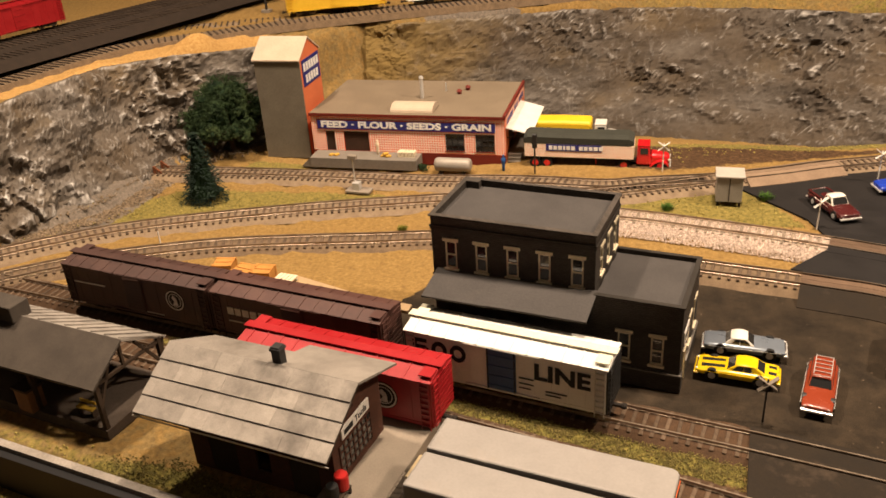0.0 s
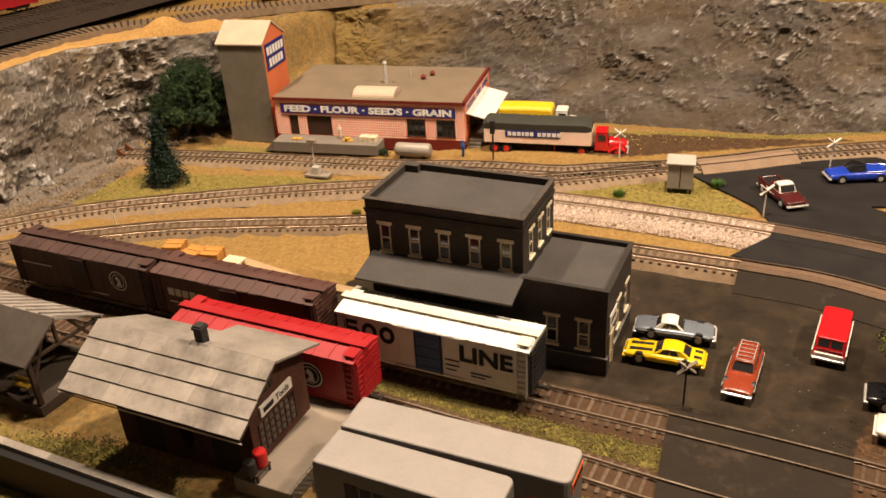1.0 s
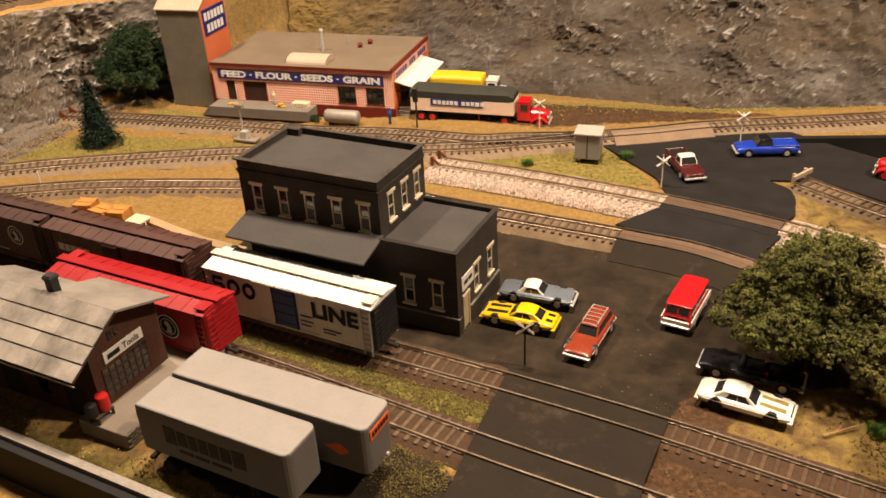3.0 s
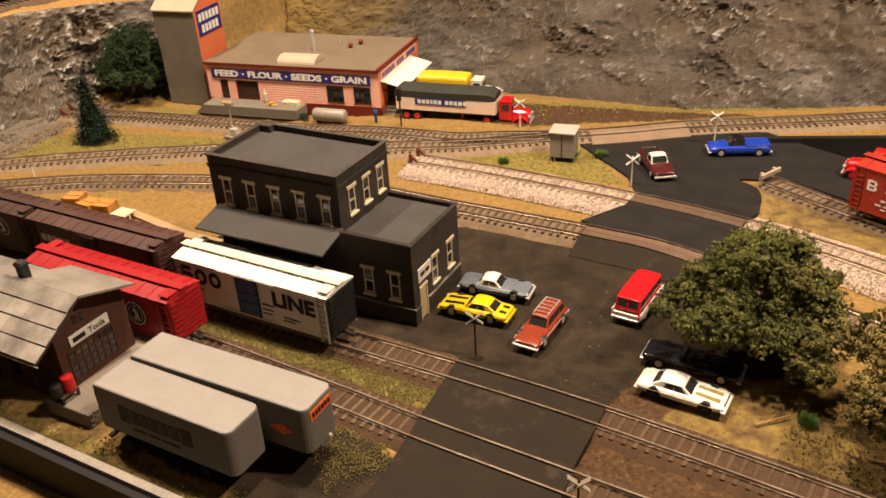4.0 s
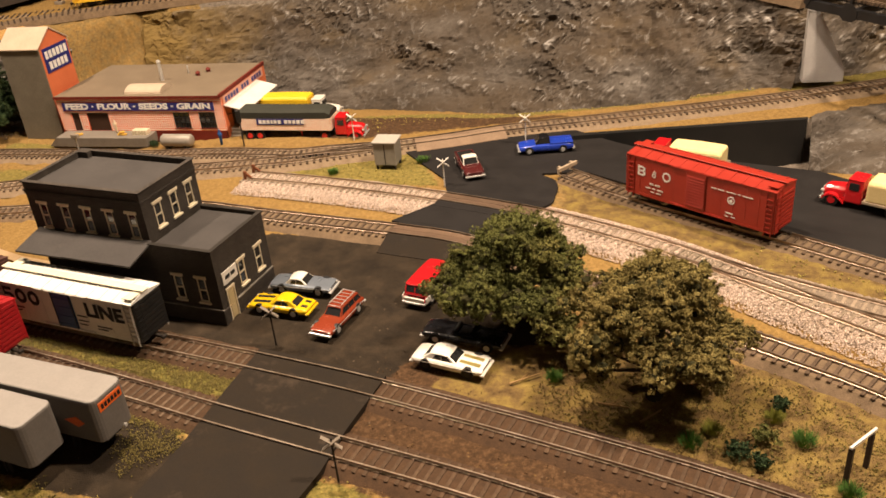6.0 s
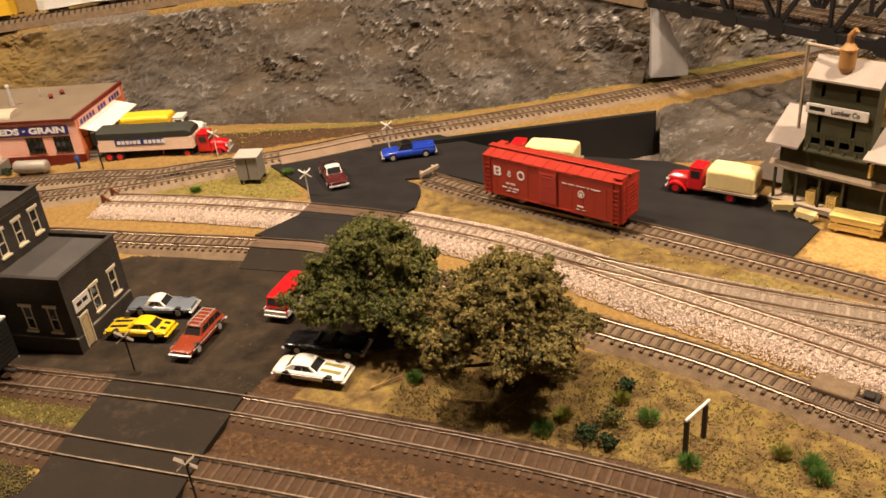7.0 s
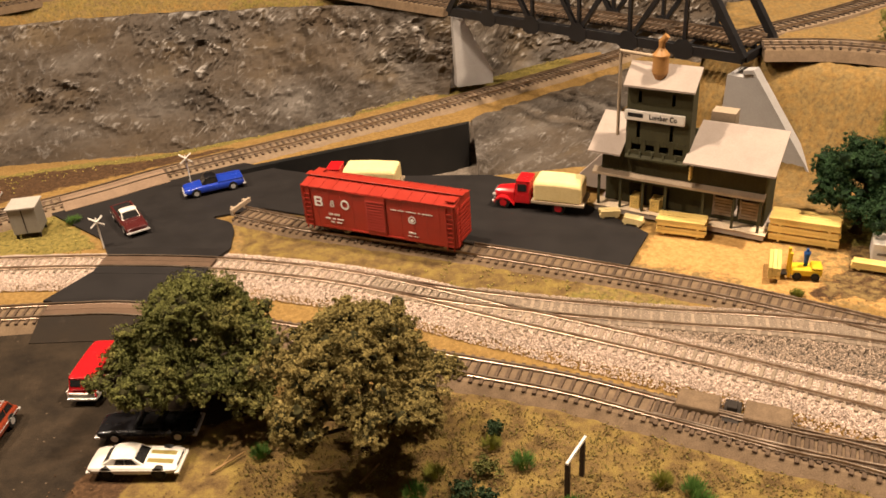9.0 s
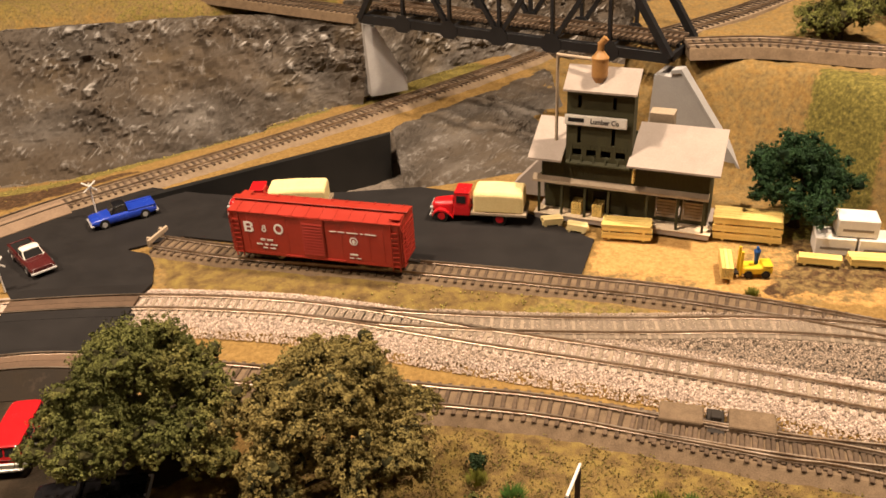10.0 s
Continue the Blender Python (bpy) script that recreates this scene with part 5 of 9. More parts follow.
    box(cap, T1, 1.7, -1.7, -0.1, 13, 14)
    box(cap, 0.1, 1.7, 18.5, LD, 13, 14)
    part("plinth_cap", cap, surf("worn_stone_edge", (0.22, 0.2, 0.17), (0.09, 0.08, 0.07), rough=0.7), root, "scuffed pale ledge")
    for a, b, c, d in up:
        sash_window(root, pose((T0 + (a + b) / 2) * MM, 0.004, c * MM), b - a, d - c, TRIM)
    for a, b, c, d in side:
        sash_window(root, pose(T1 * MM, (4 + (a + b) / 2) * MM, c * MM, 0, 0, 90), b - a, d - c, TRIM)
    for a, b, c, d in low:
        sash_window(root, pose((T1 + (a + b) / 2) * MM, 0, c * MM), b - a, d - c, TRIM)
    for a, b, c, d in sd[1:]:
        sash_window(root, pose(0, (a + b) / 2 * MM, c * MM, 0, 0, 90), b - a, d - c, TRIM)
    dr = box(bmesh.new(), -0.8, 0.2, 8.2, 16.8, 0.5, 25.8)
    box(dr, 0.2, 0.6, 9.4, 15.6, 3, 12)
    box(dr, 0.2, 0.6, 9.4, 15.6, 14, 23.5)
    door = part("door", dr, PALE_DOOR, root, "cream panelled door")
    part("doorframe", box(box(bmesh.new(), -0.3, 1.0, 7.2, 8.2, 0, 26.8), -0.3, 1.0, 16.8, 17.8, 0, 26.8), TRIM, door)
    part("transom", box(bmesh.new(), -0.3, 1.3, 6.8, 18.2, 26.8, 28.4), TRIM, door)
    sg = part("wall_sign", box(bmesh.new(), 0.2, 1.0, 6, 25, 32, 43, 0.1), WHITE, root, "white painted sign")
    part("sign_bar", box(bmesh.new(), 0.9, 1.15, 9, 15, 36, 39.2), INK, sg)
    part("sign_bar", box(bmesh.new(), 0.9, 1.15, 16.4, 22, 36, 39.2), INK, sg)
    # freight doors and the long awning
    for a, b, c, d in dn:
        dk = part("freight_door", box(bmesh.new(), T0 + a, T0 + b, 5.2, 6.4, c, d), ROOM_DARK, root)
    for a, b, lift in ((T0 + 3.2, T0 + 52, 0.0), (T0 + 51, T1 + 2, 0.5)):
        aw = prism(bmesh.new(), [(4.2, 66 + lift), (4.2, 64.6 + lift), (-25.6, 57.6 + lift), (-25.6, 59 + lift)], a, b, "x")
        part("awning", aw, DEPOT_ROOF, root, "long sloping tar-paper awning")
    br = bmesh.new()
    for i in range(5):
        x = T0 + 6 + i * 23
        bar(br, (x, 3.6, 44), (x, -22, 57.5), 1.2)
    part("awning_bracket", br, BLACK, root)
    part("floor_slab", box(bmesh.new(), T0 + t, T1 - t, 4 + t, 4 + D - t, 0.2, 1), ROOM_DARK, root)
    return root


depot(pose(0.0924, 0.5418, -0.0008, 0, 0, -5.0))


# ---- feed mill ----
CHECK = checks("orange_white_check", (0.8, 0.13, 0.045), (0.92, 0.82, 0.7), 0.00205)
MILL_ORANGE = surf("orange_wall", (0.66, 0.18, 0.075), (0.58, 0.15, 0.06), rough=0.6, bump=0.05)
MILL_RED = surf("dark_red_base", (0.16, 0.022, 0.014), (0.11, 0.016, 0.01), rough=0.6, bump=0.05)
MILL_ROOF = surf("tan_roof", (0.2, 0.155, 0.105), (0.15, 0.115, 0.078), rough=0.8, bump=0.1, fine=700, coarse=30)
MILL_GREY = surf("grey_metal_siding", (0.17, 0.15, 0.115), (0.13, 0.112, 0.085), rough=0.6, bump=0.05)
SIGN_BLUE = surf("sign_blue", (0.014, 0.018, 0.17), (0.011, 0.014, 0.14), rough=0.5, bump=0.02)
PINK_SIGN = surf("pink_sign", (0.72, 0.4, 0.3), (0.62, 0.33, 0.24), rough=0.6, bump=0.03)
DOCK = surf("grey_dock", (0.2, 0.175, 0.145), (0.15, 0.13, 0.105), rough=0.75, bump=0.15)
OPENING = surf("brown_opening", (0.06, 0.03, 0.018), (0.04, 0.02, 0.012), rough=0.8, bump=0)
PINK_ROOF = surf("beige_roof", (0.5, 0.4, 0.3), (0.42, 0.33, 0.24), rough=0.7, bump=0.05)


def feed_mill(m):
    root = thing("feed_mill", m, "orange and white checked feed mill with a blue sign", "building")
    L, D, H = 231.0, 134.0, 58.0
    part("front_wall", wall_with_holes(bmesh.new(), L, 14, H, 2, [(16.5, 28, 14, 38), (39, 70, 14, 38), (162, 184, 17.5, 38), (197, 219, 17.5, 38)], Matrix()), CHECK, root, "orange and white checked wall")
    part("base_course", box(bmesh.new(), 0, L, 0, 2, 0, 13.9), MILL_RED, root, "dark red base course")
    part("side_wall", box(bmesh.new(), L - 2, L, 2, 22, 0, H), MILL_ORANGE, root)
    part("side_wall", box(bmesh.new(), L - 2, L, 64, D, 0, H), MILL_ORANGE, root)
    part("side_wall", box(bmesh.new(), L - 2, L, 22, 64, 36, H), MILL_ORANGE, root)
    part("side_wall", box(bmesh.new(), 0, 2, 2, D, 0, H), MILL_ORANGE, root)
    part("back_wall", box(bmesh.new(), 2, L - 2, D - 2, D, 0, H), MILL_ORANGE, root)
    part("roof", box(bmesh.new(), -1, L - 2.2, -1.5, D + 1, H, H + 1.6, 0.2), MILL_ROOF, root, "flat tan roof")
    part("roof_edge", box(box(bmesh.new(), L - 2.1, L + 0.8, -1.5, D + 1, H - 1, H + 3.4, 0.2), -1.2, L + 0.8, -2.1, -1.55, H - 1.5, H + 1.9), MILL_RED, root, "dark red edge")
    sg = part("sign_board", box(bmesh.new(), 8, L - 11, -1.1, -0.05, 40.5, 52, 0.1), SIGN_BLUE, root, "blue sign board with white letters")
    tx = words("lettering", "FEED \u00b7 FLOUR \u00b7 SEEDS \u00b7 GRAIN", 10.4, on_front(0.1142, -0.00125, 0.0462), INK_WHITE, sg, thick=0.25, bold=0.46)
    xs = [v.co.x for v in tx.data.vertices]
    tx.matrix_basis = tx.matrix_basis @ Matrix.Diagonal((0.203 / (max(xs) - min(xs)), 1, 1, 1))
    part("sign_border", box(box(bmesh.new(), 8, L - 11, -1.3, -1.0, 51.5, 52.1), 8, L - 11, -1.3, -1.0, 40.4, 41.0), MILL_RED, sg)
    for a, b in ((16.5, 28), (39, 70)):
        part("freight_door", box(bmesh.new(), a, b, 1.4, 2.0, 14, 38), OPENING, root, "dark brown doorway")
    for a, b in ((162, 184), (197, 219)):
        win = part("window", box(bmesh.new(), a, b, 1.1, 1.3, 17.5, 38), GLASS_DARK, root, "dark window with black steel bars")
        for k in range(4):
            x = a + 0.5 + k * (b - a - 1) / 3
            part("muntin", box(bmesh.new(), x - 0.5, x + 0.5, 0.1, 1.0, 17.5, 38), BLACK, win)
        for z in (18, 24.5, 31, 37.5):
            part("muntin", box(bmesh.new(), a, b, 0.15, 1.05, z - 0.4, z + 0.4), BLACK, win)
        part("sill", box(bmesh.new(), a - 1, b + 1, -0.6, 0.1, 16.5, 17.5), MILL_RED, win)
    # roof fittings
    st = cyl(bmesh.new(), (120, 62, H), (120, 62, H + 26), 2.3)
    cyl(st, (120, 62, H + 26), (120, 62, H + 28.5), 3.0, 2.0)
    part("smokestack", st, SILVER, root, "dull silver stack", smooth=False)
    part("smokestack", cyl(bmesh.new(), (142, 92, H), (142, 92, H + 12), 1.0), SILVER, root)
    arc = [(8 + 15 * (1 - math.cos(k * math.pi / 10)), H + 1.6 + 7.5 * math.sin(k * math.pi / 10)) for k in range(11)]
    part("roof_hatch", prism(bmesh.new(), arc, 96, 146, "x"), PINK_ROOF, root, "beige barrel-topped roof light", smooth=False)
    for x, y in ((168, 98), (161, 82)):
        v = cyl(bmesh.new(), (x, y, H + 1.5), (x, y, H + 5), 2.6)
        cyl(v, (x, y, H + 5), (x, y, H + 7.5), 3.8, 1.4)
        part("roof_vent", v, MILL_RED, root, "rusty roof vent")
    # side awning and steps
    part("awning", prism(bmesh.new(), [(L, 45), (L, 46.2), (L + 29, 38.6), (L + 29, 37.4)], 4, 104, "y"), WHITE, root, "white sloping awning")
    br = bmesh.new()
    for y in (10, 50, 94):
        bar(br, (L, y, 32), (L + 26, y, 38), 1.0)
    part("awning_bracket", br, BLACK, root)
    sd = part("side_sign", box(bmesh.new(), L + 0.05, L + 0.7, 6, 126, H - 13, H - 2, 0.05), PINK_SIGN, root, "pink sign board with blue bars")
    for k in range(14):
        if k not in (5, 9):
            part("sign_bar", box(bmesh.new(), L + 0.6, L + 1.0, 10 + k * 8, 15.6 + k * 8, H - 10.4, H - 4.4), SIGN_BLUE, sd)
    part("side_dock", box(bmesh.new(), L + 0.1, L + 20, 12, 96, 0, 14, 0.3), DOCK, root)
    part("doorway", box(bmesh.new(), L - 1.6, L - 1.2, 22, 64, 14.1, 36), OPENING, root)
    stp = bmesh.new()
    for i in range(4):
        box(stp, L + 2, L + 16, 12 - 3.2 * (4 - i), 12.05 - 3.2 * (3 - i), 0, 3.4 * (i + 1) - 0.4)
    part("steps", stp, DOCK, root, "grey steps")
    # front dock
    part("dock", box(bmesh.new(), 4, 133, -26, -0.1, 2, 14, 0.3), DOCK, root, "grey loading dock")
    part("dock_ramp", prism(bmesh.new(), [(4, 2), (4, 13.5), (-8, 2)], -25, -1, "y"), DOCK, root)
    # tall elevator
    ex0, ex1, ey0, ey1, eh = -65.0, -8.0, 6.0, 66.0, 119.0
    part("elevator_wall", box(bmesh.new(), ex0, ex1, ey0, ey0 + 2, 0, eh), MILL_GREY, root, "grey-brown metal wall")
    part("elevator_wall", box(bmesh.new(), ex0, ex0 + 2, ey0 + 2, ey1, 0, eh), MILL_GREY, root)
    part("elevator_wall", box(bmesh.new(), ex0 + 2, ex1 - 2, ey1 - 2, ey1, 0, eh), MILL_GREY, root)
    gab = [(ey0 + 2, 0), (ey0 + 2, eh), ((ey0 + ey1) / 2, eh + 19), (ey1, eh), (ey1, 0)]
    part("elevator_gable", prism(bmesh.new(), gab, ex1 - 2, ex1, "x"), MILL_ORANGE, root, "orange gable end")
    part("elevator_gable", prism(bmesh.new(), gab, ex0, ex0 + 1.9, "x"), MILL_GREY, root)
    my = (ey0 + ey1) / 2
    part("elevator_roof", prism(bmesh.new(), [(ey0 - 2, eh - 0.6), (ey0 - 2, eh + 0.9), (my, eh + 21.4), (my, eh + 19.6)], ex0 - 1.5, ex1 + 1.5, "x"), PINK_ROOF, root, "beige pitched roof")
    part("elevator_roof", prism(bmesh.new(), [(ey1 + 2, eh - 0.6), (ey1 + 2, eh + 0.9), (my, eh + 21.4), (my, eh + 19.6)], ex0 - 1.5, ex1 + 1.5, "x"), PINK_ROOF, root)
    sg = part("elevator_sign", box(bmesh.new(), ex1 + 0.1, ex1 + 0.8, ey0 + 6, ey1 - 3, 86, 117, 0.1), SIGN_BLUE, root, "blue sign with white bars")
    for i in range(6):
        y = ey0 + 9 + i * 7.8
        part("sign_bar", box(bmesh.new(), ex1 + 0.7, ex1 + 1.1, y, y + 5.6, 103.5, 113), INK_WHITE, sg)
        if i < 5:
            part("sign_bar", box(bmesh.new(), ex1 + 0.7, ex1 + 1.1, y + 3.5, y + 9.2, 89.5, 99), INK_WHITE, sg)
    return root


feed_mill(pose(-0.357, 0.9165, -0.0105, 0, 0, 4.2))

# ---- freight house with a slate roof ----
BRICK_RED = bricks("brown_brick", (0.098, 0.037, 0.021), (0.07, 0.026, 0.0155), (0.05, 0.033, 0.025))
SLATE = surf("weathered_grey_shingle", (0.34, 0.305, 0.265), (0.21, 0.188, 0.162), rough=0.8, fine=1600, coarse=70, bump=0.35, vary=0.12, dirt=(0.13, 0.115, 0.1), dirt_at=0.57)
FELT = surf("grey_felt", (0.255, 0.228, 0.196), (0.16, 0.142, 0.122), rough=0.85, fine=1600, coarse=45, bump=0.35, dirt=(0.12, 0.105, 0.09), dirt_at=0.57)
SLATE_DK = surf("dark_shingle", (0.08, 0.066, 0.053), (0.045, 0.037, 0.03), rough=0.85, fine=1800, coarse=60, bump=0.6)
CONCRETE = surf("concrete", (0.27, 0.23, 0.18), (0.2, 0.165, 0.13), rough=0.85, fine=1000, coarse=60, bump=0.3)
WOOD_DK = surf("dark_timber", (0.05, 0.032, 0.02), (0.03, 0.02, 0.013), rough=0.8, bump=0.3)
RED_PLASTIC = surf("red_barrel", (0.5, 0.015, 0.012), rough=0.45, bump=0.03)


def roof_slab(p0, p1, p2, p3, th):
    """A slab under four corners (millimetres)."""
    bm = bmesh.new()
    top = [bm.verts.new(p) for p in (p0, p1, p2, p3)]
    bot = [bm.verts.new(Vector(p) - Vector((0, 0, th))) for p in (p0, p1, p2, p3)]
    bm.faces.new(top)
    bm.faces.new(bot[::-1])
    for i in range(4):
        bm.faces.new((top[i], bot[i], bot[(i + 1) % 4], top[(i + 1) % 4]))
    bmesh.ops.recalc_face_normals(bm, faces=bm.faces)
    return bm


def freight_house(m):
    root = thing("freight_house", m, "brown brick freight house with a weathered grey shingle roof", "building")
    # x along the ridge, y across; a steep front slope and a long low rear slope
    L, E, R, RY = 127.0, 52.0, 76.0, 39.0
    WX0, WX1, WY0, WY1 = 16.0, 119.0, 20.0, 78.0

    def roof_z(y):
        return E + (R - E) * y / RY if y < RY else R - (y - RY) * 0.335
    part("front_wall", wall_with_holes(bmesh.new(), WX1 - WX0 - 2, 0, roof_z(WY0) - 1.5, 2, [(14, 34, 0.5, 26), (48, 58, 10, 26), (72, 92, 0.5, 26)], Matrix.Translation((WX0, WY0, 0))), BRICK_RED, root)
    part("back_wall", box(bmesh.new(), 73, WX1 - 2, WY1 - 2, WY1, 0, roof_z(WY1) - 2), BRICK_RED, root)
    part("back_wall", box(bmesh.new(), WX0 + 2.1, 70.9, 60, 62, 0, roof_z(62) - 2), BRICK_RED, root)
    part("back_wall", prism(bmesh.new(), [(60, 0), (60, roof_z(60) - 2), (WY1, roof_z(WY1) - 2), (WY1, 0)], 71, 72.9, "x"), BRICK_RED, root)
    g = [(WY0, 0), (WY0, roof_z(WY0) - 1.6), (RY, R - 2), (WY1, roof_z(WY1) - 2), (WY1, 0)]
    part("gable_wall", prism(bmesh.new(), [(WY0 + 2.1, 0), (WY0 + 2.1, roof_z(WY0) - 1.6), (RY, R - 2), (58, roof_z(58) - 2), (58, 0)], WX0, WX0 + 2, "x"), BRICK_RED, root)
    part("gable_wall", prism(bmesh.new(), g, WX1 - 1.9, WX1, "x"), BRICK_RED, root, "brown brick gable")
    ys = [27 + k * 5.2 for k in range(8)]
    win = part("window", box(bmesh.new(), WX1 + 0.05, WX1 + 0.3, ys[0], ys[-1], 16, 37), GLASS_DARK, root, "many-paned dark window")
    for y in ys:
        part("muntin", box(bmesh.new(), WX1, WX1 + 0.8, y - 0.45, y + 0.45, 15.7, 37.3), BRICK_RED, win)
    for z in (16, 21.2, 26.5, 31.8, 37):
        part("muntin", box(bmesh.new(), WX1 + 0.03, WX1 + 0.75, ys[0], ys[-1], z - 0.4, z + 0.4), BRICK_RED, win)
    for y in (37, 42.5):
        part("attic_window", box(bmesh.new(), WX1 + 0.05, WX1 + 0.6, y, y + 3.6, 53, 59), GLASS_DARK, root)
    sg = part("wall_sign", box(bmesh.new(), WX1 + 0.1, WX1 + 1.4, 30, 62, 40, 47.5, 0.1), WHITE, root, "white sign")
    words("lettering", "Tools", 6.2, pose((WX1 + 1.5) * MM, 0.0518, 0.0436, 90, 0, 90), INK, sg, thick=0.2, squeeze=0.95, bold=0.1)
    part("sign_bar", box(bmesh.new(), WX1 + 1.3, WX1 + 1.6, 32.5, 42.5, 42, 45.4), INK, sg)
    for a, b in ((WX0 + 14, WX0 + 34), (WX0 + 72, WX0 + 92)):
        part("freight_door", box(bmesh.new(), a, b, WY0 + 0.8, WY0 + 1.6, 0.5, 26), WOOD_DK, root, "dark plank door")
    # near slope: four courses of big shingles, each a little proud of the next
    n = 4
    for i in range(n):
        y0, y1 = -1 + i * (RY + 1) / n, -1 + (i + 1) * (RY + 1) / n
        cuts = [-2 + k * 16.8 + (6 if i % 2 else 0) for k in range(9)]
        cuts = [-2] + [c for c in cuts if 3 < c < L - 3] + [L + 3]
        for k, (x0, x1) in enumerate(zip(cuts, cuts[1:])):
            u = 0.12 * ((k * 7 + i * 3) % 3)
            s = roof_slab((x0 + 0.05, y0 - 0.8, roof_z(y0) + 0.95 + u), (x1 - 0.05, y0 - 0.8, roof_z(y0) + 0.95 + u), (x1 - 0.05, y1, roof_z(y1) + 0.4), (x0 + 0.05, y1, roof_z(y1) + 0.4), 0.7)
            part("shingle", s, SLATE, root)
    part("gutter", bar(bmesh.new(), (-3, -1.6, E - 2.6), (L + 4, -1.6, E - 2.6), 0.7), SILVER, root, "thin pale gutter wire")
    part("roof_deck", roof_slab((-2, -1, E), (L + 3, -1, E), (L + 3, RY, R), (-2, RY, R), 1.8), WOOD_DK, root)
    part("rear_roof", roof_slab((-2, RY, R + 0.4), (70.9, RY, R + 0.4), (70.9, 64, roof_z(64) + 0.4), (12.5, 63.5, roof_z(63.5) + 0.4), 1.6), FELT, root, "patched grey felt roof")
    part("rear_roof", roof_slab((71, RY, R + 0.5), (L + 3, RY, R + 0.5), (L + 4.5, 80.5, roof_z(80.5) + 0.5), (71, 80, roof_z(80) + 0.5), 1.6), FELT, root, "patched grey felt roof")
    ch = box(bmesh.new(), 72.5, 78.5, 40, 46, 60, 87, 0.3)
    box(ch, 71.9, 79.1, 39.4, 46.6, 84, 86, 0.2)
    part("chimney", ch, BLACK, root, "sooty black chimney")
    part("platform", box(bmesh.new(), 110, 148, 8, 108, 0, 11, 0.4), CONCRETE, root, "concrete platform")
    for j in range(5):
        for k in range(9):
            x = 8.6 + k * 4.4 + (2.0 if j % 2 else 0)
            if x < 44:
                part("stone", box(bmesh.new(), 148, 149.2, x, x + 4.1, j * 2.15 + 0.1, j * 2.15 + 2.0, 0.25), CONCRETE, root)
    for i in range(4):
        part("step", box(bmesh.new(), 149.4 + i * 3.4, 152.7 + i * 3.4, 46, 66, 0, 9 - i * 2.2), LUMBER_PALE, root, "pale timber step")
    return root


LUMBER_PALE = surf("pale_timber", (0.5, 0.4, 0.24), (0.4, 0.31, 0.18), rough=0.7, bump=0.15)
FREIGHT = pose(-0.2060, 0.3801, -0.001, 0, 0, -5.6)
freight_house(FREIGHT)


def barrel_mesh(z0, h, r):
    rings = [[(r * k * math.cos(a * math.pi / 8), r * k * math.sin(a * math.pi / 8), z0 + h * z) for a in range(16)] for z, k in ((0, 0.86), (0.06, 0.94), (0.25, 0.98), (0.5, 1.0), (0.75, 0.98), (0.94, 0.94), (1, 0.86))]
    return loft(bmesh.new(), rings)


stand = thing("barrel_stand", FREIGHT @ pose(0.1235, 0.0175, 0.011), "low dark timber stand under two barrels", "stand")
part("top", box(bmesh.new(), -4, 4.5, -9, 4.5, 4.5, 5.5, 0.2), WOOD_DK, stand)
for x, y in ((-3, -8), (3.4, -8), (-3, 3.4), (3.4, 3.4)):
    part("leg", box(bmesh.new(), x - 0.7, x + 0.7, y - 0.7, y + 0.7, 0, 4.5), WOOD_DK, stand)
single("barrel", barrel_mesh(0, 10.5, 4.3), RED_PLASTIC, FREIGHT @ pose(0.1242, 0.0178, 0.0165), "bright red barrel on a low stand", "barrel", smooth=False)
single("barrel", barrel_mesh(0, 8.5, 3.8), BLACK, FREIGHT @ pose(0.1228, 0.0098, 0.0165), "black barrel beside the red one", "barrel")


def shelter(m):
    root = thing("platform_shelter", m, "open timber platform shelter with a dark shingle roof", "shelter")
    # origin at the near corner of its end; x runs back along the ridge as negative
    L = -190.0
    part("platform", box(bmesh.new(), L, 0, -1, 64, 0, 8, 0.3), DOCK_WOOD, root, "dark plank platform")
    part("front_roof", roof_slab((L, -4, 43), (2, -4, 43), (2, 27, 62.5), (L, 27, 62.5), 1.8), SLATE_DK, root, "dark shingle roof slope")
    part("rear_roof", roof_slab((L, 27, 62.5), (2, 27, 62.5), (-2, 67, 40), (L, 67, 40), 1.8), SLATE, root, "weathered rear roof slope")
    for k in range(16):
        x = L + 10 + k * 12
        part("roof_batten", bar(bmesh.new(), (x, 27.5, 63), (x, 66, 41), 0.8), SLATE, root)
    for x in (-2, -62, -122):
        for y in (1.5, 60):
            part("post", bar(bmesh.new(), (x, y, 8), (x, y, 43), 3.0), WOOD_DK, root)
        for a, b in (((x, 1.5, 24), (x, 16, 52)), ((x, 60, 22), (x, 40, 52)), ((x, 60, 24), (x, 64, 41)), ((x, 0, 42), (x, 64, 40)), ((x, 27, 42), (x, 27, 60))):
            part("roof_brace", bar(bmesh.new(), a, b, 2.0), WOOD_DK, root)
    part("lantern_roof", box(bmesh.new(), L, -88, 20, 36, 60, 72, 0.5), SLATE_DK, root, "dark roof lantern")
    return root


DOCK_WOOD = surf("platform_boards", (0.085, 0.065, 0.05), (0.055, 0.042, 0.032), rough=0.8, bump=0.3)
shelter(pose(-0.2575, 0.404, -0.001, 0, 0, -6.0))
crate_box = thing("goods_crate", pose(-0.327, 0.411, 0.007, 0, 0, -10), "worn brown goods crate on the platform", "crate")
part("box", box(bmesh.new(), -6, 8, -4, 8, 0, 17, 0.4), surf("brown_crate", (0.2, 0.1, 0.05), (0.13, 0.065, 0.03), rough=0.8), crate_box)
part("lid", box(bmesh.new(), -7, 9, -5, 9, 17, 19, 0.3), WOOD_DK, crate_box)
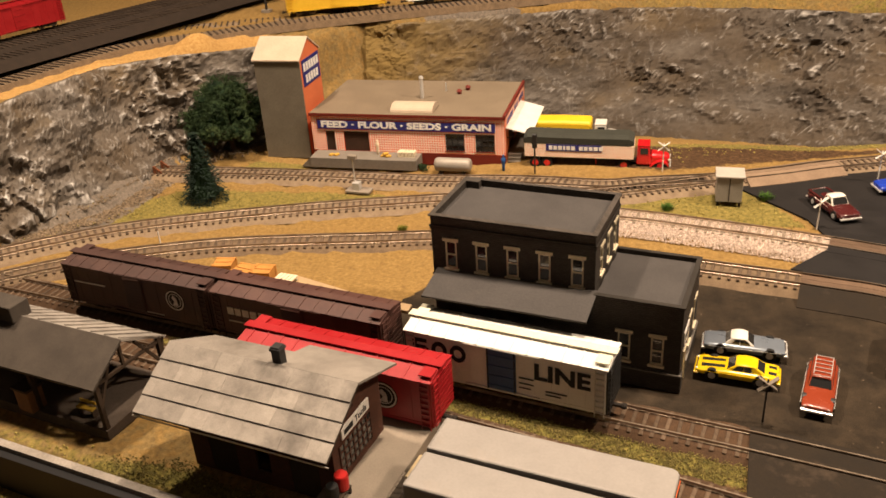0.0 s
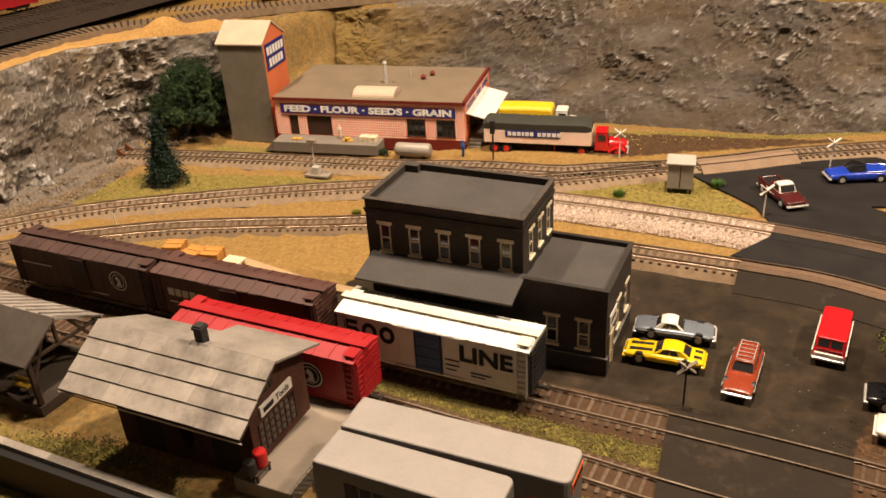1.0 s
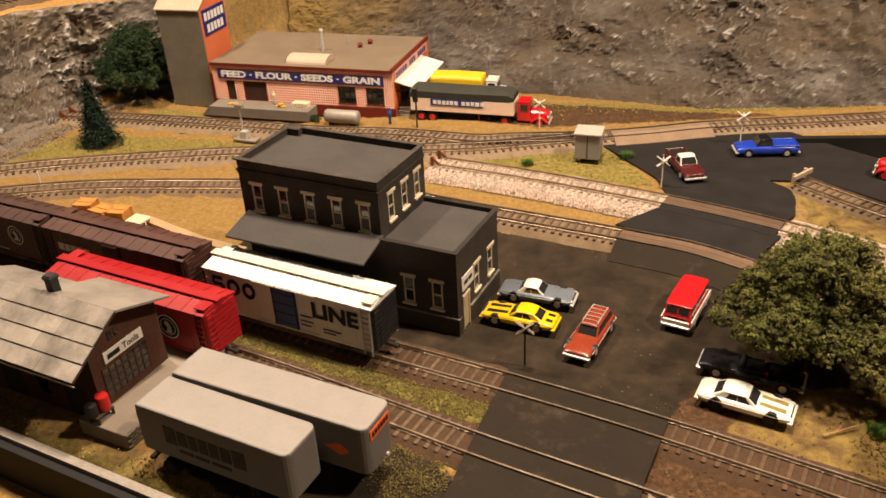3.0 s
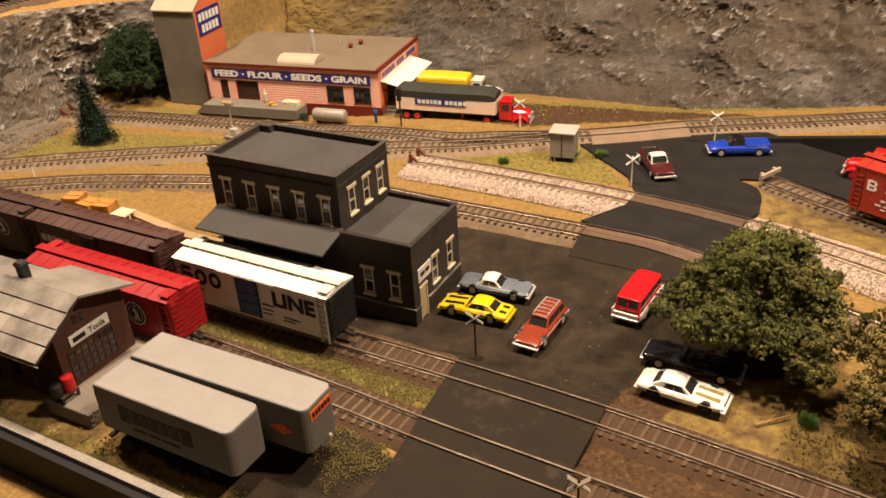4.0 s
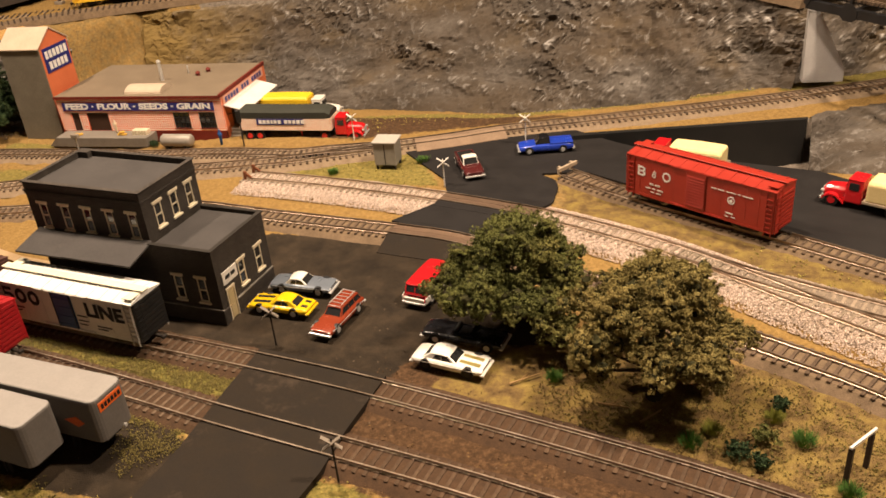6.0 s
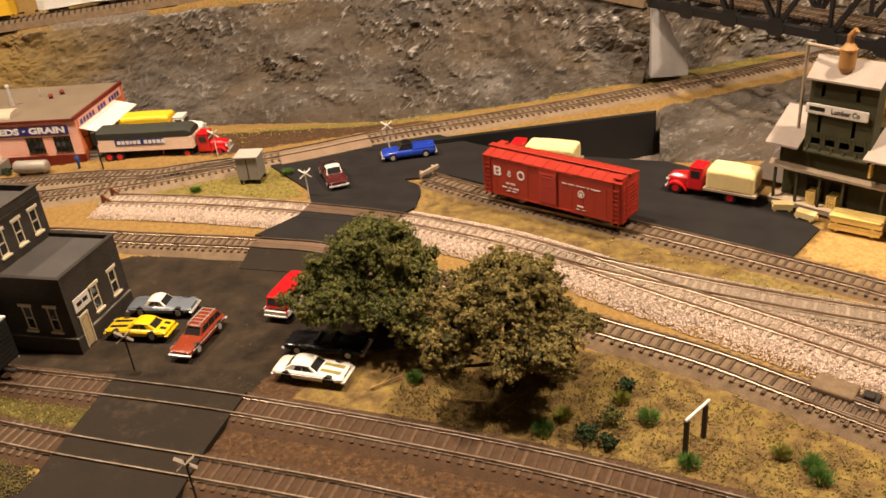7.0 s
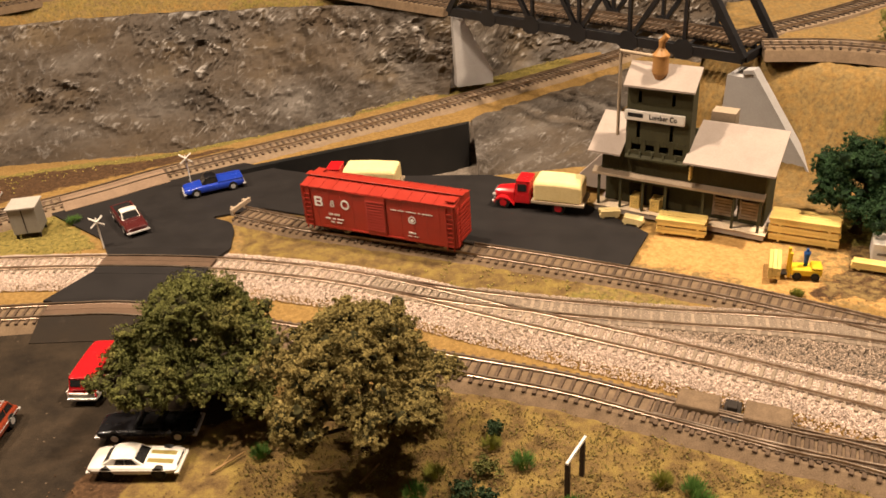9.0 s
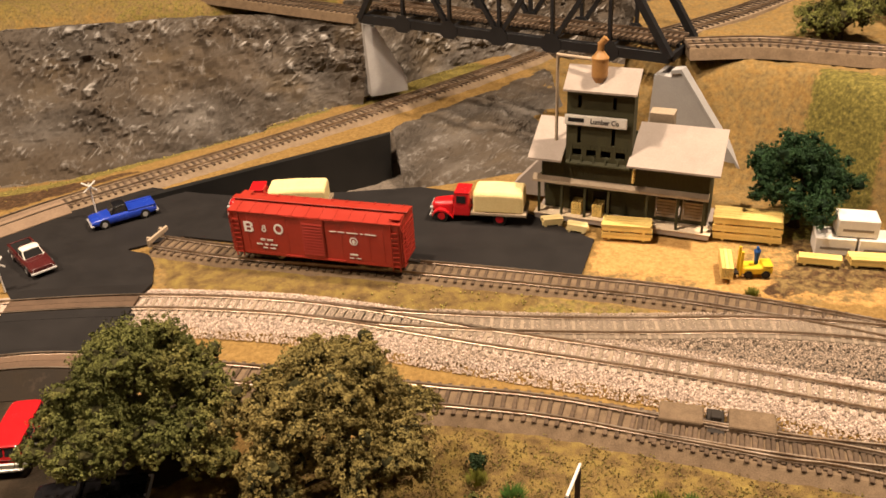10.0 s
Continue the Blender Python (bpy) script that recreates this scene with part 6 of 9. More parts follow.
bench = thing("bench", pose(-0.2885, 0.413, 0.007, 0, 0, -6), "small yellow bench under the shelter roof", "bench")
part("seat", box(bmesh.new(), 0, 14, 0, 4, 6, 7.2), surf("mustard_paint", (0.4, 0.26, 0.03), rough=0.6), bench)
part("backrest", box(bmesh.new(), 0, 14, 4.2, 5, 8.5, 11), surf("mustard_board", (0.4, 0.26, 0.03), rough=0.6), bench)
for x in (1, 13):
    part("leg", box(bmesh.new(), x - 0.6, x + 0.6, 0.5, 4.8, 0, 6), WOOD_DK, bench)


# ---- lumber yard ----
OLIVE = surf("olive_siding", (0.066, 0.063, 0.032), (0.043, 0.041, 0.021), rough=0.75, bump=0.3, fine=900, coarse=80)
BOARD = surf("weathered_boards", (0.42, 0.33, 0.235), (0.29, 0.225, 0.155), rough=0.8, bump=0.25)
BEIGE = surf("pale_beige_boards", (0.38, 0.318, 0.272), (0.3, 0.25, 0.212), rough=0.75, bump=0.15, fine=900, coarse=60)
LUMBER = surf("fresh_lumber", (0.78, 0.58, 0.2), (0.62, 0.43, 0.13), rough=0.6, bump=0.15, vary=0.15)
DECK_PALE = surf("pale_deck_boards", (0.7, 0.57, 0.4), (0.56, 0.45, 0.31), rough=0.75, bump=0.15, fine=900, coarse=200)
PLAST_TAN = surf("tan_cyclone", (0.42, 0.22, 0.07), (0.32, 0.16, 0.05), rough=0.5, bump=0.03)


def siding(wall, x0, x1, y, z0, z1, step=3.0):
    """Upright battens on a wall."""
    for i in range(int((x1 - x0) / step)):
        x = x0 + (i + 0.5) * step
        part("batten", box(bmesh.new(), x - 0.3, x + 0.3, y - 0.35, y, z0, z1), OLIVE, wall)


def lumber_store(m):
    root = thing("lumber_store", m, "olive wooden lumber store with beige roofs", "building")
    # x along the front, y back from the deck's edge
    part("deck", box(bmesh.new(), -3, 144, 0, 52, 0, 4.5, 0.3), BEIGE, root, "pale plank deck")
    for k in range(10):
        part("deck_board", box(bmesh.new(), -4, 145, -0.4 + k * 1.75, 1.2 + k * 1.75, 4.5, 5.1), DECK_PALE, root)
    part("main_wall", wall_with_holes(bmesh.new(), 138, 4.5, 40, 2, [(22, 38, 5.2, 25), (42, 58, 5.2, 25), (96, 116, 9, 27), (118, 136, 9, 27)], Matrix.Translation((2, 15, 0))), OLIVE, root)
    siding(part("upper_wall", box(bmesh.new(), 2, 140, 4, 6, 38, 62), OLIVE, root), 2, 140, 4, 40, 61, 4.2)
    part("side_wall", prism(bmesh.new(), [(17.1, 4.5), (17.1, 37.9), (4, 37.9), (4, 64), (34, 80), (50, 72), (50, 4.5)], 2, 4, "x"), OLIVE, root)
    part("side_wall", prism(bmesh.new(), [(17.1, 4.5), (17.1, 37.9), (4, 37.9), (4, 64), (34, 80), (50, 72), (50, 4.5)], 138, 140, "x"), OLIVE, root)
    part("back_wall", box(bmesh.new(), 4, 138, 48, 50, 4.5, 70), OLIVE, root)
    part("canopy", roof_slab((-5.4, 0, 37), (141, 0, 37), (141, 5, 40.5), (-5.4, 5, 40.5), 2.2), BOARD, root, "weathered canopy board")
    part("canopy_ceiling", box(bmesh.new(), -2, 140, 5.1, 15, 36, 37.6), OLIVE, root)
    for x in (0, 20, 40, 60, 92, 117, 138):
        part("post", bar(bmesh.new(), (x, 3, 5), (x, 3, 36), 2.0), OLIVE, root)
    # tower, shallow, with slots and a row of square openings
    slots = [(9, 12, 74, 89), (37, 40, 74, 89), (9, 12, 105, 115), (37, 40, 105, 115), (5, 13, 63, 69), (17, 25, 63, 69), (29, 37, 63, 69), (41, 49, 63, 69)]
    tw = wall_with_holes(bmesh.new(), 54, 58, 121, 2, slots, Matrix.Translation((23.5, 0, 0)))
    siding(part("tower_wall", tw, OLIVE, root), 24, 77, 0, 69.2, 73.8)
    for x in (23.5, 75.5):
        part("tower_wall", prism(bmesh.new(), [(2, 58), (2, 122), (15, 134), (15, 58)], x, x + 2, "x"), OLIVE, root)
    part("tower_wall", box(bmesh.new(), 25.5, 75.5, 13, 15, 58, 133), OLIVE, root)
    # dark sheet inside the tower puts shade behind its slots
    part("tower_wall", box(bmesh.new(), 25.5, 75.5, 9, 10, 60, 120), ROOM_DARK, root)
    part("tower_roof", roof_slab((21.5, -6, 121), (80, -6, 121), (80, 13, 136), (21.5, 13, 136), 1.6), BEIGE, root, "beige shed roof")
    part("tower_skirt", roof_slab((24, -2.5, 57), (77, -2.5, 57), (77, 4, 62), (24, 4, 62), 1.5), OLIVE, root)
    for x in (26, 36, 46, 56, 66):
        part("tower_bracket", prism(bmesh.new(), [(-2, 58), (0, 58), (0, 63)], x, x + 1.6, "x"), OLIVE, root)
    # wings
    part("wing_roof", roof_slab((-7.5, -7, 59.5), (21.4, -7, 59.5), (21.4, 34, 82), (-7.5, 34, 82), 1.6), BEIGE, root, "beige shed roof")
    part("wing_roof", roof_slab((75.6, -9, 62.5), (148.3, -9, 62.5), (148.3, 34, 84.5), (78.5, 34, 84.5), 1.6), BEIGE, root, "beige shed roof")
    siding(part("wing_wall", box(bmesh.new(), 79, 140, 2, 4, 44, 67), OLIVE, root), 79, 140, 2, 45, 66, 3.4)
    for z in (46, 49, 52, 55):
        part("round_post", cyl(bmesh.new(), (80.5, -3, z), (80.5, 2, z), 1.3, n=8), LUMBER, root)
    # plain box for the chimney cap behind the wing roof
    part("rear_box", box(bmesh.new(), 84, 104, 36, 50, 62, 92, 0.3), BOARD, root, "small beige box behind the wing roof, taken as a chimney cap")
    part("lean_to", prism(bmesh.new(), [(-34, 6), (-34, 12), (-3, 46), (-3, 6)], 30, 50, "y"), BEIGE, root, "pale sloping lean-to")
    sg = part("wall_sign", box(bmesh.new(), 22.5, 73, -3.4, -2.2, 90.5, 99.5, 0.9, 2), WHITE, root, "white sign board")
    words("lettering", "Lumber Co", 6.2, on_front(0.0552, -0.0036, 0.095), INK, sg, thick=0.2, squeeze=0.8, bold=0.1)
    part("sign_bar", box(bmesh.new(), 25.5, 38.5, -3.6, -3.2, 93.6, 97), INK, sg)
    # dust collector
    cy = cyl(bmesh.new(), (48, 4, 125), (48, 4, 131), 3.6, 6.2, n=20)
    cyl(cy, (48, 4, 131), (48, 4, 146), 6.4, n=24)
    cyl(cy, (48, 4, 146), (48, 4, 151), 6.4, 2.6, n=24)
    cyl(cy, (48, 4, 144.6), (48, 4, 146), 6.8, n=24)
    cyclone = part("dust_collector", cy, PLAST_TAN, root, "tan dust collector with a goose-neck")
    g = cyl(bmesh.new(), (48, 4, 151), (48, 4, 157), 2.6)
    cyl(g, (48, 4, 156), (52, 4, 161), 2.6)
    part("spout", g, PLAST_TAN, cyclone)
    p = cyl(bmesh.new(), (12, 12, 66), (12, 12, 144), 1.4)
    cyl(p, (11.3, 12, 143), (44, 6, 143), 1.4)
    part("pipe", p, BOARD, root, "beige duct")
    # dark box puts shade behind the two front openings
    part("dark_backing", box(bmesh.new(), 20, 62, 17.2, 34, 5, 26), ROOM_DARK, root)
    for x in (29, 47):
        for k in range(4):
            for j in range(5):
                part("round_post", cyl(bmesh.new(), (x + k * 2.2, 5, 6.4 + j * 2.3), (x + k * 2.2, 16.8, 6.4 + j * 2.3), 1.1, n=8), LUMBER, root)
    for x0 in (99, 121):
        for k in range(6):
            part("stored_plank", box(bmesh.new(), x0, x0 + 15, 14.2, 32, 9.4 + k * 2.8, 11.5 + k * 2.8), BOARD, root)
        part("window_frame", box(box(bmesh.new(), x0 - 1.5, x0 - 0.3, 14.0, 15, 8.6, 27), x0 + 15.3, x0 + 16.5, 14.0, 15, 8.6, 27), BOARD, root)
    return root


lumber_store(pose(0.6342, 0.7890, 0.0012, 0, 0, -36.2))


# ---- roads: thin sheets on the ground ----
def sheet(name, pts, z, th, material, label, category="road", kind="structure", sub=3):
    """A flat sheet with a smooth outline (metres), z its top in millimetres."""
    out = []
    P = [Vector((*p[:2], 0)) for p in pts]
    n = len(P)
    for i in range(n):
        soft = len(pts[i]) > 2 or len(pts[(i + 1) % n]) > 2
        if not soft:
            out.append(P[i])
            continue
        a, b, c, d = P[i - 1], P[i], P[(i + 1) % n], P[(i + 2) % n]
        for k in range(6):
            t = k / 6
            out.append(0.5 * ((2 * b) + (c - a) * t + (2 * a - 5 * b + 4 * c - d) * t * t + (3 * b - a - 3 * c + d) * t ** 3))
    bm = prism(bmesh.new(), [(p.x * 1000, p.y * 1000) for p in out], z - th, z, "z")
    return single(name, bm, material, Matrix(), label, category, kind=kind)


sheet("road", [(0.118, 0.898), (0.15, 0.93), (0.212, 0.955), (0.3, 0.975), (0.345, 0.945), (0.4, 0.915), (0.55, 0.885), (0.6, 0.85), (0.665, 0.737), (0.632, 0.686), (0.33, 0.86), (0.285, 0.852), (0.302, 0.835, 1), (0.307, 0.805, 1), (0.295, 0.775), (0.2, 0.795), (0.185, 0.83)], 1.2, 1.5, ASPHALT, "matt black road surface curving round to the lumber yard")
sheet("road", [(0.167, 0.722), (0.197, 0.763), (0.297, 0.738), (0.278, 0.69)], 5.2, 5.6, ASPHALT, "matt black road patch between two crossings")
sheet("road", [(0.138, 0.512), (0.243, 0.497), (0.237, 0.44), (0.236, 0.4), (0.22, 0.3), (0.131, 0.3), (0.133, 0.36), (0.137, 0.4), (0.137, 0.46)], 3.7, 4.6, ASPHALT_OLD, "worn dark road across the two front tracks")


# ---- road vehicles ----
def wheel_of(parent, x, y, r, w, rim):
    t = part("wheel", cyl(bmesh.new(), (0, -w / 2, 0), (0, w / 2, 0), r, n=20), TYRE, parent, at=pose(x * MM, y * MM, r * MM))
    s = 1 if y > 0 else -1
    part("rim", cyl(bmesh.new(), (0, s * w * 0.42, 0), (0, s * (w / 2 + 0.25), 0), r * 0.58, n=16), rim, t)
    return t


def rounding(ob, levels=2):
    """Rounds a moulded shell."""
    md = ob.modifiers.new("rounded", "SUBSURF")
    md.levels = md.render_levels = levels


def soften(ob, width):
    """Rounds the edges of a moulded piece, millimetres."""
    md = ob.modifiers.new("soft_edges", "BEVEL")
    md.width, md.segments, md.limit_method, md.angle_limit = width * MM, 3, "ANGLE", radians(25)


def car(m, label, kind, body, roof=None, rim=CHROME, stripes=None, L=57.0, W=21.5, lower=None):
    """A car with its nose towards +x, on its wheels."""
    root = thing("car", m, label, "car", "toy cars in the lot")
    h, w = L / 2, W / 2
    belt, top = 8.7, 13.3
    if kind == "van":
        belt, top = 10.2, 18.2
    if kind == "pickup":
        belt, top = 10.4, 17.2
    if kind == "wagon":
        belt, top = 9.2, 14.9
    # lower body: a smooth shell with a wide shoulder, drawn in at nose and tail
    hood = belt - (2.0 if kind == "van" else 0.6)
    st = [(-h - 0.3, 4.8, 7.2, belt - 1.8, 0.84), (-h, 4.0, 7.3, belt - 1.1, 0.92), (-h + 2.5, 3.0, 7.6, belt - 0.35, 0.98), (-h + 9, 2.5, 7.9, belt + 0.1, 1.02), (-h + 17, 2.5, 7.9, belt + 0.15, 1.03), (0, 2.5, 7.9, belt + 0.1, 1.03), (h - 18, 2.5, 7.9, belt, 1.03), (h - 12, 2.5, 7.8, hood + 0.1, 1.02), (h - 4, 2.9, 7.5, hood - 0.6, 0.99), (h - 1, 3.5, 7.2, hood - 1.2, 0.94), (h, 4.0, 7.0, hood - 1.7, 0.9), (h + 0.3, 4.8, 6.8, hood - 2.1, 0.82)]
    rings = []
    for x, zb, zs, zt, k in st:
        y, sh = w * k, max(zs, zt - 1.2)
        half = [(y * 0.86, zb), (y * 0.965, zb + 1.2), (y * 1.0, (zb + sh) / 2 + 0.5), (y * 0.965, sh), (y * 0.85, zt + 0.05), (y * 0.55, zt + 0.4), (y * 0.22, zt + 0.5)]
        rings.append([(x, -a, b) for a, b in half] + [(x, a, b) for a, b in half[::-1]])
    shell = part("body", loft(bmesh.new(), rings), body, root, smooth=True)
    rounding(shell)
    # wheel wells: black discs with the hollow's shade put into their colour
    ax = (h - 10.5, -h + 11.5)
    for x in ax:
        for s in (-1, 1):
            part("wheel_well_disc", cyl(bmesh.new(), (x, s * (w - 2.6), 4.3), (x, s * (w + 0.12), 4.3), 4.6, n=22), BLACK, root)
            wheel_of(root, x, s * (w - 1.2), 4.1, 2.8, rim)
    # greenhouse
    spans = {"coupe": (-h + 7.2, -h + 15, h - 25.5, h - 18.8), "hardtop": (-h + 13, -h + 19, h - 26, h - 20), "wagon": (-h + 1.5, -h + 4.5, h - 24, h - 18), "van": (-h + 0.6, -h + 2.0, h - 5, h - 2.0), "pickup": (-4.5, -3.2, h - 22, h - 17), "open": (-6, -5.6, h - 22.5, h - 18)}[kind]
    a, b, c, d = spans
    ww = w * (0.93 if kind == "van" else 0.84)
    tw = w * (0.84 if kind == "van" else 0.66)
    rm = roof or body
    if kind != "open":
        cage = bmesh.new()
        foot = [cage.verts.new(p) for p in ((a, -ww * 0.94, belt - 0.6), (a, ww * 0.94, belt - 0.6), (d, ww * 0.94, belt - 0.6), (d, -ww * 0.94, belt - 0.6))]
        head = [cage.verts.new(p) for p in ((b, -tw, top - 0.2), (b, tw, top - 0.2), (c, tw, top - 0.2), (c, -tw, top - 0.2))]
        cage.faces.new(foot[::-1])
        cage.faces.new(head)
        for k in range(4):
            cage.faces.new((foot[k], foot[(k + 1) % 4], head[(k + 1) % 4], head[k]))
        bmesh.ops.recalc_face_normals(cage, faces=cage.faces)
        F, T = [v.co.copy() for v in foot], [v.co.copy() for v in head]
        bmesh.ops.bevel(cage, geom=list(cage.edges), offset=0.7, segments=2, affect="EDGES", profile=0.5)
        part("cabin", cage, rm, root, smooth=False)

        def pane(name, p0, p1, q1, q0, u0, u1, v0, v1):
            """Glass on one side of the cabin: p along its foot, q along its head."""
            def at(u, v):
                return p0.lerp(p1, u).lerp(q0.lerp(q1, u), v)
            n = (p1 - p0).cross(q0 - p0).normalized()
            mid = (F[0] + F[2] + T[0] + T[2]) / 4
            if n.dot(p0 - mid) < 0:
                n = -n
            pb = bmesh.new()
            lo = [pb.verts.new(at(u, v) - n * 0.25) for u, v in ((u0, v0), (u1, v0), (u1, v1), (u0, v1))]
            hi = [pb.verts.new(at(u, v) + n * 0.14) for u, v in ((u0, v0), (u1, v0), (u1, v1), (u0, v1))]
            pb.faces.new(lo)
            pb.faces.new(hi[::-1])
            for e in range(4):
                pb.faces.new((lo[e], hi[e], hi[(e + 1) % 4], lo[(e + 1) % 4]))
            bmesh.ops.recalc_face_normals(pb, faces=pb.faces)
            part(name, pb, GLASS_DARK, root, "dark glass")
        if kind == "van":
            for u0, u1 in ((0.08, 0.47), (0.53, 0.92)):
                pane("windscreen", F[3], F[2], T[2], T[3], u0, u1, 0.3, 0.84)
        else:
            pane("windscreen", F[3], F[2], T[2], T[3], 0.06, 0.94, 0.16, 0.88)
        pane("rear_window", F[0], F[1], T[1], T[0], 0.1, 0.9, 0.24, 0.84)
        cuts = {"coupe": [(0.3, 0.56), (0.59, 0.88)], "hardtop": [(0.22, 0.5), (0.53, 0.9)], "wagon": [(0.05, 0.3), (0.33, 0.6), (0.63, 0.92)], "van": [(0.04, 0.22), (0.25, 0.45), (0.48, 0.68), (0.72, 0.95)], "pickup": [(0.14, 0.86)]}[kind]
        for u0, u1 in cuts:
            pane("side_window", F[0], F[3], T[3], T[0], u0, u1, 0.2, 0.84)
            pane("side_window", F[1], F[2], T[2], T[1], u0, u1, 0.2, 0.84)
        rr = []
        lead = 1.6 if kind in ("coupe", "hardtop") else 0.7
        for x, y, z in ((b - lead, tw * 0.9, top - 1.5), (b - lead + 0.8, tw * 1.0, top - 1.1), (b + 2.5, tw * 1.07, top - 0.6), ((b + c) / 2, tw * 1.08, top - 0.3), (c - 2, tw * 1.07, top - 0.6), (c + 0.2, tw * 1.0, top - 1.0), (c + 0.8, tw * 0.9, top - 1.3)):
            rr.append([(x, -y, z - 0.1), (x, -y * 1.01, z + 0.4), (x, -y * 0.86, z + 0.95), (x, -y * 0.4, z + 1.2), (x, y * 0.4, z + 1.2), (x, y * 0.86, z + 0.95), (x, y * 1.01, z + 0.4), (x, y, z - 0.1)])
        rounding(part("roof", loft(bmesh.new(), rr), rm, root, "contrasting roof" if roof else "", smooth=True))
    else:
        box(bm2 := bmesh.new(), -8, h - 22, -w * 0.72, w * 0.72, belt - 0.2, belt + 0.5, 0.2)
        part("cockpit", bm2, BLACK, root, "open black interior")
        ws = roof_slab((h - 20.5, -w * 0.78, belt + 0.2), (h - 20.5, w * 0.78, belt + 0.2), (h - 24, w * 0.66, top - 1), (h - 24, -w * 0.66, top - 1), 0.5)
        part("windscreen", ws, GLASS_DARK, root)
        sb = box(bmesh.new(), -7, -4.5, -w * 0.68, w * 0.68, belt, belt + 3.2, 0.6)
        part("seat_back", sb, BLACK, root)
    if kind in ("hardtop", "wagon", "coupe"):
        for s in (-1, 1):
            part("side_trim", box(bmesh.new(), -h + 3, h - 3, s * (w * 1.0), s * (w * 1.035), 6.7, 7.15), CHROME if kind != "coupe" else body, root)
    if kind == "pickup":
        bd = box(bmesh.new(), -h + 1.6, -5.4, -w * 0.72, w * 0.72, belt - 0.1, belt + 0.55)
        part("cargo_bed", bd, body if body == BLUE_EN else BLACK, root, "open bed")
        rl = bmesh.new()
        for s in (-1, 1):
            box(rl, -h + 0.5, -3.8, s * w * 0.74, s * w * 0.92, belt - 0.4, belt + 1.3, 0.2)
        box(rl, -h + 0.4, -h + 1.6, -w * 0.9, w * 0.9, belt - 0.4, belt + 1.3, 0.2)
        part("bed_side", rl, body, root)
    if kind == "wagon":
        rk = bmesh.new()
        for s in (-1, 1):
            bar(rk, (-h + 6, s * 5.2, top + 1.5), (2, s * 5.2, top + 1.5), 0.5)
        for k in range(6):
            x = -h + 6.5 + k * 4.6
            bar(rk, (x, -5.2, top + 1.3), (x, 5.2, top + 1.3), 0.5)
            bar(rk, (x, -5.2, top), (x, -5.2, top + 1.4), 0.4)
            bar(rk, (x, 5.2, top), (x, 5.2, top + 1.4), 0.4)
        part("roof_rack", rk, CHROME, root, "slatted roof rack")
    if lower:
        sk = bmesh.new()
        for s in (-1, 1):
            box(sk, -h + 0.8, h - 0.8, s * (w * 0.96), s * (w * 1.03), 4.4, 9.2)
        box(sk, h - 1.2, h + 0.45, -w * 0.86, w * 0.86, 4.2, 8.6, 0.3)
        box(sk, -h - 0.45, -h + 1.2, -w * 0.86, w * 0.86, 4.2, 8.6, 0.3)
        part("lower_panel", sk, lower, root, "white lower panels")
    for s, nm in ((1, "front_bumper"), (-1, "rear_bumper")):
        b2 = box(bmesh.new(), s * (h - 1.5), s * (h + 1.5), -w * 0.97, w * 0.97, 3.5, 5.3, 0.6, 2)
        part(nm, b2, body if kind == "coupe" else CHROME, root, "" if kind == "coupe" else "chrome bumper")
        for y in (-w * 0.7, w * 0.7):
            part("headlight" if s > 0 else "tail_light", cyl(bmesh.new(), (s * (h - 0.8), y, 6.3), (s * (h + 0.2), y, 6.3), 1.1, n=10), CHROME if s > 0 else RED_PLASTIC, root)
    part("grille", box(bmesh.new(), h - 0.6, h + 0.12, -w * 0.56, w * 0.56, 5.3, 7.2), STEEL_DARK, root)
    if stripes:
        for s in (-1, 1):
            for x0, z0, x1, z1 in ((h - 18.5, belt + 0.05, h - 3.2, belt - 0.85), (-h + 6.5, belt + 0.05, -h + 1.4, belt - 0.5))[:1 if stripes == GOLD else 2]:
                q = roof_slab((x0, s * 2.0, z0 + 0.45), (x1, s * 2.0, z1 + 0.45), (x1, s * 5.2, z1 + 0.36), (x0, s * 5.2, z0 + 0.36), 0.4)
                part("stripe", q, stripes, root, "racing stripe")
    return root


YELLOW = paint("yellow_enamel", (0.75, 0.5, 0.008))
SILVERBLUE = paint("silver_blue_enamel", (0.2, 0.23, 0.27), rough=0.3, metal=0.35)
ORANGE_BRN = paint("orange_brown_enamel", (0.24, 0.04, 0.016))
RED_EN = paint("red_enamel", (0.46, 0.012, 0.016))
BLACK_EN = paint("black_enamel", (0.01, 0.01, 0.012))
WHITE_EN = paint("white_enamel", (0.78, 0.74, 0.66))
MAROON_EN = paint("maroon_enamel", (0.075, 0.014, 0.014))
BLUE_EN = paint("blue_enamel", (0.016, 0.05, 0.42))
GOLD = paint("gold_stripe", (0.24, 0.19, 0.05), rough=0.4, coat=0.2)

car(pose(0.129, 0.568, 0.0003, 0, 0, 177), "yellow coupe with black stripes beside the depot", "coupe", YELLOW, stripes=INK, rim=SILVER, L=52.5, W=19.5)
car(pose(0.133, 0.6005, 0.0003, 0, 0, 0), "silver-blue hardtop with a white roof beside the depot", "hardtop", SILVERBLUE, WHITE_EN, L=54.5, W=19.5)
car(pose(0.1805, 0.5605, 0.0003, 0, 0, 262), "orange-brown station wagon with a roof rack", "wagon", ORANGE_BRN, L=52.5, W=19.5)
car(pose(0.2375, 0.6125, 0.0003, 0, 0, 260), "red and white passenger van in the lot", "van", RED_EN, lower=WHITE_EN, L=49, W=21)
car(pose(0.285, 0.5525, 0.0003, 0, 0, -7), "black open pickup in the shade of a tree", "open", BLACK_EN, L=62)
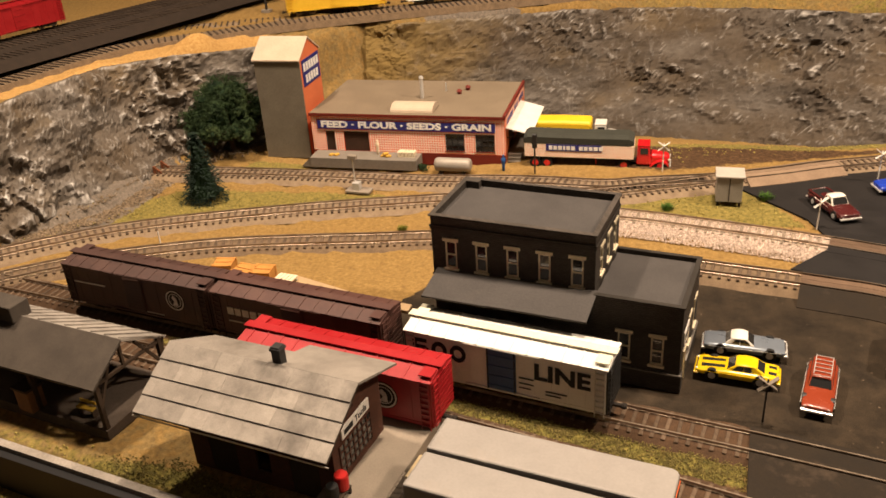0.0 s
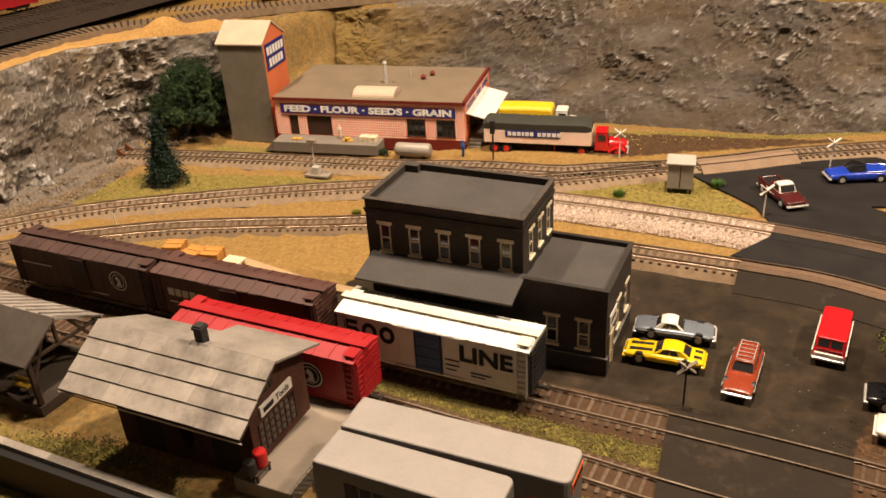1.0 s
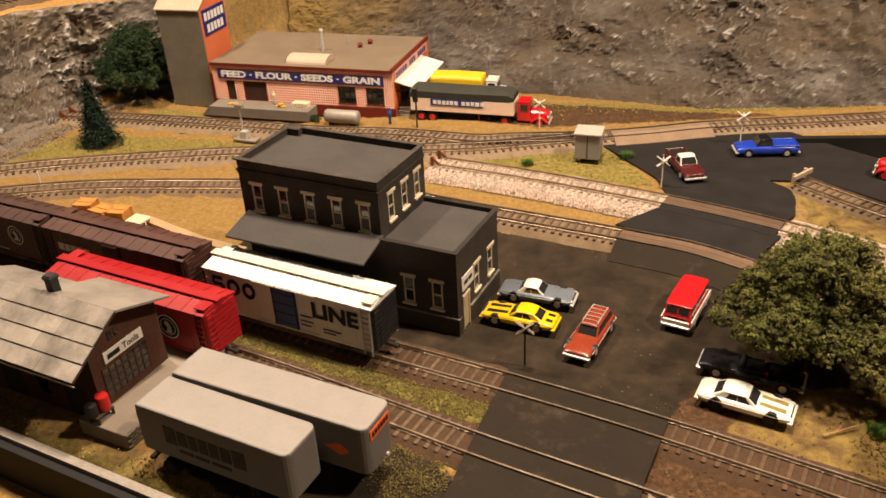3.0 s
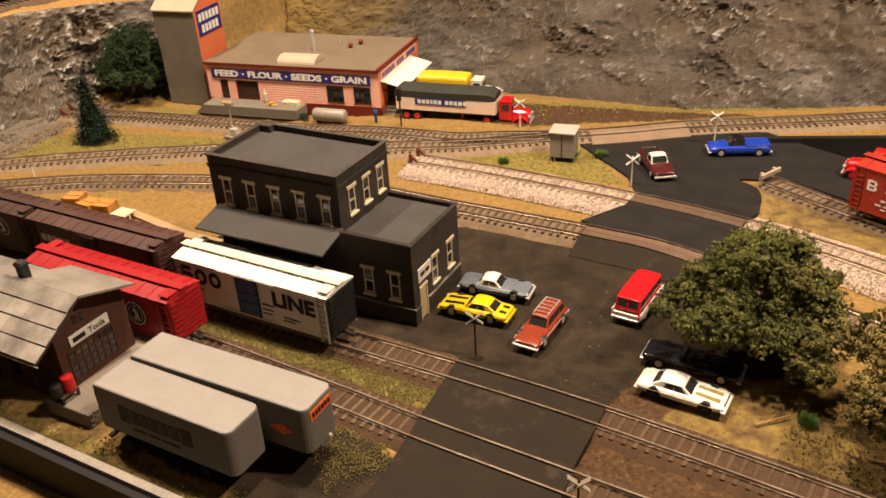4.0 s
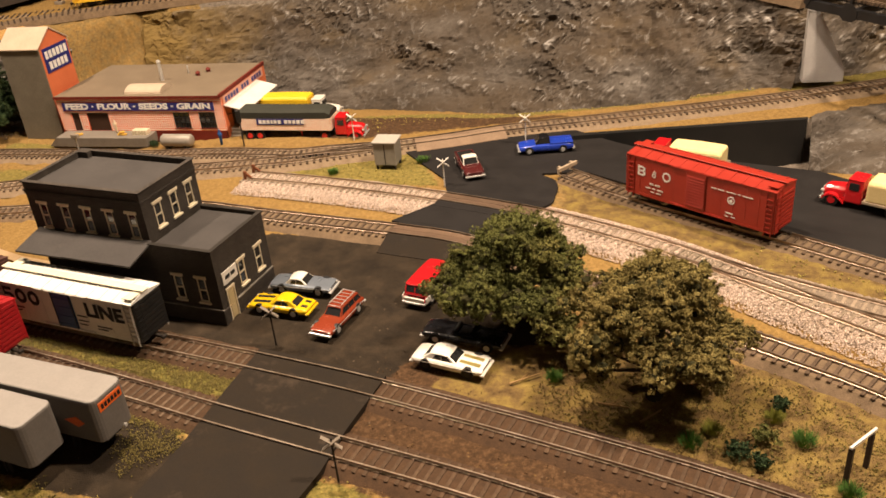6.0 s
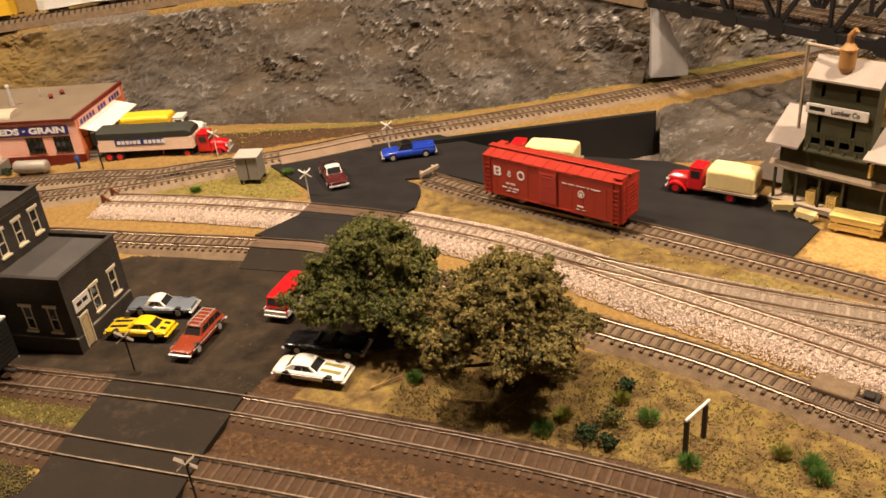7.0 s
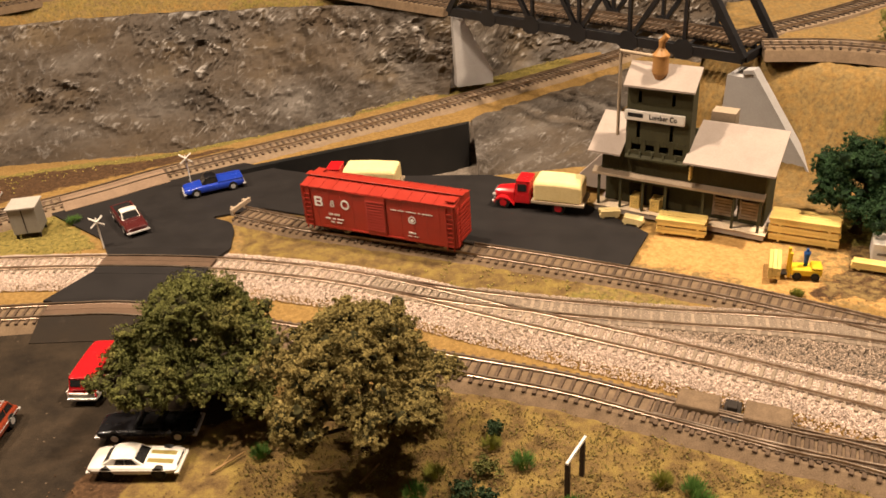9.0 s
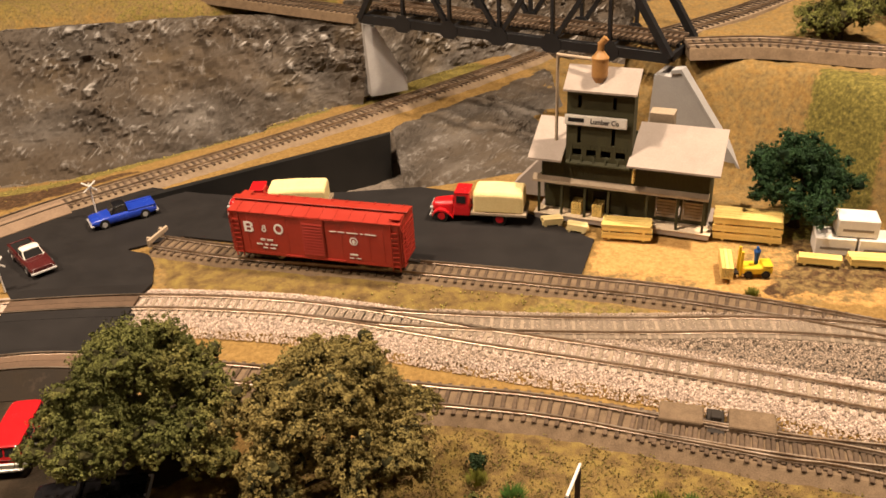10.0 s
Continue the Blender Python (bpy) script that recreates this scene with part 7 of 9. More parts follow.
car(pose(0.2835, 0.5205, 0.0003, 0, 0, -9), "white coupe with gold bonnet stripes by the trees", "coupe", WHITE_EN, stripes=GOLD, rim=STEEL_DARK, L=54, W=20.5)
car(pose(0.2075, 0.852, 0.0015, 0, 0, 298), "maroon pickup with a white roof on the road", "pickup", MAROON_EN, WHITE_EN, L=56)
car(pose(0.277, 0.9125, 0.0015, 0, 0, 197), "bright blue pickup with a black roof on the road", "pickup", BLUE_EN, BLACK_EN, L=58)


TARP = surf("dark_tarp", (0.045, 0.046, 0.036), (0.03, 0.031, 0.024), rough=0.8, bump=0.15)
CHECK_TRUCK = checks("trailer_check", (0.8, 0.46, 0.32), (0.88, 0.81, 0.7), 0.0013)
CREAM = surf("cream_paint", (0.72, 0.62, 0.44), (0.62, 0.52, 0.36), rough=0.5, bump=0.05)
TRUCK_RED = paint("truck_red", (0.55, 0.012, 0.016))


def tractor(root, x0, body, wheels=True):
    """A bonneted lorry cab whose nose is at x0 + 36 (millimetres)."""
    h = loft(bmesh.new(), [[(x0 + x, -w, 6), (x0 + x, -w, z - 3), (x0 + x, -w * 0.6, z), (x0 + x, w * 0.6, z), (x0 + x, w, z - 3), (x0 + x, w, 6)] for x, w, z in ((15, 9, 19), (20, 8.6, 18.5), (32, 7, 17), (35, 6, 15))])
    soften(part("bonnet", h, body, root), 1.4)
    c = loft(bmesh.new(), [[(x0 + x, -w, z), (x0 + x, w, z), (x0 + x2, w2, z2), (x0 + x2, -w2, z2)] for x, w, z, x2, w2, z2 in ((0, 10.5, 6, 0.8, 9.4, 27), (16, 10.5, 6, 13.5, 9.4, 27))])
    cab = part("cab", c, body, root)
    soften(cab, 1.6)
    part("cab_roof", box(bmesh.new(), x0 + 0.5, x0 + 14, -9.6, 9.6, 26.4, 28.6, 0.9, 2), body, cab)
    part("side_window", box(bmesh.new(), x0 + 4, x0 + 12, -10.3, 10.3, 18.5, 25), GLASS_DARK, cab)
    part("windscreen", roof_slab((x0 + 15.0, -8.2, 18.5), (x0 + 15.0, 8.2, 18.5), (x0 + 14.2, 7.6, 25), (x0 + 14.2, -7.6, 25), 0.3), GLASS_DARK, cab)
    fd = bmesh.new()
    for s in (-1, 1):
        rr = [[(x0 + x, s * 7.4, z), (x0 + x, s * 11.6, z - 0.6), (x0 + x, s * 11.8, z - 2.2), (x0 + x, s * 7.4, z - 2)] for x, z in ((15, 6), (19, 10), (23, 12.2), (28, 12.2), (32, 10), (34, 7))]
        loft(fd, rr)
    part("mudguard", fd, body, root)
    part("front_bumper", box(bmesh.new(), x0 + 35, x0 + 36.5, -10.5, 10.5, 4.5, 6.6, 0.3), SILVER, root)
    part("grille", box(bmesh.new(), x0 + 34.6, x0 + 35.4, -4.4, 4.4, 7, 14), SILVER, root)
    for s in (-1, 1):
        part("headlight", cyl(bmesh.new(), (x0 + 33.5, s * 7.4, 11.8), (x0 + 36, s * 7.4, 11.8), 1.5, n=10), CHROME, root)
        wheel_of(root, x0 + 25.5, s * 9.6, 5.8, 3.6, TRUCK_RED)


def feed_semi(m):
    root = thing("semi_truck", m, "red tractor with a checked trailer under a dark tarpaulin", "truck")
    # trailer from x=0 to 118
    part("trailer_body", box(bmesh.new(), 0, 118, -14, 14, 13, 29, 0.4), CREAM, root)
    part("checked_panel", box(box(bmesh.new(), 0.5, 117.5, -14.4, -14.02, 13.5, 28), 117.9, 118.4, -13, 13, 13.5, 28), CHECK_TRUCK, root)
    part("sign_panel", box(bmesh.new(), 24, 84, -14.9, -14.45, 20.5, 28), SIGN_BLUE, root, "blue panel with white bars")
    bk = bmesh.new()
    x = 27.0
    for w in (4, 4, 4, 2.5, 4, 4):
        box(bk, x, x + w, -15.1, -14.85, 22, 26.6)
        x += w + 1.2
    x += 3.2
    for w in (4, 4, 4, 4.6, 4):
        box(bk, x, x + w, -15.1, -14.85, 22, 26.6)
        x += w + 1.2
    part("sign_bars", bk, INK_WHITE, root)
    tp = loft(bmesh.new(), [[(x, -y, 28.6), (x, -y, z - 3), (x, -y * 0.6, z), (x, y * 0.6, z), (x, y, z - 3), (x, y, 28.6)] for x, y, z in ((-1, 14.2, 36), (3, 14.6, 39), (60, 14.6, 38.4), (112, 14.6, 39), (118, 13.6, 36))])
    part("tarpaulin", tp, TARP, root, "dark green tarpaulin")
    part("chassis", box(box(bmesh.new(), 4, 112, -5, 5, 9, 13), 112, 150, -5, 5, 7, 9.5), STEEL_DARK, root)
    for x in (12, 25):
        for s in (-1, 1):
            wheel_of(root, x, s * 11, 6.0, 5.0, TRUCK_RED)
    for s in (-1, 1):
        wheel_of(root, 108, s * 10, 6.0, 5.0, TRUCK_RED)
        bar(bm := bmesh.new(), (78, s * 9, 0.5), (78, s * 9, 13), 1.2)
        part("landing_leg", bm, TRUCK_RED, root)
    tractor(root, 121, TRUCK_RED)
    return root


feed_semi(pose(-0.104, 0.939, -0.005, 0, 0.3, 4.5))


def flat_truck(m, label, cab, load_label, bed_mat, load_mat, L=64.0, load_h=17.0, group="lumber trucks"):
    root = thing("delivery_truck", m, label, "truck", group)
    tractor(root, L, cab)
    part("chassis", box(bmesh.new(), 2, L + 30, -5, 5, 6.5, 9), STEEL_DARK, root)
    part("flat_bed", box(bmesh.new(), -2, L - 1, -14, 14, 9.5, 12, 0.3), bed_mat, root, "wooden bed")
    bm = loft(bmesh.new(), [[(x, -y, 12.1), (x, -y, z - 3), (x, -y * 0.8, z), (x, y * 0.8, z), (x, y, z - 3), (x, y, 12.1)] for x, y, z in ((1, 12.5, 12 + load_h - 1.5), (3, 13.2, 12 + load_h), (L / 2, 13.2, 12.6 + load_h), (L - 5, 13.2, 12 + load_h), (L - 3, 12.5, 12 + load_h - 1.5))])
    soften(part("load", bm, load_mat, root, load_label), 1.2)
    for s in (-1, 1):
        wheel_of(root, L * 0.45, s * 9.8, 6.0, 5.0, TRUCK_RED)
    return root


YELLOW_TARP = surf("yellow_cover", (0.84, 0.68, 0.34), (0.72, 0.56, 0.26), rough=0.6, bump=0.2)
flat_truck(pose(0.6225, 0.7880, 0.0012, 0, 0, 154), "red truck with a pale yellow covered load", TRUCK_RED, "yellow covered lumber load", BOARD, YELLOW_TARP, L=47, load_h=19.0)
flat_truck(pose(0.462, 0.866, 0.0, 0, 0, 165), "pink-red truck with a yellow load behind the boxcar", TRUCK_RED, "yellow covered lumber load", BOARD, YELLOW_TARP, L=56)
YELLOW_BODY = surf("yellow_bed", (0.78, 0.52, 0.02), (0.66, 0.42, 0.015), rough=0.5, bump=0.05)
flat_truck(pose(-0.108, 0.998, -0.004, 0, 0, 5), "white truck with a yellow ribbed bed behind the semi", WHITE_EN, "yellow ribbed load", YELLOW_BODY, YELLOW_BODY, L=70, load_h=20, group="")


# ---- trees ----
def leaf_mat(name, a, b, c):
    m = surf(name, a, b, rough=0.85, fine=700, coarse=40, bump=0.0, vary=0.18, dirt=c, dirt_at=0.6)
    return m


LEAF = leaf_mat("green_foam_leaves", (0.15, 0.15, 0.04), (0.062, 0.07, 0.018), (0.25, 0.21, 0.065))
LEAF_OLIVE = leaf_mat("olive_foam_leaves", (0.25, 0.195, 0.062), (0.11, 0.09, 0.028), (0.35, 0.27, 0.095))
LEAF_DARK = leaf_mat("deep_green_leaves", (0.036, 0.062, 0.022), (0.018, 0.034, 0.013), (0.075, 0.1, 0.034))
LEAF_DEEP = leaf_mat("rich_green_leaves", (0.03, 0.07, 0.023), (0.016, 0.038, 0.014), (0.05, 0.095, 0.034))
LEAF_FIR = leaf_mat("fir_needles", (0.018, 0.034, 0.022), (0.009, 0.018, 0.012), (0.03, 0.045, 0.03))
LEAF_LIME = leaf_mat("lime_foam_leaves", (0.2, 0.2, 0.05), (0.11, 0.12, 0.03), (0.28, 0.25, 0.07))
# dark olive cores: the shade inside the crowns put into colour
LEAF_SHADE = surf("inner_shade", (0.05, 0.046, 0.014), (0.02, 0.019, 0.007), rough=0.95, fine=500, coarse=80, bump=0.5)
BARK = surf("bark", (0.045, 0.03, 0.018), (0.025, 0.016, 0.01), rough=0.9, bump=0.5)


def foliage(blobs, n, size, seed, floor=0.2):
    """Small bent flakes in tufts on the shells of many clumps, millimetres."""
    rnd = random.Random(seed)
    verts, faces = [], []
    wsum = [r * r for *_, r in blobs]
    tot = sum(wsum)
    for (cx, cy, cz, r), w in zip(blobs, wsum):
        tufts = []
        for _ in range(max(14, int(r * 4.2))):
            u = Vector((rnd.gauss(0, 1), rnd.gauss(0, 1), rnd.gauss(0.3, 0.85))).normalized()
            u.z *= 0.85
            k = rnd.choice((0.1, 0.14, 0.18, 0.24, 0.34)) * r
            tufts.append((u * r * rnd.uniform(0.5, 1.28), Vector((k * rnd.uniform(0.6, 1.7), k * rnd.uniform(0.6, 1.7), k * rnd.uniform(0.5, 1.2)))))
        for _ in range(int(n * w / tot)):
            t, tr = rnd.choice(tufts)
            d = Vector((rnd.gauss(0, 1), rnd.gauss(0, 1), rnd.gauss(0.1, 1))).normalized()
            p = Vector((cx, cy, cz)) + t + d * tr * rnd.uniform(0.3, 1.0) ** 0.6 * (1.5 if rnd.random() < 0.15 else 1)
            s = rnd.uniform(*size)
            nrm = (d + t.normalized() * 0.35 + Vector((rnd.uniform(-.4, .4), rnd.uniform(-.4, .4), rnd.uniform(-.3, .5)))).normalized()
            a = nrm.orthogonal().normalized()
            a.rotate(Matrix.Rotation(rnd.uniform(0, 6.3), 3, nrm))
            b = nrm.cross(a)
            k = len(verts)
            verts += [p - a * s, p - b * s * 0.7 + nrm * s * 0.35, p + a * s * 0.9, p + b * s * 0.7 + nrm * s * 0.35]
            faces.append((k, k + 1, k + 2, k + 3))
    return [tuple(v * MM) for v in verts], faces


def tree(m, label, height, spread, leaf, seed, n=15000, blobs=30, size=(0.6, 1.25), trunk=4.0, crown0=0.3, core_mat=None, ragged=0.55, lobes=()):
    """A trunk whose limbs carry a few big lobes, each of many ragged clumps of foam leaves with gaps between them; lobes: (x, y, z, radius) in parts of the spread and the height."""
    root = thing("tree", m, label, "tree", "model trees")
    rnd = random.Random(seed)
    H = height
    tk = bmesh.new()
    rings = []
    for z, r in ((-1, 1.5), (3, 1.0), (H * 0.25, 0.8), (H * 0.5, 0.6), (H * 0.75, 0.25)):
        rings.append([(trunk * r * math.cos(k * math.pi / 5) * (1 + 0.2 * math.sin(k * 2.1 + z)) + math.sin(z * 0.05) * 2, trunk * r * math.sin(k * math.pi / 5) + math.cos(z * 0.06) * 2 - 2, z) for k in range(10)])
    loft(tk, rings)
    if not lobes:
        lobes = [(0.0, 0.0, 0.62, 0.62)] + [(0.5 * math.cos(k * 1.26 + seed), 0.5 * math.sin(k * 1.26 + seed), rnd.uniform(crown0 + 0.16, 0.56), rnd.uniform(0.4, 0.52)) for k in range(5)]
    bl = []
    tot = sum(q[3] ** 2 for q in lobes)
    for lx, ly, lz, lr in lobes:
        c = Vector((lx * spread, ly * spread, lz * H))
        R = lr * spread
        cyl(tk, (0, 0, H * 0.2), tuple(c + Vector((0, 0, -R * 0.15))), trunk * 0.42, trunk * 0.16, n=7)
        k = max(6, int(blobs * 1.3 * lr * lr / tot))
        for i in range(k):
            a = i * 2.39996 + rnd.uniform(-0.5, 0.5)
            sn = 0.97 - 1.45 * (i + 0.5) / k
            cs = math.sqrt(max(0.0, 1 - sn * sn))
            lump = 0.8 + ragged * noise.noise((math.cos(a) * 1.5 + seed + lx * 3, math.sin(a) * 1.5 + ly * 3, sn * 1.6))
            r = R * rnd.choice((0.2, 0.26, 0.3, 0.36, 0.42))
            d = (R - r * 0.5) * lump * rnd.uniform(0.8, 1.12)
            q = c + Vector((d * cs * math.cos(a), d * cs * math.sin(a), d * sn * 0.86))
            q.z = min(max(q.z, H * crown0 + r * 0.5), H - r * 0.55)
            bl.append((q.x, q.y, q.z, r))
            if i % 2:
                cyl(tk, tuple(c + Vector((0, 0, -R * 0.15))), tuple(q), trunk * 0.14, trunk * 0.06, n=5)
        bl.append((c.x, c.y, c.z, R * 0.5))
    part("trunk", tk, BARK, root, "dark trunk with limbs")
    v, f = foliage(bl, n, size, seed)
    me = bpy.data.meshes.new("crown")
    me.from_pydata(v, [], f)
    me.materials.append(leaf)
    c = new("crown", me)
    c.parent = root
    # lumps inside the clumps, coloured dark as shaded foliage
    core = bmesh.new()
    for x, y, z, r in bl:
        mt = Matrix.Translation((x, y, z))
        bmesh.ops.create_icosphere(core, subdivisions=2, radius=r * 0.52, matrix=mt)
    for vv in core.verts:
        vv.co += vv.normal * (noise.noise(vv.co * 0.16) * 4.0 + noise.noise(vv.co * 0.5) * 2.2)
    part("inner_shade", core, core_mat or LEAF_SHADE, root, "inner foliage with shade put into its colour")
    return root


# deep green core colour, darkened to stand for crown shade
LEAF_SHADE_DEEP = surf("inner_deep_shade", (0.012, 0.03, 0.012), (0.006, 0.015, 0.006), rough=0.95, fine=500, coarse=80, bump=0.5)
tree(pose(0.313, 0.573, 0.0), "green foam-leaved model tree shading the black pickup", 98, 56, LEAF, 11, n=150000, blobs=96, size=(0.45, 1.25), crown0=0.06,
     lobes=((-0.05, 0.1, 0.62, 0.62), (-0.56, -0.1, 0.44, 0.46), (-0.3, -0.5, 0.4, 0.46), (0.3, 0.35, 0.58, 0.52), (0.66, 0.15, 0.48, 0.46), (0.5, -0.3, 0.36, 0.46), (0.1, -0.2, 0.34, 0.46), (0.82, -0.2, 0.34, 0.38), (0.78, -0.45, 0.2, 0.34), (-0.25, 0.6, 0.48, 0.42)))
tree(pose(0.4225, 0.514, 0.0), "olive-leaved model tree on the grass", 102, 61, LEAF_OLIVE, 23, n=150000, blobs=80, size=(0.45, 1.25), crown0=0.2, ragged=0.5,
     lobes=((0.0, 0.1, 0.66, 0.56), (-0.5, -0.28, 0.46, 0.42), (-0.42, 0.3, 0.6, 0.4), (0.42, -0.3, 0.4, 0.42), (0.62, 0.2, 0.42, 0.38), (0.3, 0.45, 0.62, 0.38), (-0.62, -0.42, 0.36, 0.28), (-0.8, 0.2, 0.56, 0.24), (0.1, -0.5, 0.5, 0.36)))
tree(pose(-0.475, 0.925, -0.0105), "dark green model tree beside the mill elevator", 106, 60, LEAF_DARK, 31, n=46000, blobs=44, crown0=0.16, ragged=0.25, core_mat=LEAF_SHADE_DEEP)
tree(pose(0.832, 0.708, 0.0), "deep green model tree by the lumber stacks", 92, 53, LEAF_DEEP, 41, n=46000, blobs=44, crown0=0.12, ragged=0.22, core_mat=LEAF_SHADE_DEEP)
tree(pose(0.962, 0.86, 0.092), "yellow-green model tree beside the high track", 80, 50, LEAF_LIME, 51, n=20000, blobs=30, crown0=0.1)
tree(pose(1.07, 0.9, 0.092), "dark green model tree beside the high track", 80, 46, LEAF_DARK, 53, n=14000, blobs=26, crown0=0.1, core_mat=LEAF_SHADE_DEEP)


def fir(m, height, spread):
    """Tiers of drooping needle sprays round a slim trunk."""
    root = thing("fir_tree", m, "small dark blue-green model fir tree", "tree", "model trees")
    part("trunk", cyl(bmesh.new(), (0, 0, 0), (0, 0, height * 0.9), 2.2, 0.6, 8), BARK, root)
    rnd = random.Random(5)
    verts, faces = [], []
    tiers = 15
    for i in range(tiers):
        t = i / tiers
        R = spread * (1 - t) ** 0.8 * rnd.uniform(0.86, 1.1) + 1.5
        zt = height * (0.1 + 0.9 * t)
        arms = max(7, int(20 * (1 - t)))
        for k in range(arms):
            a = k * 6.283 / arms + rnd.uniform(-0.2, 0.2)
            ll = R * rnd.uniform(0.75, 1.12)
            for q in range(int(20 + 26 * (1 - t))):
                u = rnd.uniform(0.1, 1.0)
                b = a + rnd.uniform(-0.2, 0.2)
                p = Vector((ll * u * math.cos(b), ll * u * math.sin(b), zt - ll * 0.32 * u * u + rnd.uniform(-1.6, 1.6)))
                c = b + rnd.uniform(-0.8, 0.8)
                d = Vector((math.cos(c), math.sin(c), rnd.uniform(-0.5, 0.35))).normalized()
                s = rnd.uniform(2.0, 3.8)
                w = d.cross(Vector((rnd.uniform(-.5, .5), rnd.uniform(-.5, .5), 1))).normalized() * s * 0.26
                n0 = len(verts)
                verts += [p, p + d * s * 0.5 + w, p + d * s, p + d * s * 0.5 - w]
                faces.append((n0, n0 + 1, n0 + 2, n0 + 3))
    me = bpy.data.meshes.new("crown")
    me.from_pydata([tuple(v * MM) for v in verts], [], faces)
    me.materials.append(LEAF_FIR)
    c = new("crown", me)
    c.parent = root
    part("inner_shade", cyl(bmesh.new(), (0, 0, height * 0.08), (0, 0, height * 0.95), spread * 0.7, 0.5, 14), LEAF_SHADE_DEEP, root, "inner foliage with shade put into its colour")
    return root


fir(pose(-0.429, 0.787, -0.0105), 80, 24)


# ---- truss bridge and its piers ----
BRIDGE = surf("black_bridge_steel", (0.014, 0.014, 0.016), (0.008, 0.008, 0.009), rough=0.5, bump=0.08)
PIER = surf("grey_abutment", (0.4, 0.385, 0.37), (0.32, 0.305, 0.295), rough=0.8, bump=0.2, fine=800, coarse=40)
BX, BY, BA = 0.543, 1.128, -47.3


def truss_bridge(m):
    """x along the span from 0 to L, near truss at y=0."""
    root = thing("truss_bridge", m, "black steel through-truss railway bridge", "bridge")
    L, Wd, H, n = 362.0, 68.0, 92.0, 6
    for y, nm in ((0, "near_truss"), (Wd, "far_truss")):
        tr = new(nm)
        tr.parent = root
        tr.matrix_basis = pose(0, y * MM, 0)
        p = L / n
        part("bottom_chord", box(bmesh.new(), 0, L, -3.2, 3.2, -5, 5, 0.3), BRIDGE, tr)
        part("top_chord", box(bmesh.new(), p, L - p, -3.2, 3.2, H - 4, H + 4, 0.3), BRIDGE, tr)
        for a, b in (((0, 0), (p, H)), ((L, 0), (L - p, H))):
            part("end_post", bar(bmesh.new(), (a[0], 0, a[1]), (b[0], 0, b[1]), 8, 6.4), BRIDGE, tr)
        for i in range(1, n):
            part("vertical", bar(bmesh.new(), (i * p, 0, 0), (i * p, 0, H), 3.6), BRIDGE, tr)
        for i in range(1, n - 1):
            a, b = ((i * p, H), ((i + 1) * p, 0)) if i < n / 2 else ((i * p, 0), ((i + 1) * p, H))
            part("diagonal", bar(bmesh.new(), (a[0], 0, a[1]), (b[0], 0, b[1]), 4.6), BRIDGE, tr)
        for i in range(1, n):
            g = prism(bmesh.new(), [(i * p - 11, -5), (i * p - 11, 3), (i * p - 5, 10), (i * p + 5, 10), (i * p + 11, 3), (i * p + 11, -5), (i * p + 6, -9), (i * p - 6, -9)], -3.9, -3.2)
            part("gusset", g, BRIDGE, tr)
    for i in range(n + 1):
        part("floor_beam", box(bmesh.new(), i * L / n - 2, i * L / n + 2, 3.3, Wd - 3.3, -5, 3), BRIDGE, root)
    for y in (Wd / 2 - 9, Wd / 2 + 9):
        part("stringer", box(bmesh.new(), 0, L, y - 2, y + 2, 3.1, 7), BRIDGE, root)
    tm = finish("tie", box(bmesh.new(), -1.6, 1.6, -19, 19, 0, 3), TIE)
    for i in range(62):
        ob = new("tie", tm)
        ob.parent = root
        ob.matrix_basis = pose((i + 0.5) * L / 62 * MM, Wd / 2 * MM, 0.0072)
    for s in (-1, 1):
        part("rail", box(bmesh.new(), -2, L + 2, Wd / 2 + s * 8.75 - 0.6, Wd / 2 + s * 8.75 + 0.6, 10.2, 12.7), RAIL, root)
    for x in (L / n, L / 2, L - L / n):
        part("sway_brace", bar(bmesh.new(), (x, 0, H), (x, Wd, H), 3.5), BRIDGE, root)
    return root


truss_bridge(pose(BX, BY, 0.104, 0, 0, BA))
def at_bridge(x, y, z=0.0):
    a = radians(BA)
    return (BX + (x * math.cos(a) - y * math.sin(a)) * MM, BY + (x * math.sin(a) + y * math.cos(a)) * MM, z)


pier = thing("abutment", pose(*at_bridge(362, 0, -0.01), 0, 0, BA), "grey concrete bridge abutment with a sloping wing wall", "abutment", kind="structure")
part("pier", prism(bmesh.new(), [(-17, 0), (-12, 98), (7, 98), (7, 0)], -5, 74, "y"), PIER, pier, "tapered concrete pier")
part("wing_wall", prism(bmesh.new(), [(7.5, 0), (7.5, 104), (17, 106), (88, 10), (88, 0)], -14, -6, "y"), PIER, pier)
part("wing_coping", prism(bmesh.new(), [(7.5, 104.2), (17, 106.2), (88, 10.2), (88, 13.5), (17, 110), (7.5, 108)], -16, -4, "y"), PIER, pier)
wing = thing("abutment", pose(0.5465, 1.136, 0.0, 0, 0, 8), "small pale grey concrete wing wall against the rock", "abutment", kind="structure")
part("wing_wall", loft(bmesh.new(), [[(0, -8, 10), (46, -8, 10), (46, -7, 26), (14, 0, 90), (0, 0, 94)], [(0, 8, 10), (46, 8, 10), (46, 8, 26), (14, 8, 90), (0, 8, 94)]]), PIER, wing, "battered pale concrete")


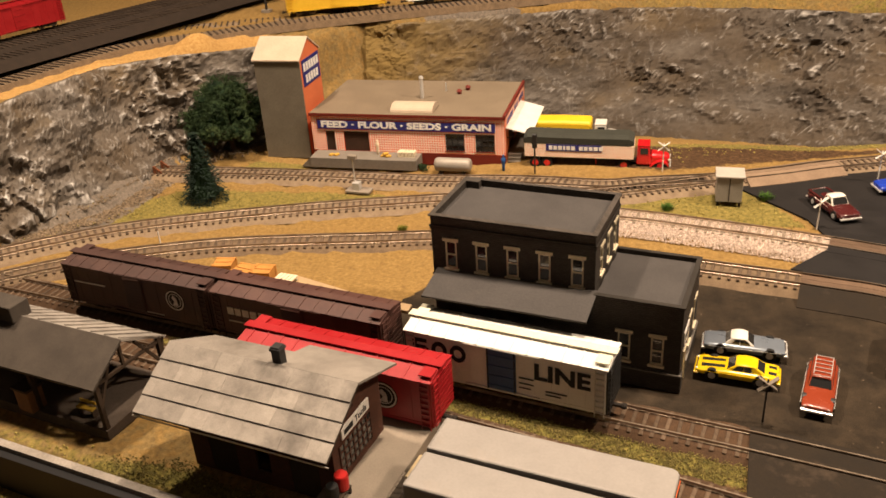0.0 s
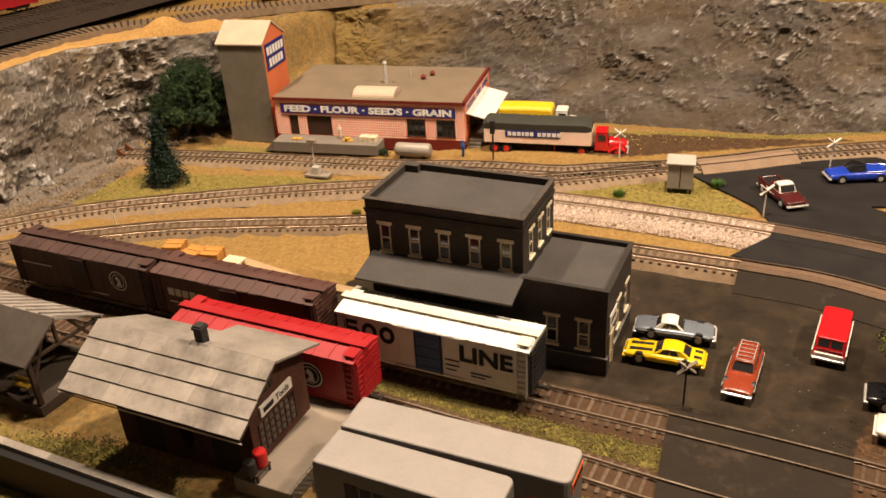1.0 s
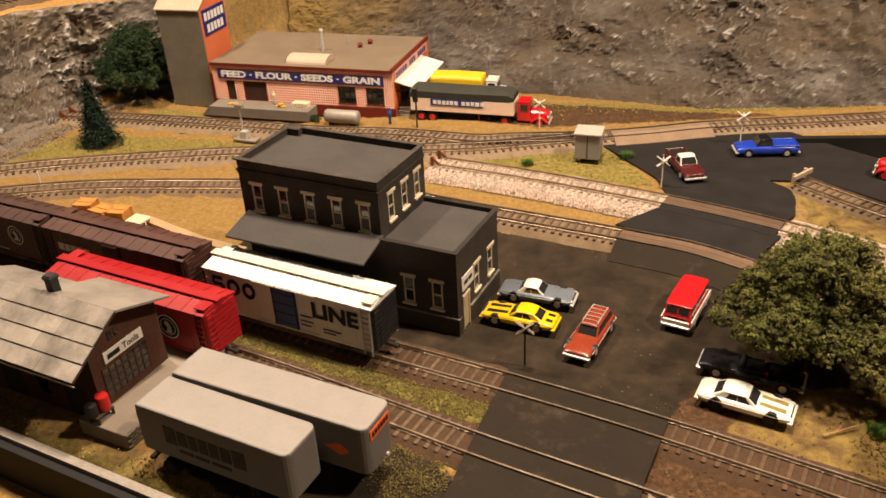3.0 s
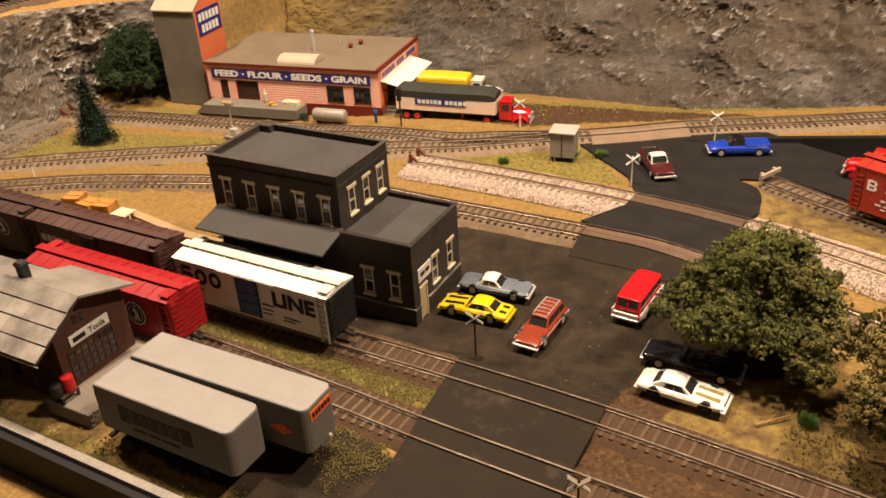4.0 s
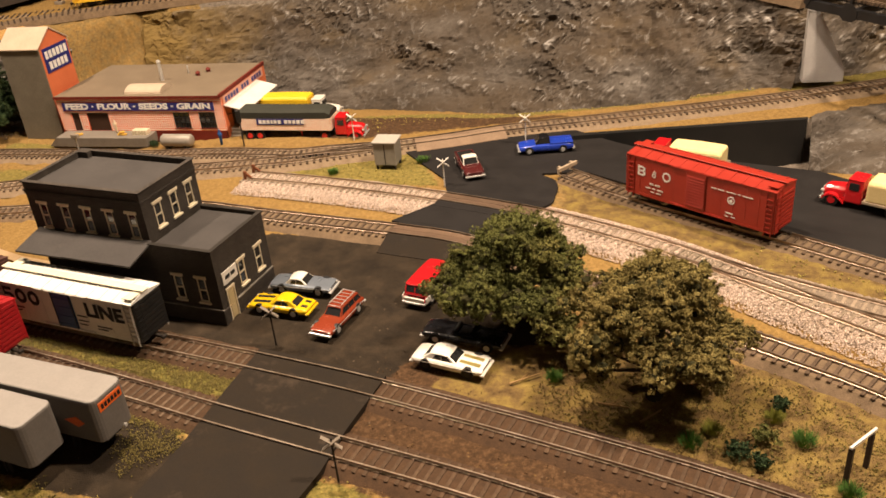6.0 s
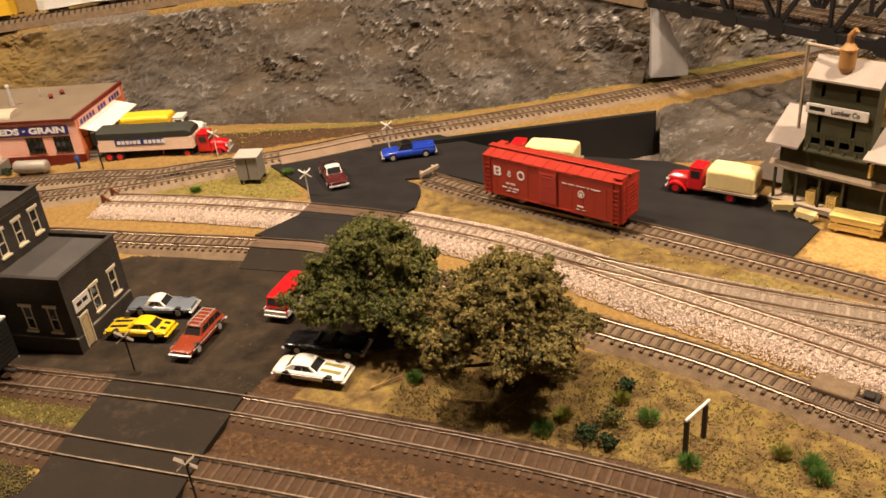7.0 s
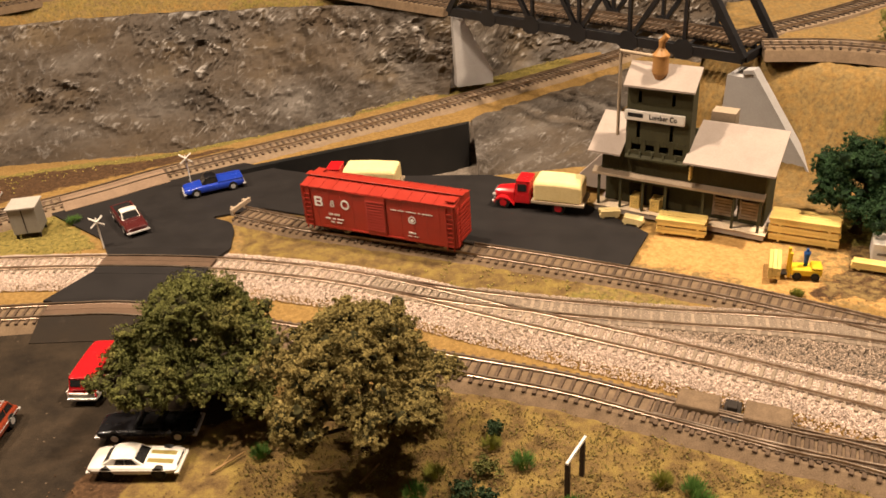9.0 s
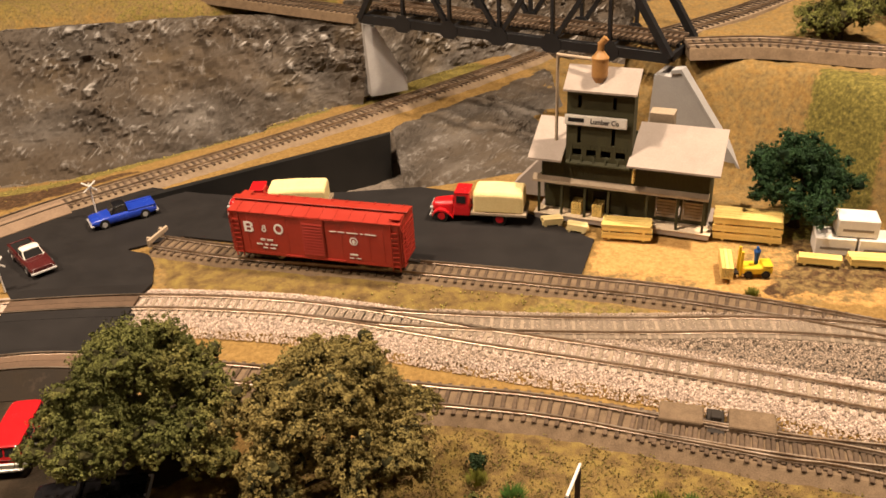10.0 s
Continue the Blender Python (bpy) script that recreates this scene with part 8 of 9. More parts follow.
# ---- crossing signs, posts and trackside pieces ----
def crossbuck(m, h, label, arm=14.5, dark=False):
    root = thing("crossing_sign", m, label, "crossing sign", "railway crossing signs")
    post = STEEL_DARK if dark else WHITE
    part("post", cyl(bmesh.new(), (0, 0, 0), (0, 0, h), 0.7, 0.6, 8), post, root)
    for s in (-1, 1):
        b = bmesh.new()
        bar(b, (-arm / 2 * 0.8, -0.8 - 0.35 * s, h - 3 - s * arm * 0.32), (arm / 2 * 0.8, -0.8 - 0.35 * s, h - 3 + s * arm * 0.32), 3.2, 0.5)
        part("sign_arm", b, WHITE if not dark else CONCRETE, root)
    return root


crossbuck(pose(0.192, 0.812, 0, 0, 0, 20), 30, "white crossbuck sign beside the black road")
crossbuck(pose(0.0465, 0.9265, 0, 0, 0, 8), 31, "white crossbuck sign beside the mill track")
crossbuck(pose(0.2525, 0.925, 0, 0, 0, 10), 36, "white crossbuck sign beside the raised track")
crossbuck(pose(0.1455, 0.522, 0, 0, 0, 15), 33, "small weathered crossbuck beside the front track", dark=True)
crossbuck(pose(0.2485, 0.398, 0, 0, 0, 15), 34, "small weathered crossbuck beside the front road", dark=True)

GREY_SHED = surf("grey_shed", (0.28, 0.26, 0.22), (0.22, 0.2, 0.17), rough=0.6, bump=0.1)
shed = thing("relay_shed", pose(0.103, 0.848, 0, 0, 0, 3), "small grey trackside shed on legs", "shed")
part("shed_body", box(bmesh.new(), 0, 24, 0, 22, 4, 29, 0.3), GREY_SHED, shed)
part("roof", box(bmesh.new(), -1.5, 25.5, -1.5, 23.5, 29, 30.6, 0.3), surf("pale_shed_roof", (0.42, 0.39, 0.34), (0.34, 0.31, 0.27), rough=0.6), shed, "paler flat lid")
part("door_seam", box(bmesh.new(), 11.6, 12.4, -0.3, 0.1, 5, 28), STEEL_DARK, shed)
for x in (2, 22):
    for y in (2, 20):
        part("leg", box(bmesh.new(), x - 1, x + 1, y - 1, y + 1, -1, 4), STEEL_DARK, shed)

# fuel tank beside the mill
TANK_GREY = surf("dull_tank_metal", (0.36, 0.32, 0.27), (0.26, 0.23, 0.19), rough=0.5, metal=0.2, bump=0.05)
tank = thing("fuel_tank", pose(-0.2005, 0.901, -0.0095, 0, 0, 4), "horizontal silver fuel tank on saddles", "tank")
tb = loft(bmesh.new(), [[(x, r * math.cos(k * math.pi / 9), 11 + r * math.sin(k * math.pi / 9)) for k in range(18)] for x, r in ((0, 4), (1.2, 6.6), (3.5, 7.8), (39, 7.8), (41.3, 6.6), (42.5, 4))])
part("drum", tb, TANK_GREY, tank, smooth=True)
for x in (8, 33):
    part("saddle", box(bmesh.new(), x - 1.5, x + 1.5, -6, 6, 0, 5), STEEL_DARK, tank)

# bumper of the stub tracks
for m, lab in ((pose(0.309, 0.851, 0.004, 0, 0, -32), "timber bumper at the end of the siding"), (pose(-0.026, 0.806, 0.004, 0, 0, -3), "rusty metal bumper at the end of a track"), (pose(-0.526, 0.842, -0.006, 0, 0, 6), "rusty metal bumper at the end of a track")):
    b = thing("track_bumper", m, lab, "bumper", "bumpers at the ends of tracks")
    mt = BOARD if "timber" in lab else surf("rust", (0.2, 0.07, 0.03), (0.12, 0.045, 0.02), rough=0.8)
    for y in (-8.75, 8.75):
        part("post", box(bmesh.new(), -2, 1, y - 1.4, y + 1.4, 0, 9), mt, b)
    if "timber" in lab:
        part("crossbeam", box(bmesh.new(), 1.1, 3.6, -14, 14, 5, 9, 0.2), mt, b)
    else:
        for y in (-8.75, 8.75):
            part("brace", bar(bmesh.new(), (8, y, 1), (-1, y, 8), 2.0), mt, b)

# yard signal by the passing track and slim posts
sig = thing("dwarf_signal", pose(-0.2665, 0.837, -0.0098, 0, 0, 0), "silver trackside mast with a lamp box on a concrete base", "signal")
part("base", box(bmesh.new(), -14, 14, -7, 7, 0, 2.5, 0.3), CONCRETE, sig)
part("cabinet", box(bmesh.new(), -6, 2, -4, 4, 2.5, 11, 0.4), SILVER, sig)
part("mast", cyl(bmesh.new(), (-4, 0, 11), (-4, 0, 42), 0.9), SILVER, sig)
part("lamp_head", box(bmesh.new(), -9, 1, -2.5, 2.5, 37, 42, 0.6), CONCRETE, sig)
tall = thing("signal_mast", pose(-0.0855, 0.9, -0.002, 0, 0, 5), "slim dark signal mast by the mill steps", "signal")
part("mast", cyl(bmesh.new(), (0, 0, 0), (0, 0, 46), 0.9), STEEL_DARK, tall)
part("signal_head", box(bmesh.new(), -2.6, 2.6, -3, 1, 30, 46, 0.8), BLACK, tall)
for x, y, h in ((-0.403, 0.668, 14), (-0.3865, 0.586, 12)):
    single("mile_post", cyl(bmesh.new(), (0, 0, -0.5), (0, 0, h), 0.8, 0.7, 8), WHITE, pose(x, y, dip(x, y)), "slim white trackside post", "post", "white posts by the track")

# black retaining wall under the raised track
single("retaining_wall", prism(bmesh.new(), [(285, 940), (545, 1014), (548, 1022), (286, 948)], -60, 6, "z"), BLACK, Matrix(), "black retaining wall below the raised track", "wall", kind="structure")
# low barrier in the grass
gate = thing("low_barrier", pose(0.5305, 0.4570, 0, 0, 0, 52), "low wooden barrier of two posts and a rail", "barrier")
for x in (0.0, 19.6):
    part("post", box(bmesh.new(), x - 1.3, x + 1.3, -1.3, 1.3, -1, 24.4, 0.2), WOOD_DK, gate)
part("rail", box(bmesh.new(), -1.5, 23.5, -0.8, 0.8, 24.5, 26.0, 0.2), WHITE, gate, "white top rail")

# turnout motor covers
mo = thing("turnout_motor", pose(0.6425, 0.5035, 0, 0, 0, -30), "brown covered turnout motor between the tracks", "turnout motor")
part("cover", box(bmesh.new(), -33, -7, -7, 10, -1, 8.2, 1.4, 2), BED, mo)
part("cover", box(bmesh.new(), 7, 34, -7, 11, -1, 8.8, 1.4, 2), BED, mo)
part("coil", box(box(bmesh.new(), -5, 5, -10, 12, 0, 5, 0.4), -3, 3, -2, 4, 5, 10, 0.4), STEEL_DARK, mo)

# lumber stacks
def stack(m, L, W, rows, label, group="stacks of fresh lumber", wood=LUMBER):
    root = thing("lumber_stack", m, label, "lumber", group)
    rnd = random.Random(int(L))
    z = 0.0
    for r in range(rows):
        if r % 2 == 0:
            for x in (L * 0.15, L * 0.85):
                part("spacer", box(bmesh.new(), x - 1, x + 1, 0, W, z, z + 1.4), wood, root)
            z += 1.4
        k = int(W / 4.4)
        for i in range(k):
            o = rnd.uniform(-1, 1)
            part("plank", box(bmesh.new(), o, L + o, i * 4.4, i * 4.4 + 4.1, z, z + 2.6), wood, root)
        z += 2.8
    return root


stack(pose(0.671, 0.7365, 0.0005, 0, 0, -28), 40, 18, 4, "stack of fresh yellow planks in front of the lumber store")
stack(pose(0.7555, 0.7065, 0.0005, 0, 0, -31), 53, 22, 6, "tall stack of fresh yellow planks")
stack(pose(0.797, 0.650, 0.0005, 0, 0, -30), 31, 13, 2, "low stack of fresh yellow planks")
stack(pose(0.831, 0.634, 0.0005, 0, 0, -26), 30, 14, 2, "low stack of reddish planks")
for x, y, a in ((0.632, 0.7705, 22), (0.648, 0.7575, -8)):
    stack(pose(x, y, 0.0013, 0, 0, a - 30), 17, 10, 2, "small pile of pale boards beside the deck", "piles of boards", YELLOW_TARP)
WRAP = surf("white_wrap", (0.78, 0.74, 0.68), (0.66, 0.62, 0.56), rough=0.5, bump=0.2)
for x, y, z in ((0.818, 0.661, 0), (0.846, 0.646, 0), (0.832, 0.656, 15.6)):
    w = thing("wrapped_bundle", pose(x, y, z * MM, 0, 0, -28), "white wrapped bundle of lumber by the stacks", "lumber", "white wrapped bundles")
    part("wrapping", box(bmesh.new(), 0, 30, 0, 20, 0, 15, 0.8), WRAP, w)
    part("band", box(bmesh.new(), 4, 26, -0.2, 20.2, 5, 7), CONCRETE, w)

# forklift with its toy driver
fk = thing("forklift", pose(0.7565, 0.6495, 0, 0, 0, 161), "small yellow forklift carrying planks", "forklift")
part("body", box(box(bmesh.new(), -14, 8, -6, 6, 3, 9, 1.0), -14, -6, -6, 6, 9, 11, 0.8), YELLOW_BODY, fk)
part("mast", box(box(bmesh.new(), 8.5, 10.5, -5, -3, 1, 22), 8.5, 10.5, 3, 5, 1, 22), YELLOW_BODY, fk)
part("fork_blade", box(bmesh.new(), 10.5, 22, -4, 4, 2, 3), STEEL_DARK, fk)
for x in (-9, 4):
    for s in (-1, 1):
        wheel_of(fk, x, s * 5.6, 3.2, 2.2, STEEL_DARK)
bl = thing("plank_bundle", pose(0.7385, 0.6575, 0.0036, 0, 0, 64), "bundle of fresh planks on the forks", "lumber")
for i in range(3):
    for j in range(4):
        part("plank", box(bmesh.new(), -15, 15, -4.5 + i * 3, -1.8 + i * 3, j * 2.4, j * 2.4 + 2.1), LUMBER, bl)


def figure(m, h, material, label):
    """A plain moulded toy figure in one mesh."""
    bm = bmesh.new()
    loft(bm, [[(r * a * math.cos(k * math.pi / 4), r * math.sin(k * math.pi / 4), z * h) for k in range(8)] for z, r, a in ((0, 1.5, 1.0), (0.25, 1.6, 1.0), (0.48, 1.8, 1.1), (0.6, 2.0, 1.2), (0.78, 2.4, 1.2), (0.84, 0.9, 1.0), (0.88, 1.1, 1), (0.94, 1.3, 1), (1.0, 0.6, 1))])
    return single("toy_figure", bm, material, m, label, "toy figure", "moulded toy figures", smooth=True)


BLUE_CLOTH = surf("blue_plastic", (0.03, 0.1, 0.3), (0.02, 0.07, 0.22), rough=0.6, bump=0.05)
figure(pose(0.7585, 0.6489, 0.0095), 15, BLUE_CLOTH, "small blue toy figure seated on the forklift")
figure(pose(-0.1235, 0.9115, -0.0065), 20, BLUE_CLOTH, "blue and white toy figure by the mill steps")
figure(pose(-0.2745, 0.9145, 0.003), 18, CREAM, "pale toy figure on the loading dock")

# sacks and crates
SACK = surf("yellow_sacks", (0.6, 0.36, 0.06), (0.42, 0.24, 0.04), rough=0.8, bump=0.3)
for i, (x, y, z) in enumerate(((-0.265, 0.908, 3), (-0.259, 0.908, 3), (-0.262, 0.908, 5.8), (-0.322, 0.903, 3), (-0.328, 0.902, 3))):
    single("sack", box(bmesh.new(), -3.4, 3.4, -2.2, 2.2, 0, 2.8, 1.1, 2), SACK, pose(x, y, z * MM, 0, 0, 10 + i * 17), "yellow-brown sack on the loading dock", "sack", "sacks on the dock")
cb = thing("pallet_load", pose(-0.248, 0.909, 0.0032, 0, 0, 4), "slatted crate of goods on the dock", "crate")
for i in range(5):
    part("slat", box(bmesh.new(), i * 4.2, i * 4.2 + 3.2, 0, 10, 0, 6), CREAM, cb)
CRATE = surf("crate_wood", (0.5, 0.24, 0.06), (0.38, 0.17, 0.04), rough=0.7, bump=0.15)


def crate(m, s, label):
    root = thing("crate", m, label, "crate", "wooden crates behind the boxcars")
    part("box", box(bmesh.new(), 0.6, s - 0.6, 0.6, s * 0.9 - 0.6, 0, s * 0.7), CRATE, root)
    bt = bmesh.new()
    for x in (0, s - 2.4):
        for y in (0, s * 0.9 - 2.4):
            box(bt, x, x + 2.4, y, y + 2.4, 0, s * 0.7 + 0.5)
    for z in (0.2, s * 0.7 - 2):
        box(bt, 2.4, s - 2.4, -0.1, 1.2, z, z + 2.2)
        box(bt, 2.4, s - 2.4, s * 0.9 - 1.2, s * 0.9 + 0.1, z, z + 2.2)
    bar(bt, (2, 0.2, 2), (s - 2, 0.2, s * 0.7 - 2), 0.8, 2)
    bar(bt, (2, s * 0.45, s * 0.7 + 0.2), (s - 2, s * 0.45, s * 0.7 + 0.2), 2, 0.8)
    part("batten_frame", bt, CRATE, root)
    return root


crate(pose(-0.309, 0.6125, dip(-0.3, 0.62), 0, 0, 12), 18, "orange-brown wooden crate behind the boxcars")
crate(pose(-0.288, 0.609, dip(-0.28, 0.62), 0, 0, -8), 18, "orange-brown wooden crate behind the boxcars")
crate(pose(-0.269, 0.609, dip(-0.26, 0.62), 0, 0, 6), 18, "orange-brown wooden crate behind the boxcars")
pallet = thing("pallet", pose(-0.2495, 0.6105, dip(-0.245, 0.62) + 0.0003, 0, 0, -4), "pale plank pallet beside the crates", "pallet")
for k in range(5):
    part("slat", box(bmesh.new(), k * 3.6, k * 3.6 + 2.9, 0, 15, 4.6, 6), CREAM, pallet)
for y in (1, 7, 13):
    part("bearer", box(bmesh.new(), 0, 17.3, y - 0.9, y + 0.9, 0, 4.5), CREAM, pallet)
single("loose_board", prism(bmesh.new(), [(-244, 624), (-164, 601), (-120, 596), (-120, 606), (-164, 611), (-240, 632)], -1.5, 1.6, "z"), surf("pale_board", (0.4, 0.28, 0.155), (0.32, 0.22, 0.12), rough=0.8), Matrix(), "long pale strip of board lying by the sand", "board")


# ---- low plants ----
def bush(m, r, material, label, seed):
    root = thing("bush", m, label, "bush", "small bushes in the grass")
    rnd = random.Random(seed)
    bl = [(rnd.uniform(-.5, .5) * r, rnd.uniform(-.5, .5) * r, r * rnd.uniform(0.4, 0.7), r * rnd.uniform(0.45, 0.65)) for _ in range(5)]
    v, f = foliage(bl, 700, (0.6, 1.2), seed)
    me = bpy.data.meshes.new("leaves")
    me.from_pydata(v, [], f)
    me.materials.append(material)
    o = new("leaves", me)
    o.parent = root
    return root


GRASS_BRIGHT = leaf_mat("bright_green_tuft", (0.09, 0.18, 0.03), (0.05, 0.11, 0.018), (0.13, 0.22, 0.05))
GRASS_LIME = leaf_mat("lime_tuft", (0.2, 0.2, 0.03), (0.13, 0.13, 0.02), (0.25, 0.24, 0.05))


def tuft(m, r, material, label, seed):
    rnd = random.Random(seed)
    verts, faces = [], []
    for _ in range(260):
        a, t = rnd.uniform(0, 6.28), math.sqrt(rnd.random())
        p = Vector((math.cos(a), math.sin(a), 0)) * r * t * 0.8
        d = Vector((math.cos(a) * t * 0.8 + rnd.uniform(-.2, .2), math.sin(a) * t * 0.8 + rnd.uniform(-.2, .2), 1)).normalized()
        s = r * rnd.uniform(0.7, 1.1)
        w = Vector((-math.sin(a), math.cos(a), 0)) * 0.35
        k = len(verts)
        verts += [p - w, p + w, p + d * s]
        faces.append((k, k + 1, k + 2))
    me = bpy.data.meshes.new("grass_tuft")
    me.from_pydata([tuple(v * MM) for v in verts], [], faces)
    me.materials.append(material)
    ob = new("grass_tuft", me)
    ob.matrix_basis = m
    return tagged(ob, label, "grass tuft", "tufts of grass")


for i, (x, y, r, k) in enumerate(((0.447, 0.472, 7, "t"), (0.511, 0.486, 7, "t"), (0.532, 0.448, 6.5, "t"), (0.6, 0.45, 7, "t"), (0.602, 0.44, 6.5, "t"), (0.356, 0.52, 6, "t"), (0.585, 0.459, 6, "l"), (0.495, 0.504, 6, "l"), (0.459, 0.486, 6, "l"), (0.638, 0.428, 6, "l"), (0.15, 0.872, 7, "t"), (0.06, 0.832, 6, "t"), (-0.353, 0.746, 6, "t"), (-0.185, 0.755, 5, "l"), (0.742, 0.625, 5, "l"))):
    tuft(pose(x, y, dip(x, y) - 0.0005), r, GRASS_BRIGHT if k == "t" else GRASS_LIME, "bright green tuft of grass on the ground" if k == "t" else "yellow-green tuft of grass on the ground", i)
for i, (x, y, r) in enumerate(((0.475, 0.467, 9), (0.486, 0.461, 7), (0.489, 0.481, 9), (0.5, 0.514, 7))):
    bush(pose(x, y, 0), r, LEAF_DARK if i != 2 else LEAF, "small dark green bush in the grass", 60 + i)
bush(pose(-0.216, 0.905, -0.0095), 7, LEAF_DARK, "small bush beside the fuel tank", 77)
TWIG = surf("dry_twig", (0.35, 0.22, 0.09), (0.25, 0.15, 0.06), rough=0.8, bump=0.2)
for x, y, a, l in ((0.337, 0.515, 38, 24), (0.398, 0.498, -4, 20), (0.422, 0.492, 50, 18)):
    t = cyl(bmesh.new(), (-l / 2, 0, 0.8), (l / 2, 0, 1.2), 0.8, 0.5, 6)
    cyl(t, (-l / 6, 0, 0.9), (l / 5, 4, 1.6), 0.5, 0.3, 6)
    single("twig", t, TWIG, pose(x, y, 0.0, 0, 0, a), "dry twig lying on the grass", "twig", "twigs under the tree")


def turf_stuff(name, zone_polys, n, material, label, seed, size=(0.5, 1.3), patchy=0.3, wander=0.016):
    """Foam turf: many small crumbs strewn over stretches of ground, in one mesh."""
    rnd = random.Random(seed)
    verts, faces = [], []
    shape = [(1, 0, 0), (-1, 0, 0), (0, 1, 0), (0, -1, 0), (0, 0, 1), (0, 0, -1)]
    tri = [(0, 2, 4), (2, 1, 4), (1, 3, 4), (3, 0, 4), (2, 0, 5), (1, 2, 5), (3, 1, 5), (0, 3, 5)]
    area = []
    for q in zone_polys:
        area.append((max(p[0] for p in q) - min(p[0] for p in q)) * (max(p[1] for p in q) - min(p[1] for p in q)))
    for q, ar in zip(zone_polys, area):
        x0, x1, y0, y1 = min(p[0] for p in q) - 0.006, max(p[0] for p in q) + 0.006, min(p[1] for p in q) - 0.006, max(p[1] for p in q) + 0.006
        for _ in range(int(n * ar / sum(area))):
            x, y = rnd.uniform(x0, x1), rnd.uniform(y0, y1)
            wx, wy = noise.noise((x * 55, y * 55, 7.7)) * wander + rnd.gauss(0, 0.3) * wander, noise.noise((x * 55, y * 55, 3.1)) * wander + rnd.gauss(0, 0.3) * wander
            if not inside(q, x + wx, y + wy) or (x < 0.14 and y < EDGE_Y(x) + 0.004) or noise.noise((x * 90, y * 90, seed)) < rnd.uniform(-patchy - 0.05, patchy - 0.05):
                continue
            p = Vector((x, y, ground_z(x, y) - 0.0004))
            r = rnd.uniform(*size) * MM
            e = Euler((rnd.uniform(0, 6), rnd.uniform(0, 6), rnd.uniform(0, 6)))
            b = len(verts)
            for s in shape:
                v = Vector(s) * r * rnd.uniform(0.6, 1.2)
                v.rotate(e)
                verts.append(p + v)
            faces += [tuple(b + k for k in t) for t in tri]
    me = bpy.data.meshes.new(name)
    me.from_pydata([tuple(v) for v in verts], [], faces)
    me.materials.append(material)
    return tagged(new(name, me), label, "grass", kind="stuff")


TURF_Y = surf("yellow_turf", (0.36, 0.29, 0.08), (0.22, 0.18, 0.05), rough=0.95, vary=0.35, bump=0.0)
TURF_O = surf("olive_turf", (0.19, 0.15, 0.045), (0.09, 0.072, 0.024), rough=0.95, vary=0.4, bump=0.0)
TURF_B = surf("brown_turf", (0.15, 0.088, 0.042), (0.08, 0.048, 0.024), rough=0.95, vary=0.4, bump=0.0)
turf_stuff("yellow_turf", ZONES["turf"][:5] + ZONES["turf"][6:7] + ZONES["turf"][8:], 16000, TURF_Y, "crumbled yellow-green foam turf", 2)
turf_stuff("olive_turf", ZONES["olive"][:4], 90000, TURF_O, "olive foam turf along the tracks", 3, (0.3, 0.85), 0.75, 0.011)
turf_stuff("brown_turf", ZONES["brown"], 12000, TURF_B, "crumbled brown ground cover", 4, (0.3, 0.75))

PATCH = [[(0.34, 0.545), (0.5, 0.55), (0.6, 0.49), (0.69, 0.43), (0.71, 0.35), (0.5, 0.42), (0.36, 0.465)]]
TURF_M = surf("mixed_turf", (0.17, 0.118, 0.04), (0.105, 0.07, 0.025), rough=0.95, vary=0.3, bump=0.0)
TURF_G = surf("olive_yellow_turf", (0.215, 0.175, 0.048), (0.135, 0.108, 0.032), rough=0.95, vary=0.3, bump=0.0)
turf_stuff("patchy_brown_turf", PATCH, 30000, TURF_M, "brown crumbs between the grass", 21, (0.3, 0.8), 0.6)
turf_stuff("patchy_olive_turf", PATCH, 14000, TURF_G, "olive foam crumbs in the grass", 22, (0.35, 0.9), 0.15)

# ---- front edge of the layout ----
FASCIA = surf("dark_fascia", (0.0125, 0.0118, 0.0125), (0.009, 0.0085, 0.009), rough=0.6, fine=500, coarse=20, bump=0.05)
EDGE = surf("grey_edge", (0.33, 0.295, 0.255), (0.2, 0.175, 0.148), rough=0.7, bump=0.2)
edge = thing("layout_edge", Matrix(), "dark panel with a pale edging strip along the layout's front", "fascia", kind="structure")
part("edging", roof_slab((-620, 411, 2.4), (-620, 416.5, 2.4), (130, 332.5, 2.4), (130, 327, 2.4), 12), EDGE, edge, "pale grey edging strip")
part("panel", prism(bmesh.new(), [(-620, 410.5), (130, 326.5), (130, 321.5), (-620, 405.5)], -1045, -1, "z"), FASCIA, edge, "matt dark upright panel")
part("panel", box(bmesh.new(), 131, 1900, 292, 298, -1045, -8), FASCIA, edge, "matt dark upright panel")

# a small card with a printed arrow, lying on the panel
card = thing("arrow_card", pose(0.0105, 0.3344, -0.009, 0, 0, -6.4), "small white card with a black arrow fixed to the panel", "card")
part("card_sheet", box(bmesh.new(), 0, 62, -0.7, -0.1, -36, 0), WHITE, card)
part("arrow", prism(bmesh.new(), [(8, -18), (14, -13.5), (14, -16.7), (36, -16.7), (36, -19.3), (14, -19.3), (14, -22.5)], -0.95, -0.65, "y"), INK, card, "black arrow")

